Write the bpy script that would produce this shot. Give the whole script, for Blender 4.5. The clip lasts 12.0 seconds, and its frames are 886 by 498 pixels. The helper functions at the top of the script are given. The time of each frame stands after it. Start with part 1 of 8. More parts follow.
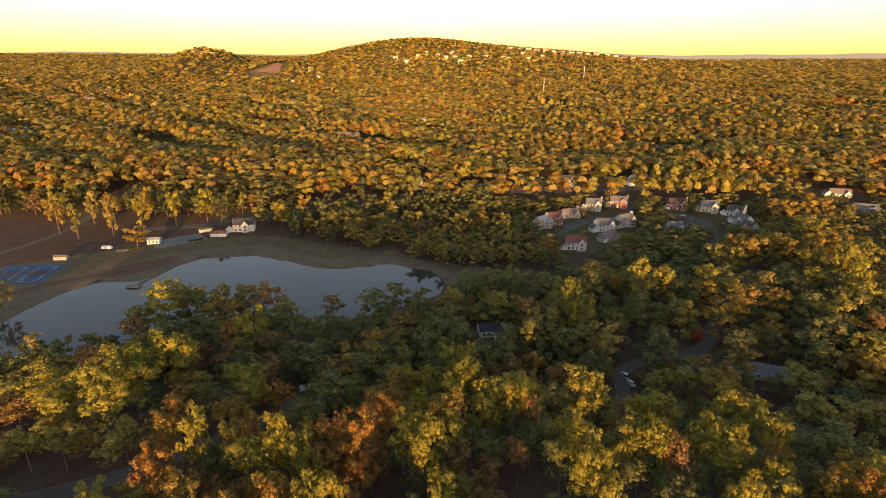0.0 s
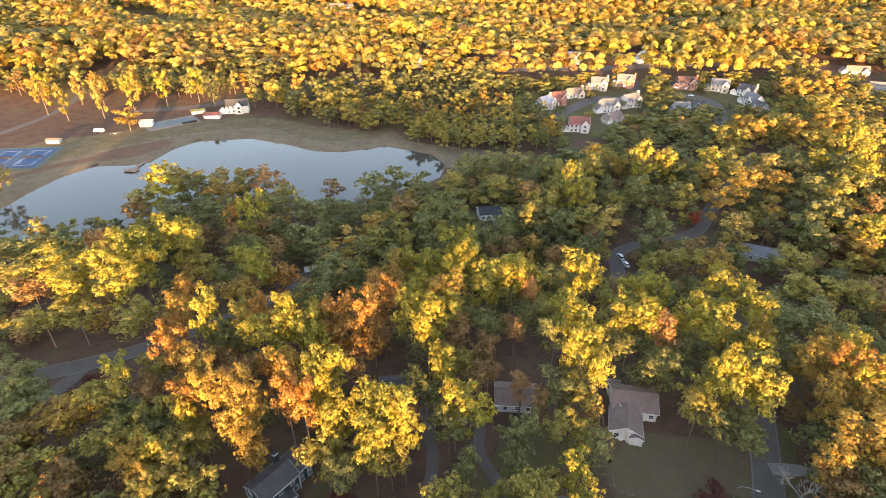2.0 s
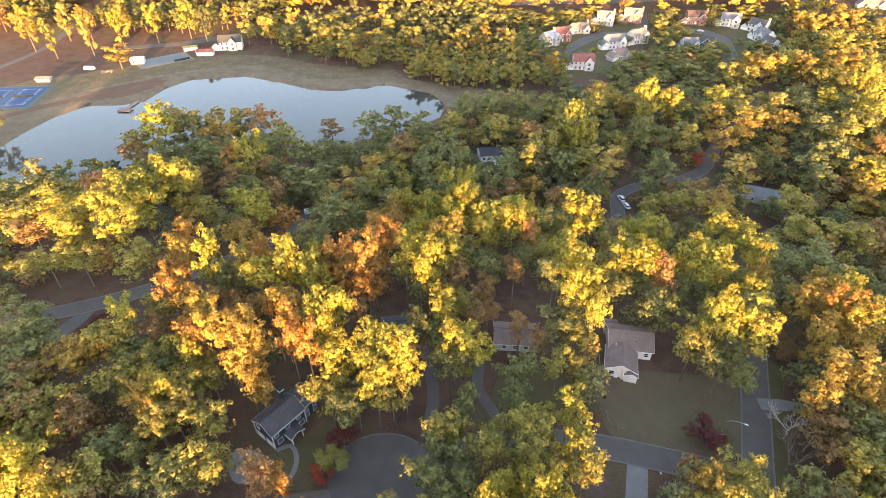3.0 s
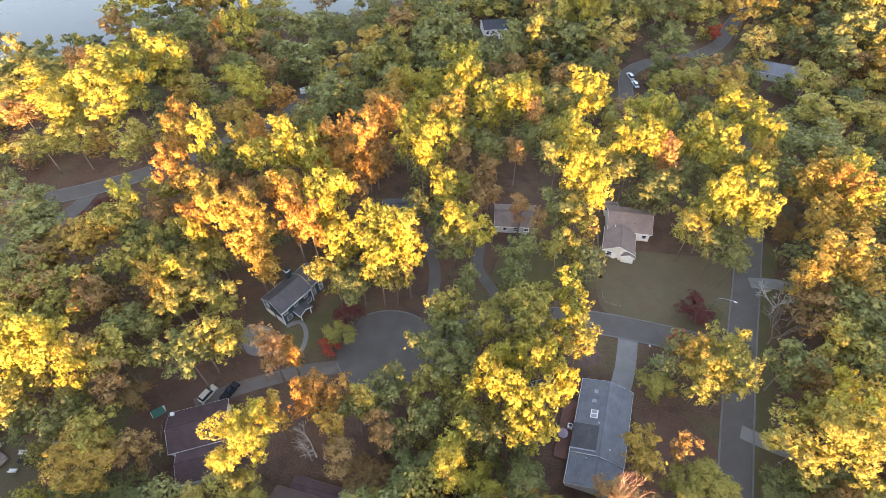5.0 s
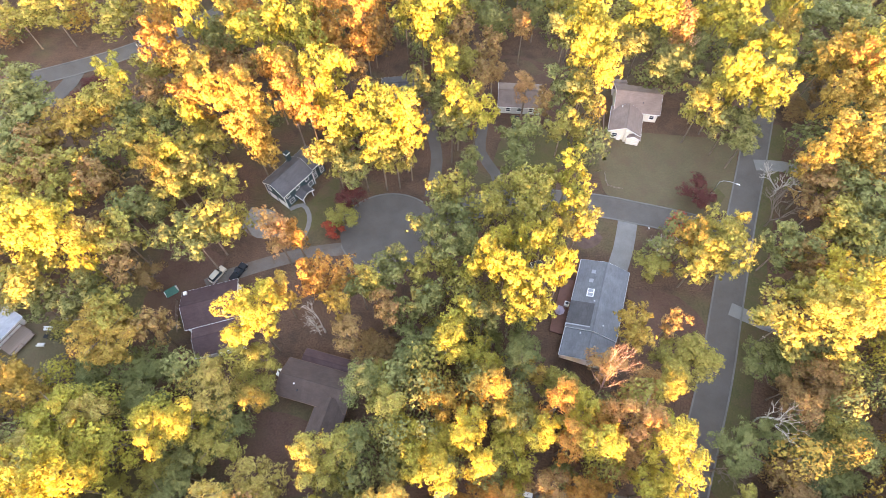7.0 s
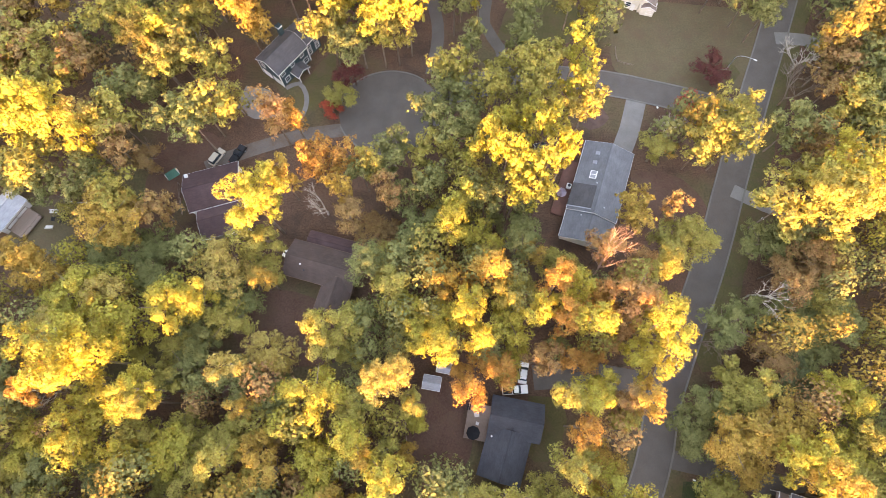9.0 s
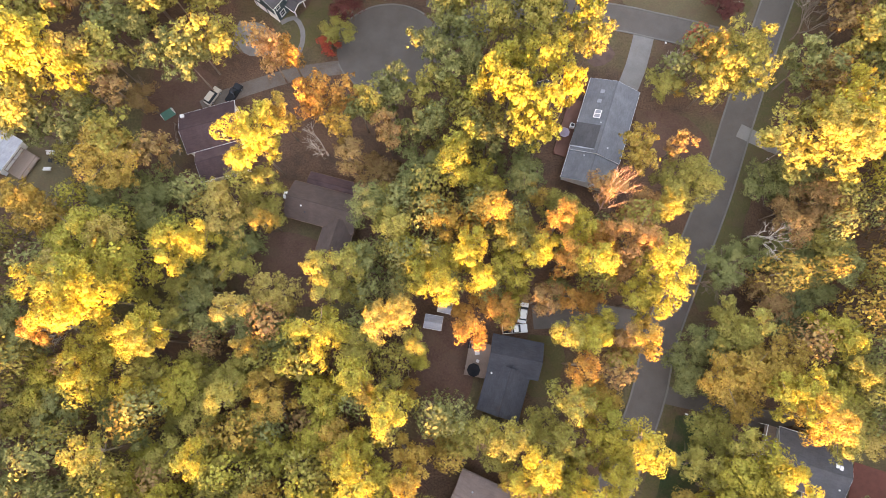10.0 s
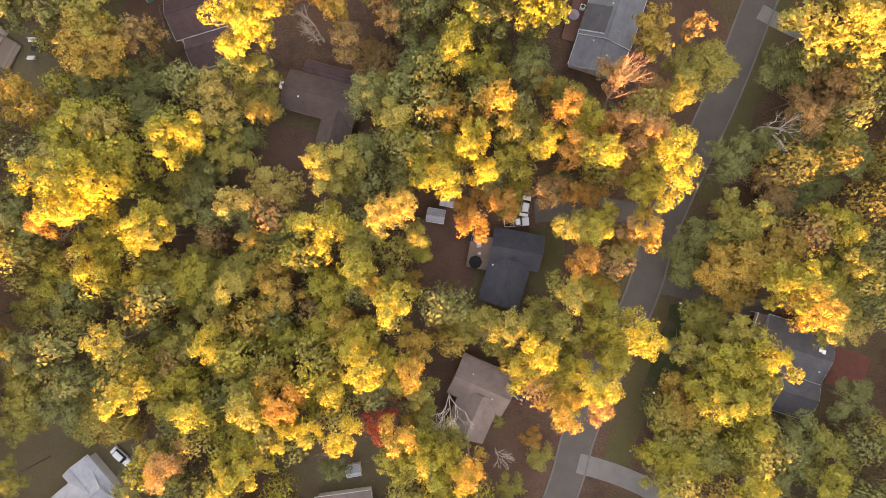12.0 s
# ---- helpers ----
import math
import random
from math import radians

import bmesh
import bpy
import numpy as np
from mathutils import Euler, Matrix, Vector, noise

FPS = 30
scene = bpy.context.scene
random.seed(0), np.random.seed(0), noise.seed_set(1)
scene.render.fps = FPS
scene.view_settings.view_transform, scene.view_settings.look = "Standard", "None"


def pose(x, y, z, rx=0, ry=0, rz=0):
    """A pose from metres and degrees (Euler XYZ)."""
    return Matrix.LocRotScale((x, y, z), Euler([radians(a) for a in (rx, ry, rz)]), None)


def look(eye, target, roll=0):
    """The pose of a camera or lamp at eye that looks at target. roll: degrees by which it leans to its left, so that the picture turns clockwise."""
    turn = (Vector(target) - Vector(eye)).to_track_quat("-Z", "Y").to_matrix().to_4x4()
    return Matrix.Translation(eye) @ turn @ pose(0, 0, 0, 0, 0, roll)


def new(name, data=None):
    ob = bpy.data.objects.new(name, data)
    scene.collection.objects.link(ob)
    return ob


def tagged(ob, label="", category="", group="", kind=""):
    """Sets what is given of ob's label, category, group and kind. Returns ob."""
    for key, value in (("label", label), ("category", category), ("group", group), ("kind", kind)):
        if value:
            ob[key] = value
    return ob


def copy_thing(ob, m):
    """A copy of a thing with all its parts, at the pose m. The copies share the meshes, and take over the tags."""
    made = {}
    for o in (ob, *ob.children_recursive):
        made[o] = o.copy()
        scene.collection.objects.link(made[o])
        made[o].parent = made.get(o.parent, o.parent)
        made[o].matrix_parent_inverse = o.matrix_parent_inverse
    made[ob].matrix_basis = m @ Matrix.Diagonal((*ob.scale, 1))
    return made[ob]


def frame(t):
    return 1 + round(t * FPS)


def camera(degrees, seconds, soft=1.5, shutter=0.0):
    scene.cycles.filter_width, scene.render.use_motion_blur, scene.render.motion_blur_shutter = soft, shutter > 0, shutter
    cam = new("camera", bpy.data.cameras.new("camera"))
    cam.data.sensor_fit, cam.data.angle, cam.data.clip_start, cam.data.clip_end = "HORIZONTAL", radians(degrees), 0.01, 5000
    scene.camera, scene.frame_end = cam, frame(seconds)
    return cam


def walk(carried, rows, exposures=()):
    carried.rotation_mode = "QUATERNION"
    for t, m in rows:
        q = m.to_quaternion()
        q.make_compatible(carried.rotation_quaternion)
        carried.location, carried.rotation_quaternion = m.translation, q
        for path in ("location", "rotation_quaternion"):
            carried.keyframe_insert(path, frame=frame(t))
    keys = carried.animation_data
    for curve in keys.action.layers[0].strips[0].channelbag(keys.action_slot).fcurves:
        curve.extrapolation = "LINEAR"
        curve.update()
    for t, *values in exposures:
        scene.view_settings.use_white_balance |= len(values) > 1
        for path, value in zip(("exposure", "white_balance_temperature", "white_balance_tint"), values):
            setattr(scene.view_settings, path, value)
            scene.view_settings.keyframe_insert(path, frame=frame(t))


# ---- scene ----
# ---- the camera: a drone that hovers and tilts down ----
EYE = 115.0
cam = camera(77.32, 12.0, 0.85)
ROWS = [
    (0.0, -19.394, 0.0, 0.12), (0.5, -22.409, -0.013, 0.08), (1.0, -25.432, -0.02, 0.05), (1.5, -28.455, -0.022, 0.02),
    (2.0, -31.4, -0.018, 0.015), (2.5, -34.38, -0.015, 0.01), (3.0, -37.408, 0.001, 0.0), (4.0, -43.45, 0.07, -0.04),
    (5.0, -49.497, 0.147, -0.082), (5.5, -52.515, 0.207, -0.104), (6.0, -55.512, 0.25, -0.12), (6.5, -58.524, 0.306, -0.145),
    (7.0, -61.552, 0.354, -0.151), (8.0, -67.62, 0.47, -0.151), (9.0, -73.681, 0.584, -0.151), (9.5, -76.728, 0.661, -0.15),
    (10.0, -79.725, 0.718, -0.154), (10.5, -82.743, 0.789, -0.165), (11.0, -85.773, 0.86, -0.161), (11.5, -88.776, 0.919, -0.16),
    (11.8, -90.45, 0.96, -0.163), (12.0, -90.704, 0.985, -0.165),
]
EXPOSURES = [(0.0, 1.98, 6850, 17), (0.5, 2.52, 6750, 17), (1.5, 3.48, 6650, 16), (2.5, 3.9, 6550, 16), (3.0, 4.05, 6500, 16), (5.0, 4.43, 6750, 18), (6.5, 5.02, 6950, 20), (7.0, 5.1, 7050, 20), (9.0, 4.98, 7550, 22), (10.0, 4.9, 7950, 23), (12.0, 4.58, 9000, 26)]
walk(cam, [(t, pose(0, 0, EYE, 90 + pitch, 0, 0) @ pose(0, 0, 0, 0, side, twist)) for t, pitch, side, twist in ROWS], EXPOSURES)

# ---- light: a very low sun behind the camera, clear evening sky ----
SUN_UP, SUN_TURN = 4.8, 2.4
world = bpy.data.worlds.new("sky")
scene.world = world
world.use_nodes = True
nodes, links = world.node_tree.nodes, world.node_tree.links
sky = nodes.new("ShaderNodeTexSky")
sky.sky_type, sky.sun_disc = "NISHITA", False
sky.sun_elevation, sky.sun_rotation = radians(SUN_UP), radians(180 - SUN_TURN)
sky.altitude, sky.air_density, sky.dust_density, sky.ozone_density = 300, 0.95, 0.55, 1.5
warm = nodes.new("ShaderNodeMix")
warm.data_type, warm.blend_type = "RGBA", "MULTIPLY"
warm.inputs["Factor"].default_value = 1.0
warm.inputs["B"].default_value = (1.0, 0.775, 0.68, 1)
links.new(sky.outputs["Color"], warm.inputs["A"])
links.new(warm.outputs["Result"], nodes["Background"].inputs["Color"])
nodes["Background"].inputs["Strength"].default_value = 0.15
lamp = bpy.data.lights.new("sun", "SUN")
lamp.energy, lamp.angle, lamp.color = 2.05, radians(0.6), (1.0, 0.575, 0.21)
sun = new("sun", lamp)
away = Vector((-math.sin(radians(SUN_TURN)) * math.cos(radians(SUN_UP)), math.cos(radians(SUN_TURN)) * math.cos(radians(SUN_UP)), -math.sin(radians(SUN_UP))))
sun.matrix_world = look(Vector((0, -300, 200)), Vector((0, -300, 200)) + away)


# ---- materials ----
class Shader:
    """A node material in the making."""

    def __init__(self, name, rough=0.8, metal=0.0, specular=0.3):
        self.material = bpy.data.materials.new(name)
        self.material.use_nodes = True
        self.tree = self.material.node_tree
        self.bsdf = self.tree.nodes["Principled BSDF"]
        self.bsdf.inputs["Roughness"].default_value = rough
        self.bsdf.inputs["Metallic"].default_value = metal
        self.bsdf.inputs["Specular IOR Level"].default_value = specular
        self.place = self.node("ShaderNodeTexCoord").outputs["Object"]

    def node(self, kind):
        return self.tree.nodes.new(kind)

    def link(self, a, b):
        self.tree.links.new(a, b)

    def noise(self, scale, detail=3.0, rough=0.6, place=None):
        n = self.node("ShaderNodeTexNoise")
        n.inputs["Scale"].default_value, n.inputs["Detail"].default_value, n.inputs["Roughness"].default_value = scale, detail, rough
        self.link(place or self.place, n.inputs["Vector"])
        return n.outputs["Fac"]

    def ramp(self, fac, low, high, a=0.35, b=0.65):
        r = self.node("ShaderNodeValToRGB")
        r.color_ramp.elements[0].position, r.color_ramp.elements[1].position = a, b
        r.color_ramp.elements[0].color, r.color_ramp.elements[1].color = (*low, 1), (*high, 1)
        self.link(fac, r.inputs["Fac"])
        return r.outputs["Color"]

    def mix(self, fac, a, b, blend="MIX"):
        m = self.node("ShaderNodeMix")
        m.data_type, m.blend_type = "RGBA", blend
        for value, socket in ((fac, m.inputs["Factor"]), (a, m.inputs["A"]), (b, m.inputs["B"])):
            if isinstance(value, (int, float)):
                socket.default_value = value
            elif isinstance(value, tuple):
                socket.default_value = (*value, 1)
            else:
                self.link(value, socket)
        return m.outputs["Result"]

    def span(self, fac, low, high, a=0.0, b=1.0):
        m = self.node("ShaderNodeMapRange")
        for key, value in (("From Min", a), ("From Max", b), ("To Min", low), ("To Max", high)):
            m.inputs[key].default_value = value
        self.link(fac, m.inputs["Value"])
        return m.outputs["Result"]

    def bump(self, height, strength=0.4, distance=0.05):
        b = self.node("ShaderNodeBump")
        b.inputs["Strength"].default_value, b.inputs["Distance"].default_value = strength, distance
        self.link(height, b.inputs["Height"])
        self.link(b.outputs["Normal"], self.bsdf.inputs["Normal"])

    def done(self, colour):
        if isinstance(colour, tuple):
            self.bsdf.inputs["Base Color"].default_value = (*colour, 1)
        else:
            self.link(colour, self.bsdf.inputs["Base Color"])
        return self.material


def shade(c, k):
    return tuple(min(1.0, v * k) for v in c)


def plain(name, colour, rough=0.7, metal=0.0, scale=1.5, spread=0.18, relief=0.0):
    s = Shader(name, rough, metal)
    coarse, fine = s.noise(scale * 0.2), s.noise(scale * 4)
    base = s.ramp(coarse, shade(colour, 1 - spread), shade(colour, 1 + spread))
    if relief:
        s.bump(fine, relief)
    return s.done(s.mix(0.5, base, s.ramp(fine, shade(colour, 1 - spread), shade(colour, 1 + spread))))


def leaf_material(name, colour, other, rough=0.55):
    """Foliage: each leaf tuft, each tree and each part of a wood differs a little."""
    s = Shader(name, rough, 0.0, 0.12)
    island = s.node("ShaderNodeNewGeometry").outputs["Random Per Island"]
    whole = s.node("ShaderNodeObjectInfo").outputs["Random"]
    patch = s.noise(0.11, 2.0)
    base = s.mix(s.span(patch, 0.0, 1.0, 0.35, 0.65), colour, other)
    base = s.mix(s.span(whole, 0.0, 0.55), base, other)
    h = s.node("ShaderNodeHueSaturation")
    s.link(base, h.inputs["Color"])
    s.link(s.span(island, 0.82, 1.18), h.inputs["Value"])
    s.link(s.span(island, 0.485, 0.515), h.inputs["Hue"])
    h.inputs["Saturation"].default_value = 1.0
    colour_out = s.mix(1.0, h.outputs["Color"], s.ramp(s.noise(5.4, 5, 0.85), (0.48, 0.48, 0.48), (1.52, 1.52, 1.52), 0.34, 0.66), "MULTIPLY")
    s.done(colour_out)
    through_leaf = s.node("ShaderNodeBsdfTranslucent")
    s.link(colour_out, through_leaf.inputs["Color"])
    both = s.node("ShaderNodeMixShader")
    both.inputs["Fac"].default_value = 0.25
    s.link(s.bsdf.outputs["BSDF"], both.inputs[1])
    s.link(through_leaf.outputs["BSDF"], both.inputs[2])
    s.link(both.outputs["Shader"], s.tree.nodes["Material Output"].inputs["Surface"])
    return s.material


LEAVES = {
    "gold": leaf_material("leaf_gold", (0.365, 0.28, 0.038), (0.275, 0.255, 0.05)),
    "amber": leaf_material("leaf_amber", (0.37, 0.225, 0.046), (0.315, 0.22, 0.052)),
    "orange": leaf_material("leaf_orange", (0.39, 0.18, 0.045), (0.34, 0.195, 0.05)),
    "peach": leaf_material("leaf_peach", (0.386, 0.20, 0.085), (0.33, 0.20, 0.075)),
    "rust": leaf_material("leaf_rust", (0.245, 0.145, 0.062), (0.265, 0.17, 0.066)),
    "red": leaf_material("leaf_red", (0.399, 0.059, 0.035), (0.357, 0.088, 0.045)),
    "maroon": leaf_material("leaf_maroon", (0.105, 0.029, 0.028), (0.137, 0.049, 0.037)),
    "green": leaf_material("leaf_green", (0.15, 0.165, 0.06), (0.195, 0.19, 0.066)),
    "olive": leaf_material("leaf_olive", (0.245, 0.228, 0.056), (0.285, 0.24, 0.06)),
    "buff": leaf_material("leaf_buff", (0.38, 0.28, 0.075), (0.325, 0.255, 0.075)),
    "pine": leaf_material("leaf_pine", (0.10, 0.117, 0.05), (0.13, 0.132, 0.054)),
}
bark = plain("bark", (0.17, 0.13, 0.095), 0.9, 0, 3.0, 0.35, 0.6)
pale_bark = plain("pale_bark", (0.42, 0.37, 0.31), 0.85, 0, 3.0, 0.25, 0.4)
pink_bark = plain("pinkish_bark", (0.44, 0.27, 0.21), 0.85, 0, 3.0, 0.25, 0.4)


def ground_material():
    s = Shader("leaf_litter_ground", 0.95, 0, 0.15)
    litter = s.ramp(s.noise(3.0, 5), (0.068, 0.041, 0.027), (0.155, 0.093, 0.061))
    grass = s.ramp(s.noise(2.0, 5), (0.072, 0.07, 0.032), (0.137, 0.115, 0.056))
    litter = s.mix(s.ramp(s.noise(9.0, 2), (0, 0, 0), (1, 1, 1), 0.60, 0.68), litter, (0.20, 0.125, 0.07))
    litter = s.mix(s.ramp(s.noise(0.16, 5, 0.65), (0, 0, 0), (0.75, 0.75, 0.75), 0.45, 0.7), litter, (0.052, 0.038, 0.028))
    near = s.mix(s.ramp(s.noise(0.035, 4), (0, 0, 0), (1, 1, 1), 0.52, 0.66), litter, grass)
    split = s.node("ShaderNodeSeparateXYZ")
    s.link(s.place, split.inputs["Vector"])
    canopy = s.ramp(s.noise(0.035, 6, 0.7), (0.11, 0.10, 0.045), (0.27, 0.20, 0.07), 0.3, 0.7)
    s.bump(s.noise(4.0, 4), 0.5, 0.15)
    return s.done(s.mix(s.span(split.outputs["Y"], 0.0, 1.0, 620, 900), near, canopy))


def ground_cover(name, low, high, scale=2.5):
    s = Shader(name, 0.95, 0, 0.15)
    fine, wide = s.ramp(s.noise(scale, 6), low, high), s.ramp(s.noise(0.12, 4), shade(low, 0.9), shade(high, 0.9))
    s.bump(s.noise(scale * 4, 3), 0.5, 0.06)
    worn = s.ramp(s.noise(0.22, 6, 0.7), (0, 0, 0), (0.7, 0.7, 0.7), 0.46, 0.66)
    strewn = s.ramp(s.noise(7.0, 2), (0, 0, 0), (0.8, 0.8, 0.8), 0.62, 0.70)
    base = s.mix(worn, s.mix(0.45, fine, wide), (0.115, 0.078, 0.05))
    return s.done(s.mix(strewn, base, (0.19, 0.12, 0.06)))


earth = ground_material()
lawn_mat = ground_cover("tired_autumn_lawn", (0.094, 0.079, 0.044), (0.156, 0.125, 0.07))
green_lawn_mat = ground_cover("green_lawn", (0.068, 0.066, 0.027), (0.124, 0.109, 0.046))
dark_lawn_mat = ground_cover("dark_green_lawn", (0.028, 0.045, 0.018), (0.055, 0.075, 0.03))
bank_mat = ground_cover("dry_bank_grass", (0.135, 0.108, 0.066), (0.215, 0.17, 0.108), 1.2)
litter_mat = ground_cover("brown_leaf_litter", (0.077, 0.043, 0.03), (0.147, 0.087, 0.064))
bare_mat = ground_cover("bare_earth", (0.12, 0.069, 0.043), (0.188, 0.116, 0.071))
gravel_mat = ground_cover("gravel", (0.115, 0.098, 0.082), (0.187, 0.161, 0.137), 6)


def asphalt_material():
    s = Shader("asphalt", 0.85, 0, 0.3)
    base = s.mix(0.5, s.ramp(s.noise(0.25, 5), (0.09, 0.078, 0.066), (0.128, 0.113, 0.096)), s.ramp(s.noise(12, 3), (0.076, 0.066, 0.056), (0.136, 0.119, 0.1)))
    fallen = s.ramp(s.noise(1.9, 6, 0.78), (0, 0, 0), (0.9, 0.9, 0.9), 0.60, 0.70)
    s.bump(s.noise(30, 2), 0.3, 0.01)
    return s.done(s.mix(fallen, base, (0.13, 0.085, 0.05)))


def concrete_material(name, colour):
    s = Shader(name, 0.85, 0, 0.3)
    base = s.mix(0.5, s.ramp(s.noise(0.4, 5), shade(colour, 0.75), shade(colour, 1.15)), s.ramp(s.noise(8, 4), shade(colour, 0.8), shade(colour, 1.15)))
    s.bump(s.noise(20, 2), 0.2, 0.01)
    return s.done(base)


asphalt = asphalt_material()
concrete = concrete_material("old_concrete", (0.20, 0.188, 0.17))
kerb_mat = concrete_material("kerb_concrete", (0.16, 0.147, 0.13))


def water_material():
    s = Shader("pond_water", 0.05, 0, 0.5)
    s.bsdf.inputs["IOR"].default_value = 1.333
    s.bump(s.noise(0.9, 3), 0.05, 0.05)
    return s.done(s.ramp(s.noise(0.02, 3), (0.045, 0.045, 0.036), (0.06, 0.058, 0.046)))


water_mat = water_material()


def shingle_material(name, colour, rows=5.0):
    """Asphalt shingles: rows across the slope, each tab a shade of its own."""
    s = Shader(name, 0.85, 0, 0.25)
    b = s.node("ShaderNodeTexBrick")
    for key, value in (("Scale", 1.0), ("Mortar Size", 0.012), ("Bias", 0.0), ("Brick Width", 0.9), ("Row Height", 1.0 / rows)):
        b.inputs[key].default_value = value
    b.inputs["Color1"].default_value, b.inputs["Color2"].default_value = (*shade(colour, 0.82), 1), (*shade(colour, 1.16), 1)
    b.inputs["Mortar"].default_value = (*shade(colour, 0.55), 1)
    s.link(s.node("ShaderNodeUVMap").outputs["UV"], b.inputs["Vector"])
    streak = s.ramp(s.noise(0.35, 5, 0.7), shade(colour, 0.7), shade(colour, 1.2))
    s.bump(b.outputs["Fac"], 0.4, -0.02)
    return s.done(s.mix(0.55, b.outputs["Color"], streak))


def siding_material(name, colour):
    """Lapped boards."""
    s = Shader(name, 0.6, 0, 0.35)
    split = s.node("ShaderNodeSeparateXYZ")
    s.link(s.place, split.inputs["Vector"])
    saw = s.node("ShaderNodeMath")
    saw.operation = "FRACT"
    times = s.node("ShaderNodeMath")
    times.operation = "MULTIPLY"
    times.inputs[1].default_value = 5.5
    s.link(split.outputs["Z"], times.inputs[0])
    s.link(times.outputs["Value"], saw.inputs[0])
    s.bump(saw.outputs["Value"], 0.6, 0.025)
    return s.done(s.mix(0.5, s.ramp(s.noise(0.6, 4), shade(colour, 0.85), shade(colour, 1.08)), s.ramp(s.noise(9, 3), shade(colour, 0.9), shade(colour, 1.06))))


white_paint = plain("white_paint", (0.78, 0.77, 0.74), 0.5, 0, 1.5, 0.05)
cream_siding = siding_material("cream_siding", (0.74, 0.70, 0.60))
white_siding = siding_material("white_siding", (0.76, 0.74, 0.70))
# white and cream siding of the valley houses, with their shade mixed into the colour
shaded_white_siding = siding_material("shaded_white_siding", (0.60, 0.57, 0.53))
shaded_cream_siding = siding_material("shaded_cream_siding", (0.47, 0.43, 0.36))
grey_siding = siding_material("grey_siding", (0.42, 0.42, 0.40))
teal_siding = siding_material("dark_teal_siding", (0.028, 0.055, 0.06))
brown_siding = siding_material("brown_siding", (0.20, 0.13, 0.09))
brick_wall = plain("red_brick_wall", (0.28, 0.13, 0.09), 0.85, 0, 2.0, 0.2, 0.2)
glass = Shader("window_glass", 0.06, 0.0, 0.6).done((0.03, 0.04, 0.05))
dark_metal = plain("dark_metal", (0.05, 0.05, 0.055), 0.45, 0.6)
grey_metal = plain("galvanised_metal", (0.45, 0.46, 0.47), 0.4, 0.8)
old_wood = plain("weathered_wood", (0.24, 0.18, 0.14), 0.85, 0, 2.5, 0.3, 0.3)
red_wood = plain("reddish_stained_wood", (0.15, 0.075, 0.055), 0.8, 0, 2.5, 0.25, 0.3)
dark_trim = plain("dark_painted_trim", (0.07, 0.07, 0.075), 0.6)
# skylight glass: its pale reflection is put into the base colour
pale_pane = Shader("pale_reflection_pane", 0.25, 0.0, 0.5).done((0.30, 0.31, 0.33))
rubber = plain("rubber", (0.02, 0.02, 0.022), 0.8)
roofs = {
    "grey": shingle_material("light_grey_shingles", (0.156, 0.16, 0.167)),
    "slate": shingle_material("dark_slate_shingles", (0.058, 0.06, 0.067)),
    "taupe": shingle_material("taupe_shingles", (0.225, 0.172, 0.145)),
    "brown": shingle_material("brown_shingles", (0.101, 0.073, 0.061)),
    "plum": shingle_material("plum_brown_shingles", (0.09, 0.056, 0.054)),
    "charcoal": shingle_material("charcoal_shingles", (0.09, 0.087, 0.087)),
    "red": shingle_material("red_brown_shingles", (0.24, 0.10, 0.08)),
    "pale": shingle_material("pale_grey_shingles", (0.38, 0.39, 0.41)),
}


# ---- mesh tools ----
def part(name, data, material, parent, label=""):
    """One mesh under a thing or part; data: a bmesh, or a mesh."""
    if isinstance(data, bmesh.types.BMesh):
        mesh = bpy.data.meshes.new(name)
        data.to_mesh(mesh)
        data.free()
    else:
        mesh = data
    if not mesh.materials:
        mesh.materials.append(material)
    ob = new(name, mesh)
    if parent:
        ob.parent = parent
    return tagged(ob, label)


def box(bm, x0, y0, z0, x1, y1, z1, m=None, bevel=0.0):
    made = bmesh.ops.create_cube(bm, size=1.0)["verts"]
    bmesh.ops.scale(bm, vec=(x1 - x0, y1 - y0, z1 - z0), verts=made)
    bmesh.ops.translate(bm, vec=((x0 + x1) / 2, (y0 + y1) / 2, (z0 + z1) / 2), verts=made)
    if bevel:
        edges = list({e for v in made for e in v.link_edges})
        made = list({v for f in bmesh.ops.bevel(bm, geom=edges, offset=bevel, segments=1, affect="EDGES")["faces"] for v in f.verts} | {v for v in made if v.is_valid})
    if m:
        bmesh.ops.transform(bm, matrix=m, verts=made)
    return bm


def boxed(x0, y0, z0, x1, y1, z1, m=None, bevel=0.0):
    return box(bmesh.new(), x0, y0, z0, x1, y1, z1, m, bevel)


def tube(bm, points, radii, sides=6):
    """A tapered round bar through points."""
    rings = []
    for i, p in enumerate(points):
        p = Vector(p)
        a, b = Vector(points[max(0, i - 1)]), Vector(points[min(len(points) - 1, i + 1)])
        turn = (b - a).to_track_quat("Z", "Y").to_matrix()
        rings.append([bm.verts.new(p + turn @ Vector((radii[i] * math.cos(k * math.tau / sides), radii[i] * math.sin(k * math.tau / sides), 0))) for k in range(sides)])
    for a, b in zip(rings, rings[1:]):
        for k in range(sides):
            bm.faces.new((a[k], a[(k + 1) % sides], b[(k + 1) % sides], b[k]))
    bm.faces.new(rings[-1])
    bm.faces.new(rings[0][::-1])
    return bm


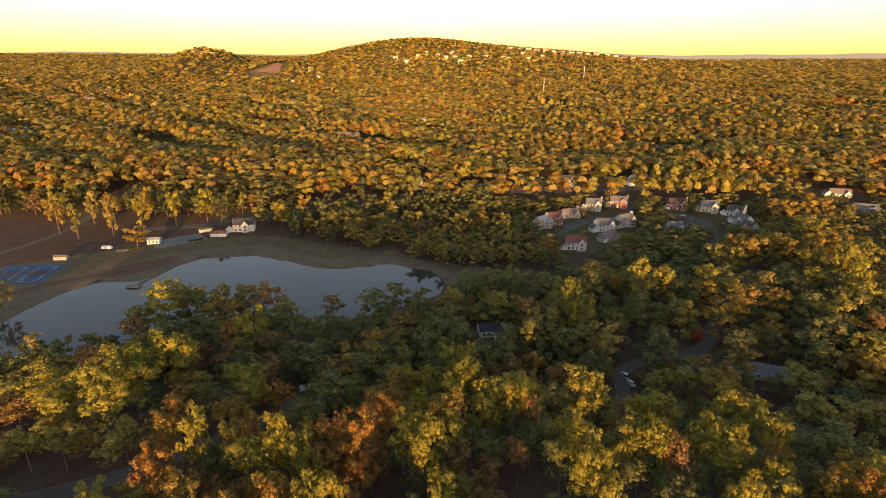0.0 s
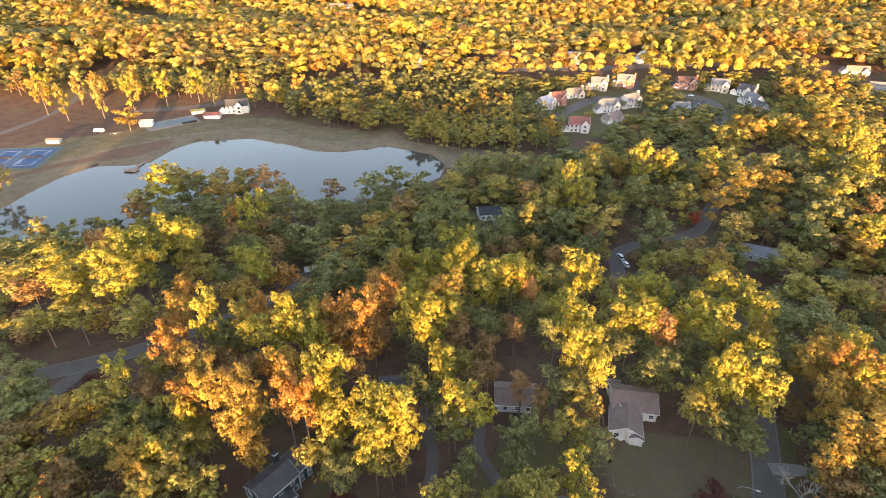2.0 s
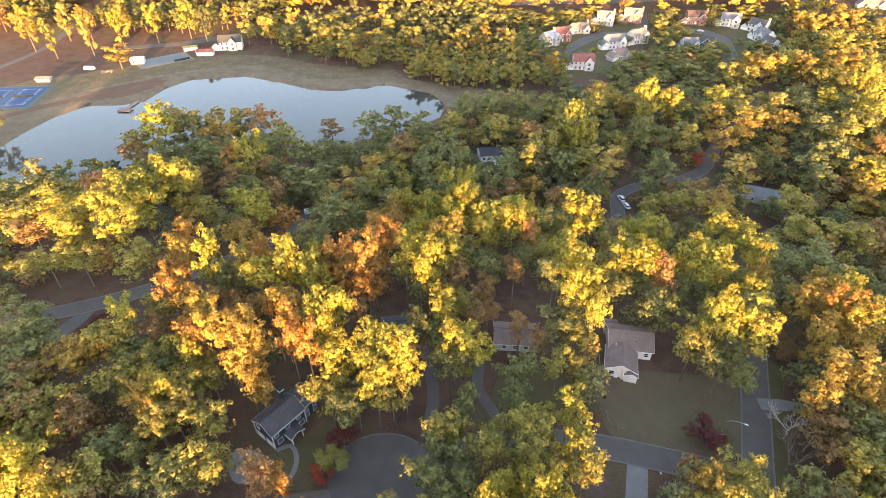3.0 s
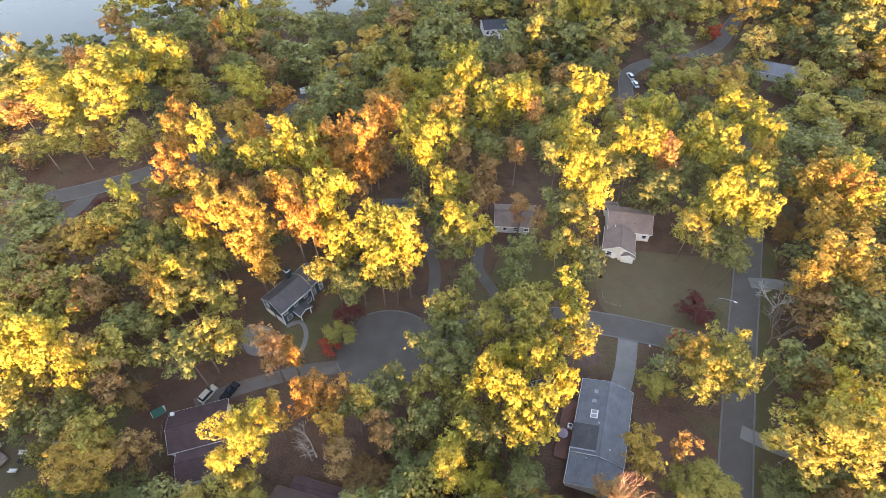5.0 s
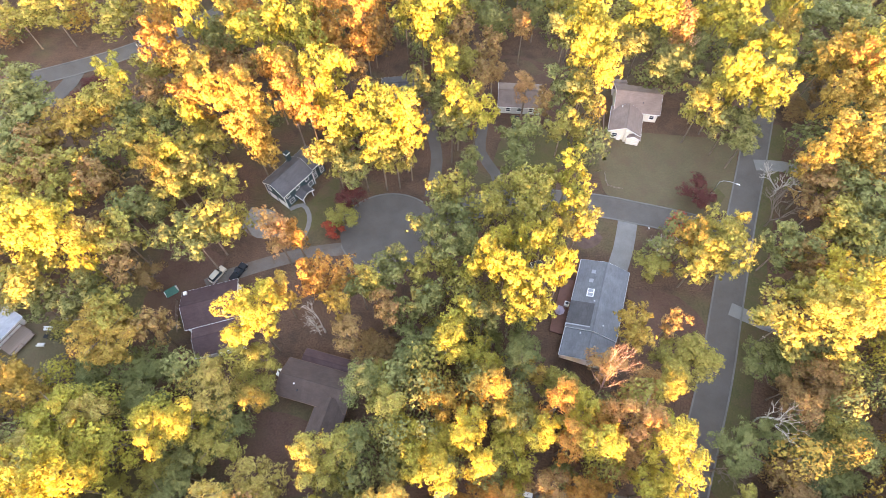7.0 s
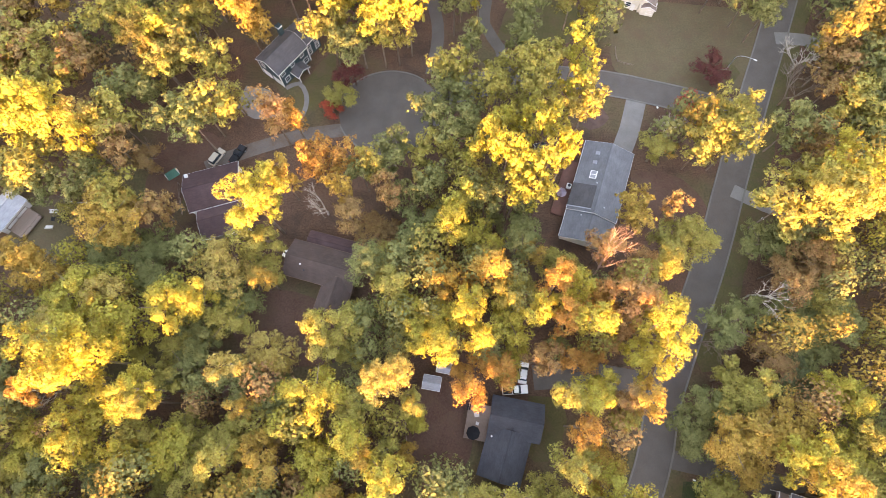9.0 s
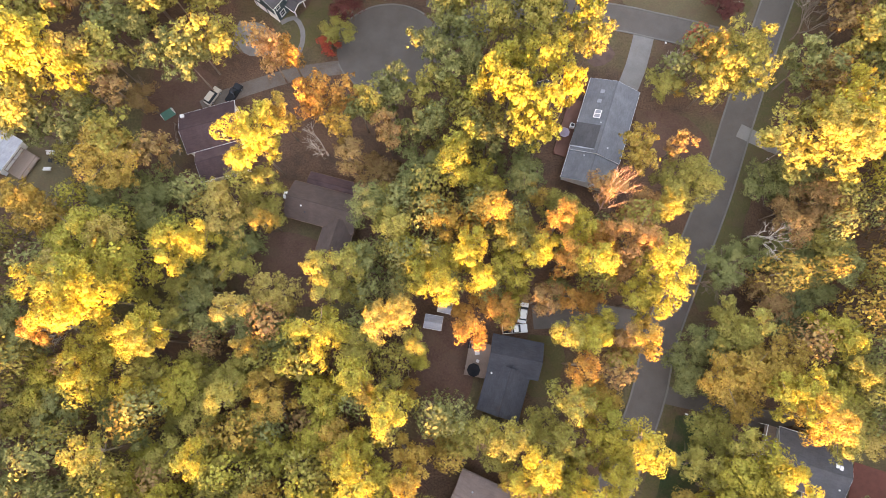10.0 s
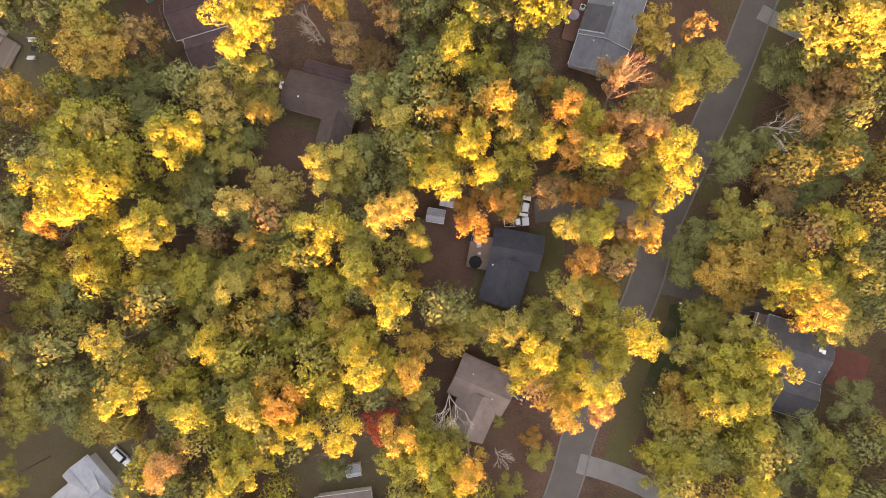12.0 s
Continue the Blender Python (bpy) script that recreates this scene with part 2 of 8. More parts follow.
def loose_faces(name, verts, material=None):
    """A mesh of separate faces from an array (n, corners, 3)."""
    mesh, (n, corners, _) = bpy.data.meshes.new(name), verts.shape
    mesh.vertices.add(corners * n)
    mesh.vertices.foreach_set("co", np.ascontiguousarray(verts, np.float32).ravel())
    mesh.loops.add(corners * n)
    mesh.loops.foreach_set("vertex_index", np.arange(corners * n, dtype=np.int32))
    mesh.polygons.add(n)
    mesh.polygons.foreach_set("loop_start", np.arange(0, corners * n, corners, dtype=np.int32))
    mesh.update(calc_edges=True)
    if material:
        mesh.materials.append(material)
    return mesh


def foliage(name, tufts, material):
    """A mesh of tufts, each with three corners and the way it faces."""
    mesh = loose_faces(name, tufts[:, :3], material)
    mesh.polygons.foreach_set("use_smooth", np.ones(len(tufts), bool))
    mesh.attributes.new("custom_normal", "FLOAT_VECTOR", "POINT").data.foreach_set("vector", np.repeat(tufts[:, 3], 3, 0).astype(np.float32).ravel())
    return mesh


def thing(name, m, label, category, group="", kind=""):
    ob = new(name)
    ob.matrix_world = m
    return tagged(ob, label, category, group, kind)


def gz(x, y):
    return float(ground_z(x, y))


# ---- land ----
POND = [(-232, 222), (-219, 246), (-217, 264), (-212, 284), (-202, 299), (-184, 300), (-172, 305), (-167, 327), (-157, 340), (-125, 345), (-101, 335), (-80, 323), (-62, 321), (-36, 331), (-8, 318), (0, 303),
        (-3, 284), (-30, 265), (-47, 254), (-63, 254), (-90, 266), (-124, 258), (-141, 242), (-150, 228), (-174, 216), (-212, 206), (-232, 210)]
HILLS = [(-158, 2700, 122, 338, 400), (562, 2600, 65, 333, 400), (-878, 2131, 86, 80, 250), (-600, 2090, 42, 75, 120), (1212, 2600, 23, 238, 300)]


def ease(a, b, x):
    u = np.clip((x - a) / (b - a), 0, 1)
    return u * u * (3 - 2 * u)


def pond_depth(x, y):
    """Signed distance to the pond's shore, positive on the water."""
    x, y = np.asarray(x, float), np.asarray(y, float)
    best, inside = np.full(np.broadcast(x, y).shape, 1e9), np.zeros(np.broadcast(x, y).shape, bool)
    for (ax, ay), (bx, by) in zip(POND, POND[1:] + POND[:1]):
        dx, dy = bx - ax, by - ay
        u = np.clip(((x - ax) * dx + (y - ay) * dy) / (dx * dx + dy * dy), 0, 1)
        best = np.minimum(best, np.hypot(x - ax - u * dx, y - ay - u * dy))
        cross = (ay > y) != (by > y)
        inside ^= cross & (x < ax + (y - ay) * dx / (dy if dy else 1e-9))
    return np.where(inside, best, -best)


def ground_z(x, y):
    """Height of the land: a wooded rise, a valley with a pond, and hills far off."""
    x, y = np.asarray(x, float), np.asarray(y, float)
    z = -11 * ease(112, 195, y + 0.12 * x) * (1 - ease(390, 560, y))
    z = z + (97 - 26 * ease(-200, 1800, x)) * np.clip((np.hypot(x, y) - 650) / 4200, 0, 1) ** 1.25
    for hx, hy, top, sx, sy in HILLS:
        z = z + top * np.exp(-((x - hx) / sx) ** 2 / 2 - ((y - hy) / sy) ** 2 / 2)
    return z - 2.2 * ease(-7, 5, pond_depth(x, y))


def grid_axis(fine_low, fine_high, step, low, high, growth=1.18):
    mid = list(np.arange(fine_low, fine_high + 0.1, step))
    for sign, end in ((-1, low), (1, high)):
        s, v = step, mid[0] if sign < 0 else mid[-1]
        while (v - end) * sign < 0:
            s = min(s * growth, 90)
            v += sign * s
            mid.insert(0, v) if sign < 0 else mid.append(v)
    return np.array(mid)


def build_ground():
    xs, ys = grid_axis(-330, 280, 5, -4300, 4300), grid_axis(-120, 520, 5, -1500, 4850)
    gx, gy = np.meshgrid(xs, ys)
    z = ground_z(gx, gy)
    mesh = bpy.data.meshes.new("ground")
    nx, ny = len(xs), len(ys)
    verts = np.stack([gx, gy, z], -1).reshape(-1, 3)
    i = (np.arange(ny - 1)[:, None] * nx + np.arange(nx - 1)[None]).ravel()
    faces = np.stack([i, i + 1, i + nx + 1, i + nx], -1)
    mesh.from_pydata(verts.tolist(), [], faces.tolist())
    mesh.polygons.foreach_set("use_smooth", np.ones(len(faces), bool))
    mesh.materials.append(earth)
    tagged(new("ground", mesh), "wooded land with brown leaf litter and patchy grass", "ground", "", "structure")


def smooth_line(points, step=3.0):
    """A Catmull-Rom line through points."""
    p = [Vector((*q, 0)) for q in points]
    p = [2 * p[0] - p[1], *p, 2 * p[-1] - p[-2]]
    out = []
    for a, b, c, d in zip(p, p[1:], p[2:], p[3:]):
        n = max(2, int((c - b).length / step))
        for k in range(n):
            u = k / n
            out.append(0.5 * ((2 * b) + (c - a) * u + (2 * a - 5 * b + 4 * c - d) * u * u + (3 * b - a - 3 * c + d) * u ** 3))
    out.append(p[-2])
    return out


CLEAR = []  # discs kept free of scattered trees: x, y, radius


def ribbon(bm, line, inner, outer, low, high):
    """A strip beside a line, from offset inner to outer (to its left), standing from low to high above the land."""
    rows = []
    for i, p in enumerate(line):
        d = (line[min(i + 1, len(line) - 1)] - line[max(i - 1, 0)]).normalized()
        n = Vector((-d.y, d.x, 0))
        a, b = p + n * inner, p + n * outer
        za, zb = gz(a.x, a.y), gz(b.x, b.y)
        rows.append([bm.verts.new((a.x, a.y, za + low)), bm.verts.new((a.x, a.y, za + high)), bm.verts.new((b.x, b.y, zb + high)), bm.verts.new((b.x, b.y, zb + low))])
    for a, b in zip(rows, rows[1:]):
        for k in range(3):
            bm.faces.new((a[k], b[k], b[k + 1], a[k + 1]))
    bm.faces.new(rows[0])
    bm.faces.new(rows[-1][::-1])


def road(name, points, width, label, material=None, kerbs=True, margin=1.5, lift=0.06):
    line = smooth_line(points)
    bm = bmesh.new()
    ribbon(bm, line, width / 2, -width / 2, -0.15, lift)
    bmesh.ops.recalc_face_normals(bm, faces=bm.faces)
    ob = tagged(part(name, bm, material or asphalt, None), label, "road", "", "structure")
    for side in ((1, -1) if kerbs else ()):
        bm = bmesh.new()
        ribbon(bm, line, side * width / 2, side * (width / 2 + 0.35), -0.15, lift + 0.1)
        bmesh.ops.recalc_face_normals(bm, faces=bm.faces)
        part("kerb", bm, kerb_mat, ob)
    CLEAR.extend((p.x, p.y, width / 2 + margin) for p in line)
    return ob


def within(x, y, line):
    """Which of the points lie inside a closed line."""
    inside = np.zeros(np.shape(x), bool)
    for p, q in zip(line, line[1:] + line[:1]):
        cross = (p.y > y) != (q.y > y)
        inside ^= cross & (x < p.x + (y - p.y) * (q.x - p.x) / ((q.y - p.y) or 1e-9))
    return inside


def patch(name, points, material, label, lift=0.03, cell=0.0, category="ground"):
    """A piece of ground of its own, laid over the land, with an uneven rim; cell: the mesh width of one that follows the land."""
    line = smooth_line([*points, points[0]], 2.0)[:-1]
    rnd = random.Random(len(points) * 7 + int(abs(points[0][0])))
    bm = bmesh.new()
    if cell:
        xs, ys = np.arange(min(p.x for p in line), max(p.x for p in line) + cell, cell), np.arange(min(p.y for p in line), max(p.y for p in line) + cell, cell)
        gx, gy = np.meshgrid(xs, ys)
        keep = within(gx[:-1, :-1] + cell / 2, gy[:-1, :-1] + cell / 2, line)
        made = {}

        def corner(i, j):
            if (i, j) not in made:
                x, y = xs[i] + rnd.uniform(-0.4, 0.4) * cell, ys[j] + rnd.uniform(-0.4, 0.4) * cell
                made[i, j] = bm.verts.new((x, y, gz(x, y) + lift))
            return made[i, j]

        for j, i in zip(*np.nonzero(keep)):
            bm.faces.new((corner(i, j), corner(i + 1, j), corner(i + 1, j + 1), corner(i, j + 1)))
    else:
        ring = []
        for p in line:
            x, y = p.x + rnd.uniform(-0.3, 0.3), p.y + rnd.uniform(-0.3, 0.3)
            ring.append(bm.verts.new((x, y, gz(x, y) + lift)))
        edges = [bm.edges.new((p, q)) for p, q in zip(ring, ring[1:] + ring[:1])]
        bmesh.ops.triangle_fill(bm, use_beauty=True, edges=edges)
    bmesh.ops.recalc_face_normals(bm, faces=bm.faces)
    bm.faces.ensure_lookup_table()
    if bm.faces[0].normal.z < 0:
        bmesh.ops.reverse_faces(bm, faces=bm.faces)
    return tagged(part(name, bm, material, None), label, category, "", "structure")


def clear(x, y, r):
    CLEAR.append((x, y, r))


build_ground()
bm = bmesh.new()
bm.faces.new([bm.verts.new((x, y, -12.0)) for x, y in [(-300, 180), (20, 180), (20, 360), (-300, 360)]])
tagged(part("water", bm, water_mat, None), "still grey pond water mirroring trees and sky", "pond", "", "structure")

# roads and drives
road("road", [(104, 150), (91, 118), (78, 86), (71.3, 70), (62.6, 48), (55.7, 30.4), (43.3, 3), (39, -11), (27, -37.8), (22.7, -52), (10, -85), (-8, -130)], 6.3,
     "grey asphalt residential road with concrete kerbs", margin=2.2)
road("side_street", [(66, 66.5), (54, 70.2), (45.8, 72.3), (37.2, 74.4), (22, 76), (9, 74.5), (-3, 71.5)], 6.0, "short asphalt side street ending in a turning circle", lift=0.055, margin=0.5)
road("lane", [(-150, 104), (-125, 115), (-106, 122.5), (-94, 128.5), (-82, 138), (-70, 152), (-58, 172), (-50, 195), (-36, 215)], 5.6, "narrow asphalt lane under the trees")
road("lane_branch", [(-106, 122), (-108, 113), (-118, 100), (-132, 90)], 5.0, "asphalt lane branching off", kerbs=False, lift=0.05)
road("valley_road", [(69, 176), (71.5, 188), (75, 202), (86, 210), (102, 213.5), (119, 224), (131, 242), (146, 262), (166, 285), (190, 318)], 5.0, "asphalt road in the wooded valley")
road("estate_street", [(79, 372), (84, 388), (93.5, 404), (119.5, 428), (137, 427), (152, 440), (160, 470)], 8.0, "asphalt street between the valley houses", margin=3)
road("estate_street_east", [(185, 362), (196, 380), (203, 400), (206, 420), (196, 433), (178, 436)], 8.0, "curving asphalt street between the valley houses", margin=3)
road("highway", [(20, 492), (90, 498), (150, 500), (230, 512), (330, 500)], 9.0, "wide asphalt road along the estate", margin=3)
road("club_lane", [(-300, 330), (-286, 380), (-284, 416), (-290, 470)], 5.0, "asphalt lane beside the courts", kerbs=False, margin=2)
road("club_street", [(-230, 400), (-183, 412), (-139, 436), (-100, 455), (-40, 470)], 8.0, "asphalt car park and street by the white house", kerbs=False, margin=3)
road("driveway", [(43.9, 69.6), (41.6, 62), (38.8, 55.6)], 4.6, "cracked pale concrete driveway", concrete, False, 0.5, 0.07)
road("driveway", [(-24, 62.5), (-33, 61.2), (-42, 58.6), (-50, 55.6), (-55, 53)], 3.4, "brown gravel driveway", gravel_mat, False, 0.5, 0.05)
road("driveway", [(-4, 77), (-2.4, 88), (-3.6, 97), (-6, 106)], 3.0, "asphalt driveway beside the wood", None, False, 0.6, 0.05)
road("driveway", [(14, 76), (12.6, 84), (9, 91), (10, 101)], 2.8, "asphalt driveway towards a hidden house", None, False, 0.4, 0.05)
road("driveway", [(79, 86.5), (86, 86), (94, 83)], 3.4, "pale concrete driveway", concrete, False, 0.6, 0.07)
road("driveway", [(63, 47), (69.6, 43.5), (76, 41)], 3.2, "pale concrete driveway", concrete, False, 0.6, 0.07)
road("driveway", [(41, -8.5), (52, -11), (61, -13.6), (68, -13)], 3.6, "leaf-strewn asphalt driveway", None, False, 0.8, 0.05)
road("driveway", [(26, -46), (33, -48), (42, -52), (50, -58)], 4.2, "cracked concrete driveway", concrete, False, 0.8, 0.07)
road("driveway", [(24, -37), (18, -34.5), (12, -32.5)], 3.6, "leaf-strewn driveway", litter_mat, False, 0.3, 0.05)
road("driveway", [(40, 5), (28, 7), (17, 6.5)], 5.0, "dark asphalt driveway", None, False, 0.3, 0.05)
bm = bmesh.new()
made = bmesh.ops.create_circle(bm, cap_ends=True, segments=40, radius=12.0)["verts"]
for v in made:
    v.co = Vector((v.co.x - 13.5, v.co.y * 0.9 + 67.0, 0.075))
bulb = tagged(part("turning_circle", bm, asphalt, None), "round asphalt turning circle strewn with leaves", "road", "", "structure")
for a0, a1 in ((50, 165), (200, 325)):
    rim_line = [Vector((-13.5 + 12.0 * math.cos(radians(a)), 67.0 + 10.8 * math.sin(radians(a)), 0)) for a in range(a0, a1, 6)]
    bm = bmesh.new()
    ribbon(bm, rim_line, 0, -0.35, -0.15, 0.16)
    bmesh.ops.recalc_face_normals(bm, faces=bm.faces)
    part("kerb", bm, kerb_mat, bulb)
clear(-13.5, 67, 11.5)
clear(-8, 74, 8)

# lawns and clearings
patch("lawn", [(60, 350), (100, 345), (150, 380), (190, 360), (250, 380), (262, 440), (210, 470), (150, 462), (90, 448), (62, 410)], green_lawn_mat, "lawns between the valley houses", 0.04, 4.0)
patch("lawn", [(40, 94), (40, 78), (52, 74.4), (62, 71.2), (68.6, 73), (74, 86), (80, 101), (82, 111), (70, 118), (56, 118), (44, 116), (41, 104)], lawn_mat, "worn brown-green autumn lawn", 0.03)
patch("lawn", [(84, 100), (80, 88), (73, 70), (66, 50), (60, 32), (50, 12), (54, 8), (62, 26), (72, 52), (82, 78), (90, 98)], green_lawn_mat, "green roadside verge", 0.03)
patch("lawn", [(43, -13), (37, -28), (31, -46), (35, -50), (40, -34), (46, -14)], green_lawn_mat, "green roadside verge", 0.03)
patch("lawn", [(45, -13), (51, -14.5), (49, -24), (46, -31), (39, -32.5)], dark_lawn_mat, "dark green lawn with a sharp edge", 0.035)
patch("lawn", [(16, 3), (23, 2), (21, -8), (15, -8)], green_lawn_mat, "small side lawn", 0.03)
patch("lawn", [(-39, 66), (-33, 66), (-27, 75), (-28, 83), (-33, 77)], green_lawn_mat, "small front lawn", 0.03)
patch("lawn", [(12, 87), (22, 84), (32, 88), (30, 98), (16, 97)], green_lawn_mat, "shaded lawn between trees", 0.03)
patch("clearing", [(-44, 24), (-32, 24), (-20, 18), (-22, 10), (-36, 9), (-45, 15)], litter_mat, "brown leaf litter behind the house", 0.03)
patch("clearing", [(-6, 6), (4, 4), (3, -10), (-8, -8)], litter_mat, "brown leaf litter yard", 0.03)
patch("clearing", [(-66, 64), (-52, 60), (-58, 50), (-62, 40), (-68, 48)], litter_mat, "brown leaf litter yard", 0.03)
patch("clearing", [(-98, 46), (-84, 44), (-82, 30), (-94, 28)], lawn_mat, "worn yard", 0.03)
patch("clearing", [(-96, -38), (-82, -36), (-72, -34), (-64, -42), (-68, -52), (-96, -56)], lawn_mat, "worn brown lawn", 0.03)
patch("clearing", [(-30, -40), (-16, -38), (-12, -48), (-20, -56), (-36, -50)], lawn_mat, "worn grass yard", 0.03)
patch("clearing", [(12, 103), (28, 103), (28, 124), (10, 126)], litter_mat, "brown leaf litter among tall trunks", 0.03)
patch("clearing", [(41, 52), (52, 50), (57, 40), (50, 30), (42, 40)], litter_mat, "reddish leaf litter yard", 0.03)
patch("clearing", [(8, -34), (22, -40), (18, -52), (2, -50)], litter_mat, "reddish leaf litter yard", 0.03)
patch("meadow", [(-240, 220), (-222, 250), (-220, 268), (-205, 300), (-184, 306), (-170, 328), (-160, 338), (-124, 350), (-76, 332), (-36, 338), (-30, 352), (-80, 366), (-130, 386), (-180, 376), (-226, 352), (-262, 330), (-290, 280)],
      ground_cover("dry_meadow", (0.10, 0.085, 0.045), (0.19, 0.15, 0.08), 0.5), "dry grass bank round the pond", 0.05, 3.0)
patch("bank", [(-236, 216), (-217, 246), (-214, 266), (-208, 286), (-182, 298), (-170, 304), (-163, 328), (-154, 337), (-124, 341), (-77, 322), (-36, 328), (-8, 315), (4, 296), (36, 298), (46, 314), (-3, 332), (-36, 344), (-80, 341), (-120, 364), (-170, 352), (-205, 327), (-250, 287), (-276, 250)], bank_mat, "tan dry-grass bank of the pond", 0.07, 2.0)
patch("clearing", [(-206, 306), (-188, 310), (-172, 330), (-178, 338), (-206, 322)], bare_mat, "bare reddish earth on the bank", 0.12, 2.0)
# open yards near by
for x, y, r in [(54, 88, 12), (62, 96, 12), (68, 84, 8), (48, 86, 9), (66, 106, 9), (-32, 17, 8), (-26, 14, 7), (-40, 18, 6), (0, 0, 6), (-3, -4, 4), (-60, 54, 6), (-63, 45, 4), (-90, 37, 7), (-88, -46, 9), (-76, -42, 7), (-68, -44, 5), (-22, -46, 8), (20, 113, 9), (18, 108, 7), (46, 44, 5), (12, -42, 6), (47, -22, 5), (36, -40, 3), (20, -3, 3), (24, 90, 6), (-33, 74, 4)]:
    clear(x, y, r)
# open banks of the pond
for x, y, r in [(-36, 346, 12), (-70, 345, 16), (-100, 362, 18), (-130, 365, 26), (-165, 365, 28), (-200, 345, 32), (-235, 330, 36), (-262, 305, 36), (-250, 270, 22), (-215, 305, 16), (-188, 376, 20), (-205, 368, 14), (-150, 378, 14), (-262, 345, 12), (-155, 390, 16), (-125, 395, 12), (-50, 420, 8)]:
    clear(x, y, r)
# open ground of the valley houses
for x, y, r in [(86, 400, 22), (110, 410, 24), (135, 425, 22), (200, 410, 26), (222, 425, 22), (190, 440, 16), (100, 360, 14), (90, 345, 10), (176, 395, 8), (345, 480, 22), (238, 402, 10), (86, 338, 13), (112, 372, 14), (132, 386, 13), (100, 392, 14)]:
    clear(x, y, r)


# ---- houses ----
def slope(p0, p1, q0, q1, thick=0.16):
    """A roof slope between eave p0-p1 and ridge q0-q1, with shingle coordinates in metres."""
    bm = bmesh.new()
    uv = bm.loops.layers.uv.new("rows")
    p0, p1, q0, q1 = (Vector(v) for v in (p0, p1, q0, q1))
    n = (p1 - p0).cross(q0 - p0).normalized()
    if n.z < 0:
        n = -n
    top = [bm.verts.new(v) for v in (p0, p1, q1, q0)]
    low = [bm.verts.new(v - n * thick) for v in (p0, p1, q1, q0)]
    f = bm.faces.new(top)
    bm.faces.new(low[::-1])
    for i in range(4):
        bm.faces.new((top[i], low[i], low[(i + 1) % 4], top[(i + 1) % 4]))
    along, up = (p1 - p0).normalized(), n.cross((p1 - p0).normalized())
    for face in bm.faces:
        for loop in face.loops:
            d = loop.vert.co - p0
            loop[uv].uv = (d.dot(along), d.dot(up))
    bmesh.ops.recalc_face_normals(bm, faces=bm.faces)
    return bm


def window(root, m, w, h, frame_mat=None):
    """A window with frame, two panes and a sill; m: its centre, +y outwards."""
    bm = bmesh.new()
    for x0, x1, z0, z1 in ((-w / 2 - 0.1, -w / 2, -h / 2, h / 2), (w / 2, w / 2 + 0.1, -h / 2, h / 2), (-w / 2 - 0.1, w / 2 + 0.1, h / 2, h / 2 + 0.12), (-w / 2, w / 2, -0.03, 0.03)):
        box(bm, x0, -0.05, z0, x1, 0.07, z1, m)
    win = part("window", bm, frame_mat or white_paint, root)
    part("pane", boxed(-w / 2, -0.02, 0.03, w / 2, 0.02, h / 2, m), glass, win)
    part("pane", boxed(-w / 2, -0.02, -h / 2, w / 2, 0.02, -0.03, m), glass, win)
    part("sill", boxed(-w / 2 - 0.14, -0.05, -h / 2 - 0.1, w / 2 + 0.14, 0.12, -h / 2, m), frame_mat or white_paint, win)
    return win


def gable_block(root, m, length, width, eave, rise, wall, roof, over=0.4, base=-0.6, edge=None):
    """A body with a gable roof; its ridge runs along local x."""
    a, b = length / 2, width / 2
    bm = bmesh.new()
    outline = [(-b, base), (b, base), (b, eave), (0, eave + rise), (-b, eave)]
    ends = [[bm.verts.new(m @ Vector((x, y, z))) for y, z in outline] for x in (-a, a)]
    for k in range(5):
        bm.faces.new((ends[0][k], ends[0][(k + 1) % 5], ends[1][(k + 1) % 5], ends[1][k]))
    bm.faces.new(ends[0][::-1])
    bm.faces.new(ends[1])
    bmesh.ops.recalc_face_normals(bm, faces=bm.faces)
    part("wall", bm, wall, root)
    drop = over * rise / b
    for s in (1, -1):
        part("roof_slope", slope(*(m @ Vector(v) for v in ((-a - over, s * (b + over), eave - drop + 0.17), (a + over, s * (b + over), eave - drop + 0.17), (-a - over, 0, eave + rise + 0.17), (a + over, 0, eave + rise + 0.17)))), roof, root)
        part("gutter", boxed(-a - over, s * (b + over) - 0.06, eave - drop - 0.02, a + over, s * (b + over) + 0.08, eave - drop + 0.1, m), edge or white_paint, root)
    part("ridge_cap", boxed(-a - over, -0.14, eave + rise + 0.15, a + over, 0.14, eave + rise + 0.22, m), roof, root)
    for x in (-a - over, a + over):
        bm = bmesh.new()
        for s in (1, -1):
            p, q = Vector((x, s * (b + over), eave - drop)), Vector((x, 0, eave + rise))
            turn = (q - p).to_track_quat("X", "Z").to_matrix().to_4x4()
            box(bm, 0, -0.05, -0.08, (q - p).length, 0.05, 0.12, m @ Matrix.Translation(p) @ turn)
        part("bargeboard", bm, edge or white_paint, root)
    return root


def side(m, length, width, which, along, z):
    """The pose of a window on a wall of a block."""
    a, b = length / 2, width / 2
    x, y, turn = {"n": (along, b, 0), "s": (along, -b, 180), "e": (a, along, -90), "w": (-a, along, 90)}[which]
    return m @ pose(x, y, z, 0, 0, turn)


def chimney(root, m, w, d, low, high, material, label="brick chimney"):
    bm = bmesh.new()
    box(bm, -w / 2, -d / 2, low, w / 2, d / 2, high, m)
    box(bm, -w / 2 - 0.08, -d / 2 - 0.08, high, w / 2 + 0.08, d / 2 + 0.08, high + 0.14, m)
    stack = part("chimney", bm, material, root, label)
    part("flue", tube(bmesh.new(), [m @ Vector((0, 0, high + 0.1)), m @ Vector((0, 0, high + 0.5))], [0.16, 0.16], 8), dark_metal, stack)


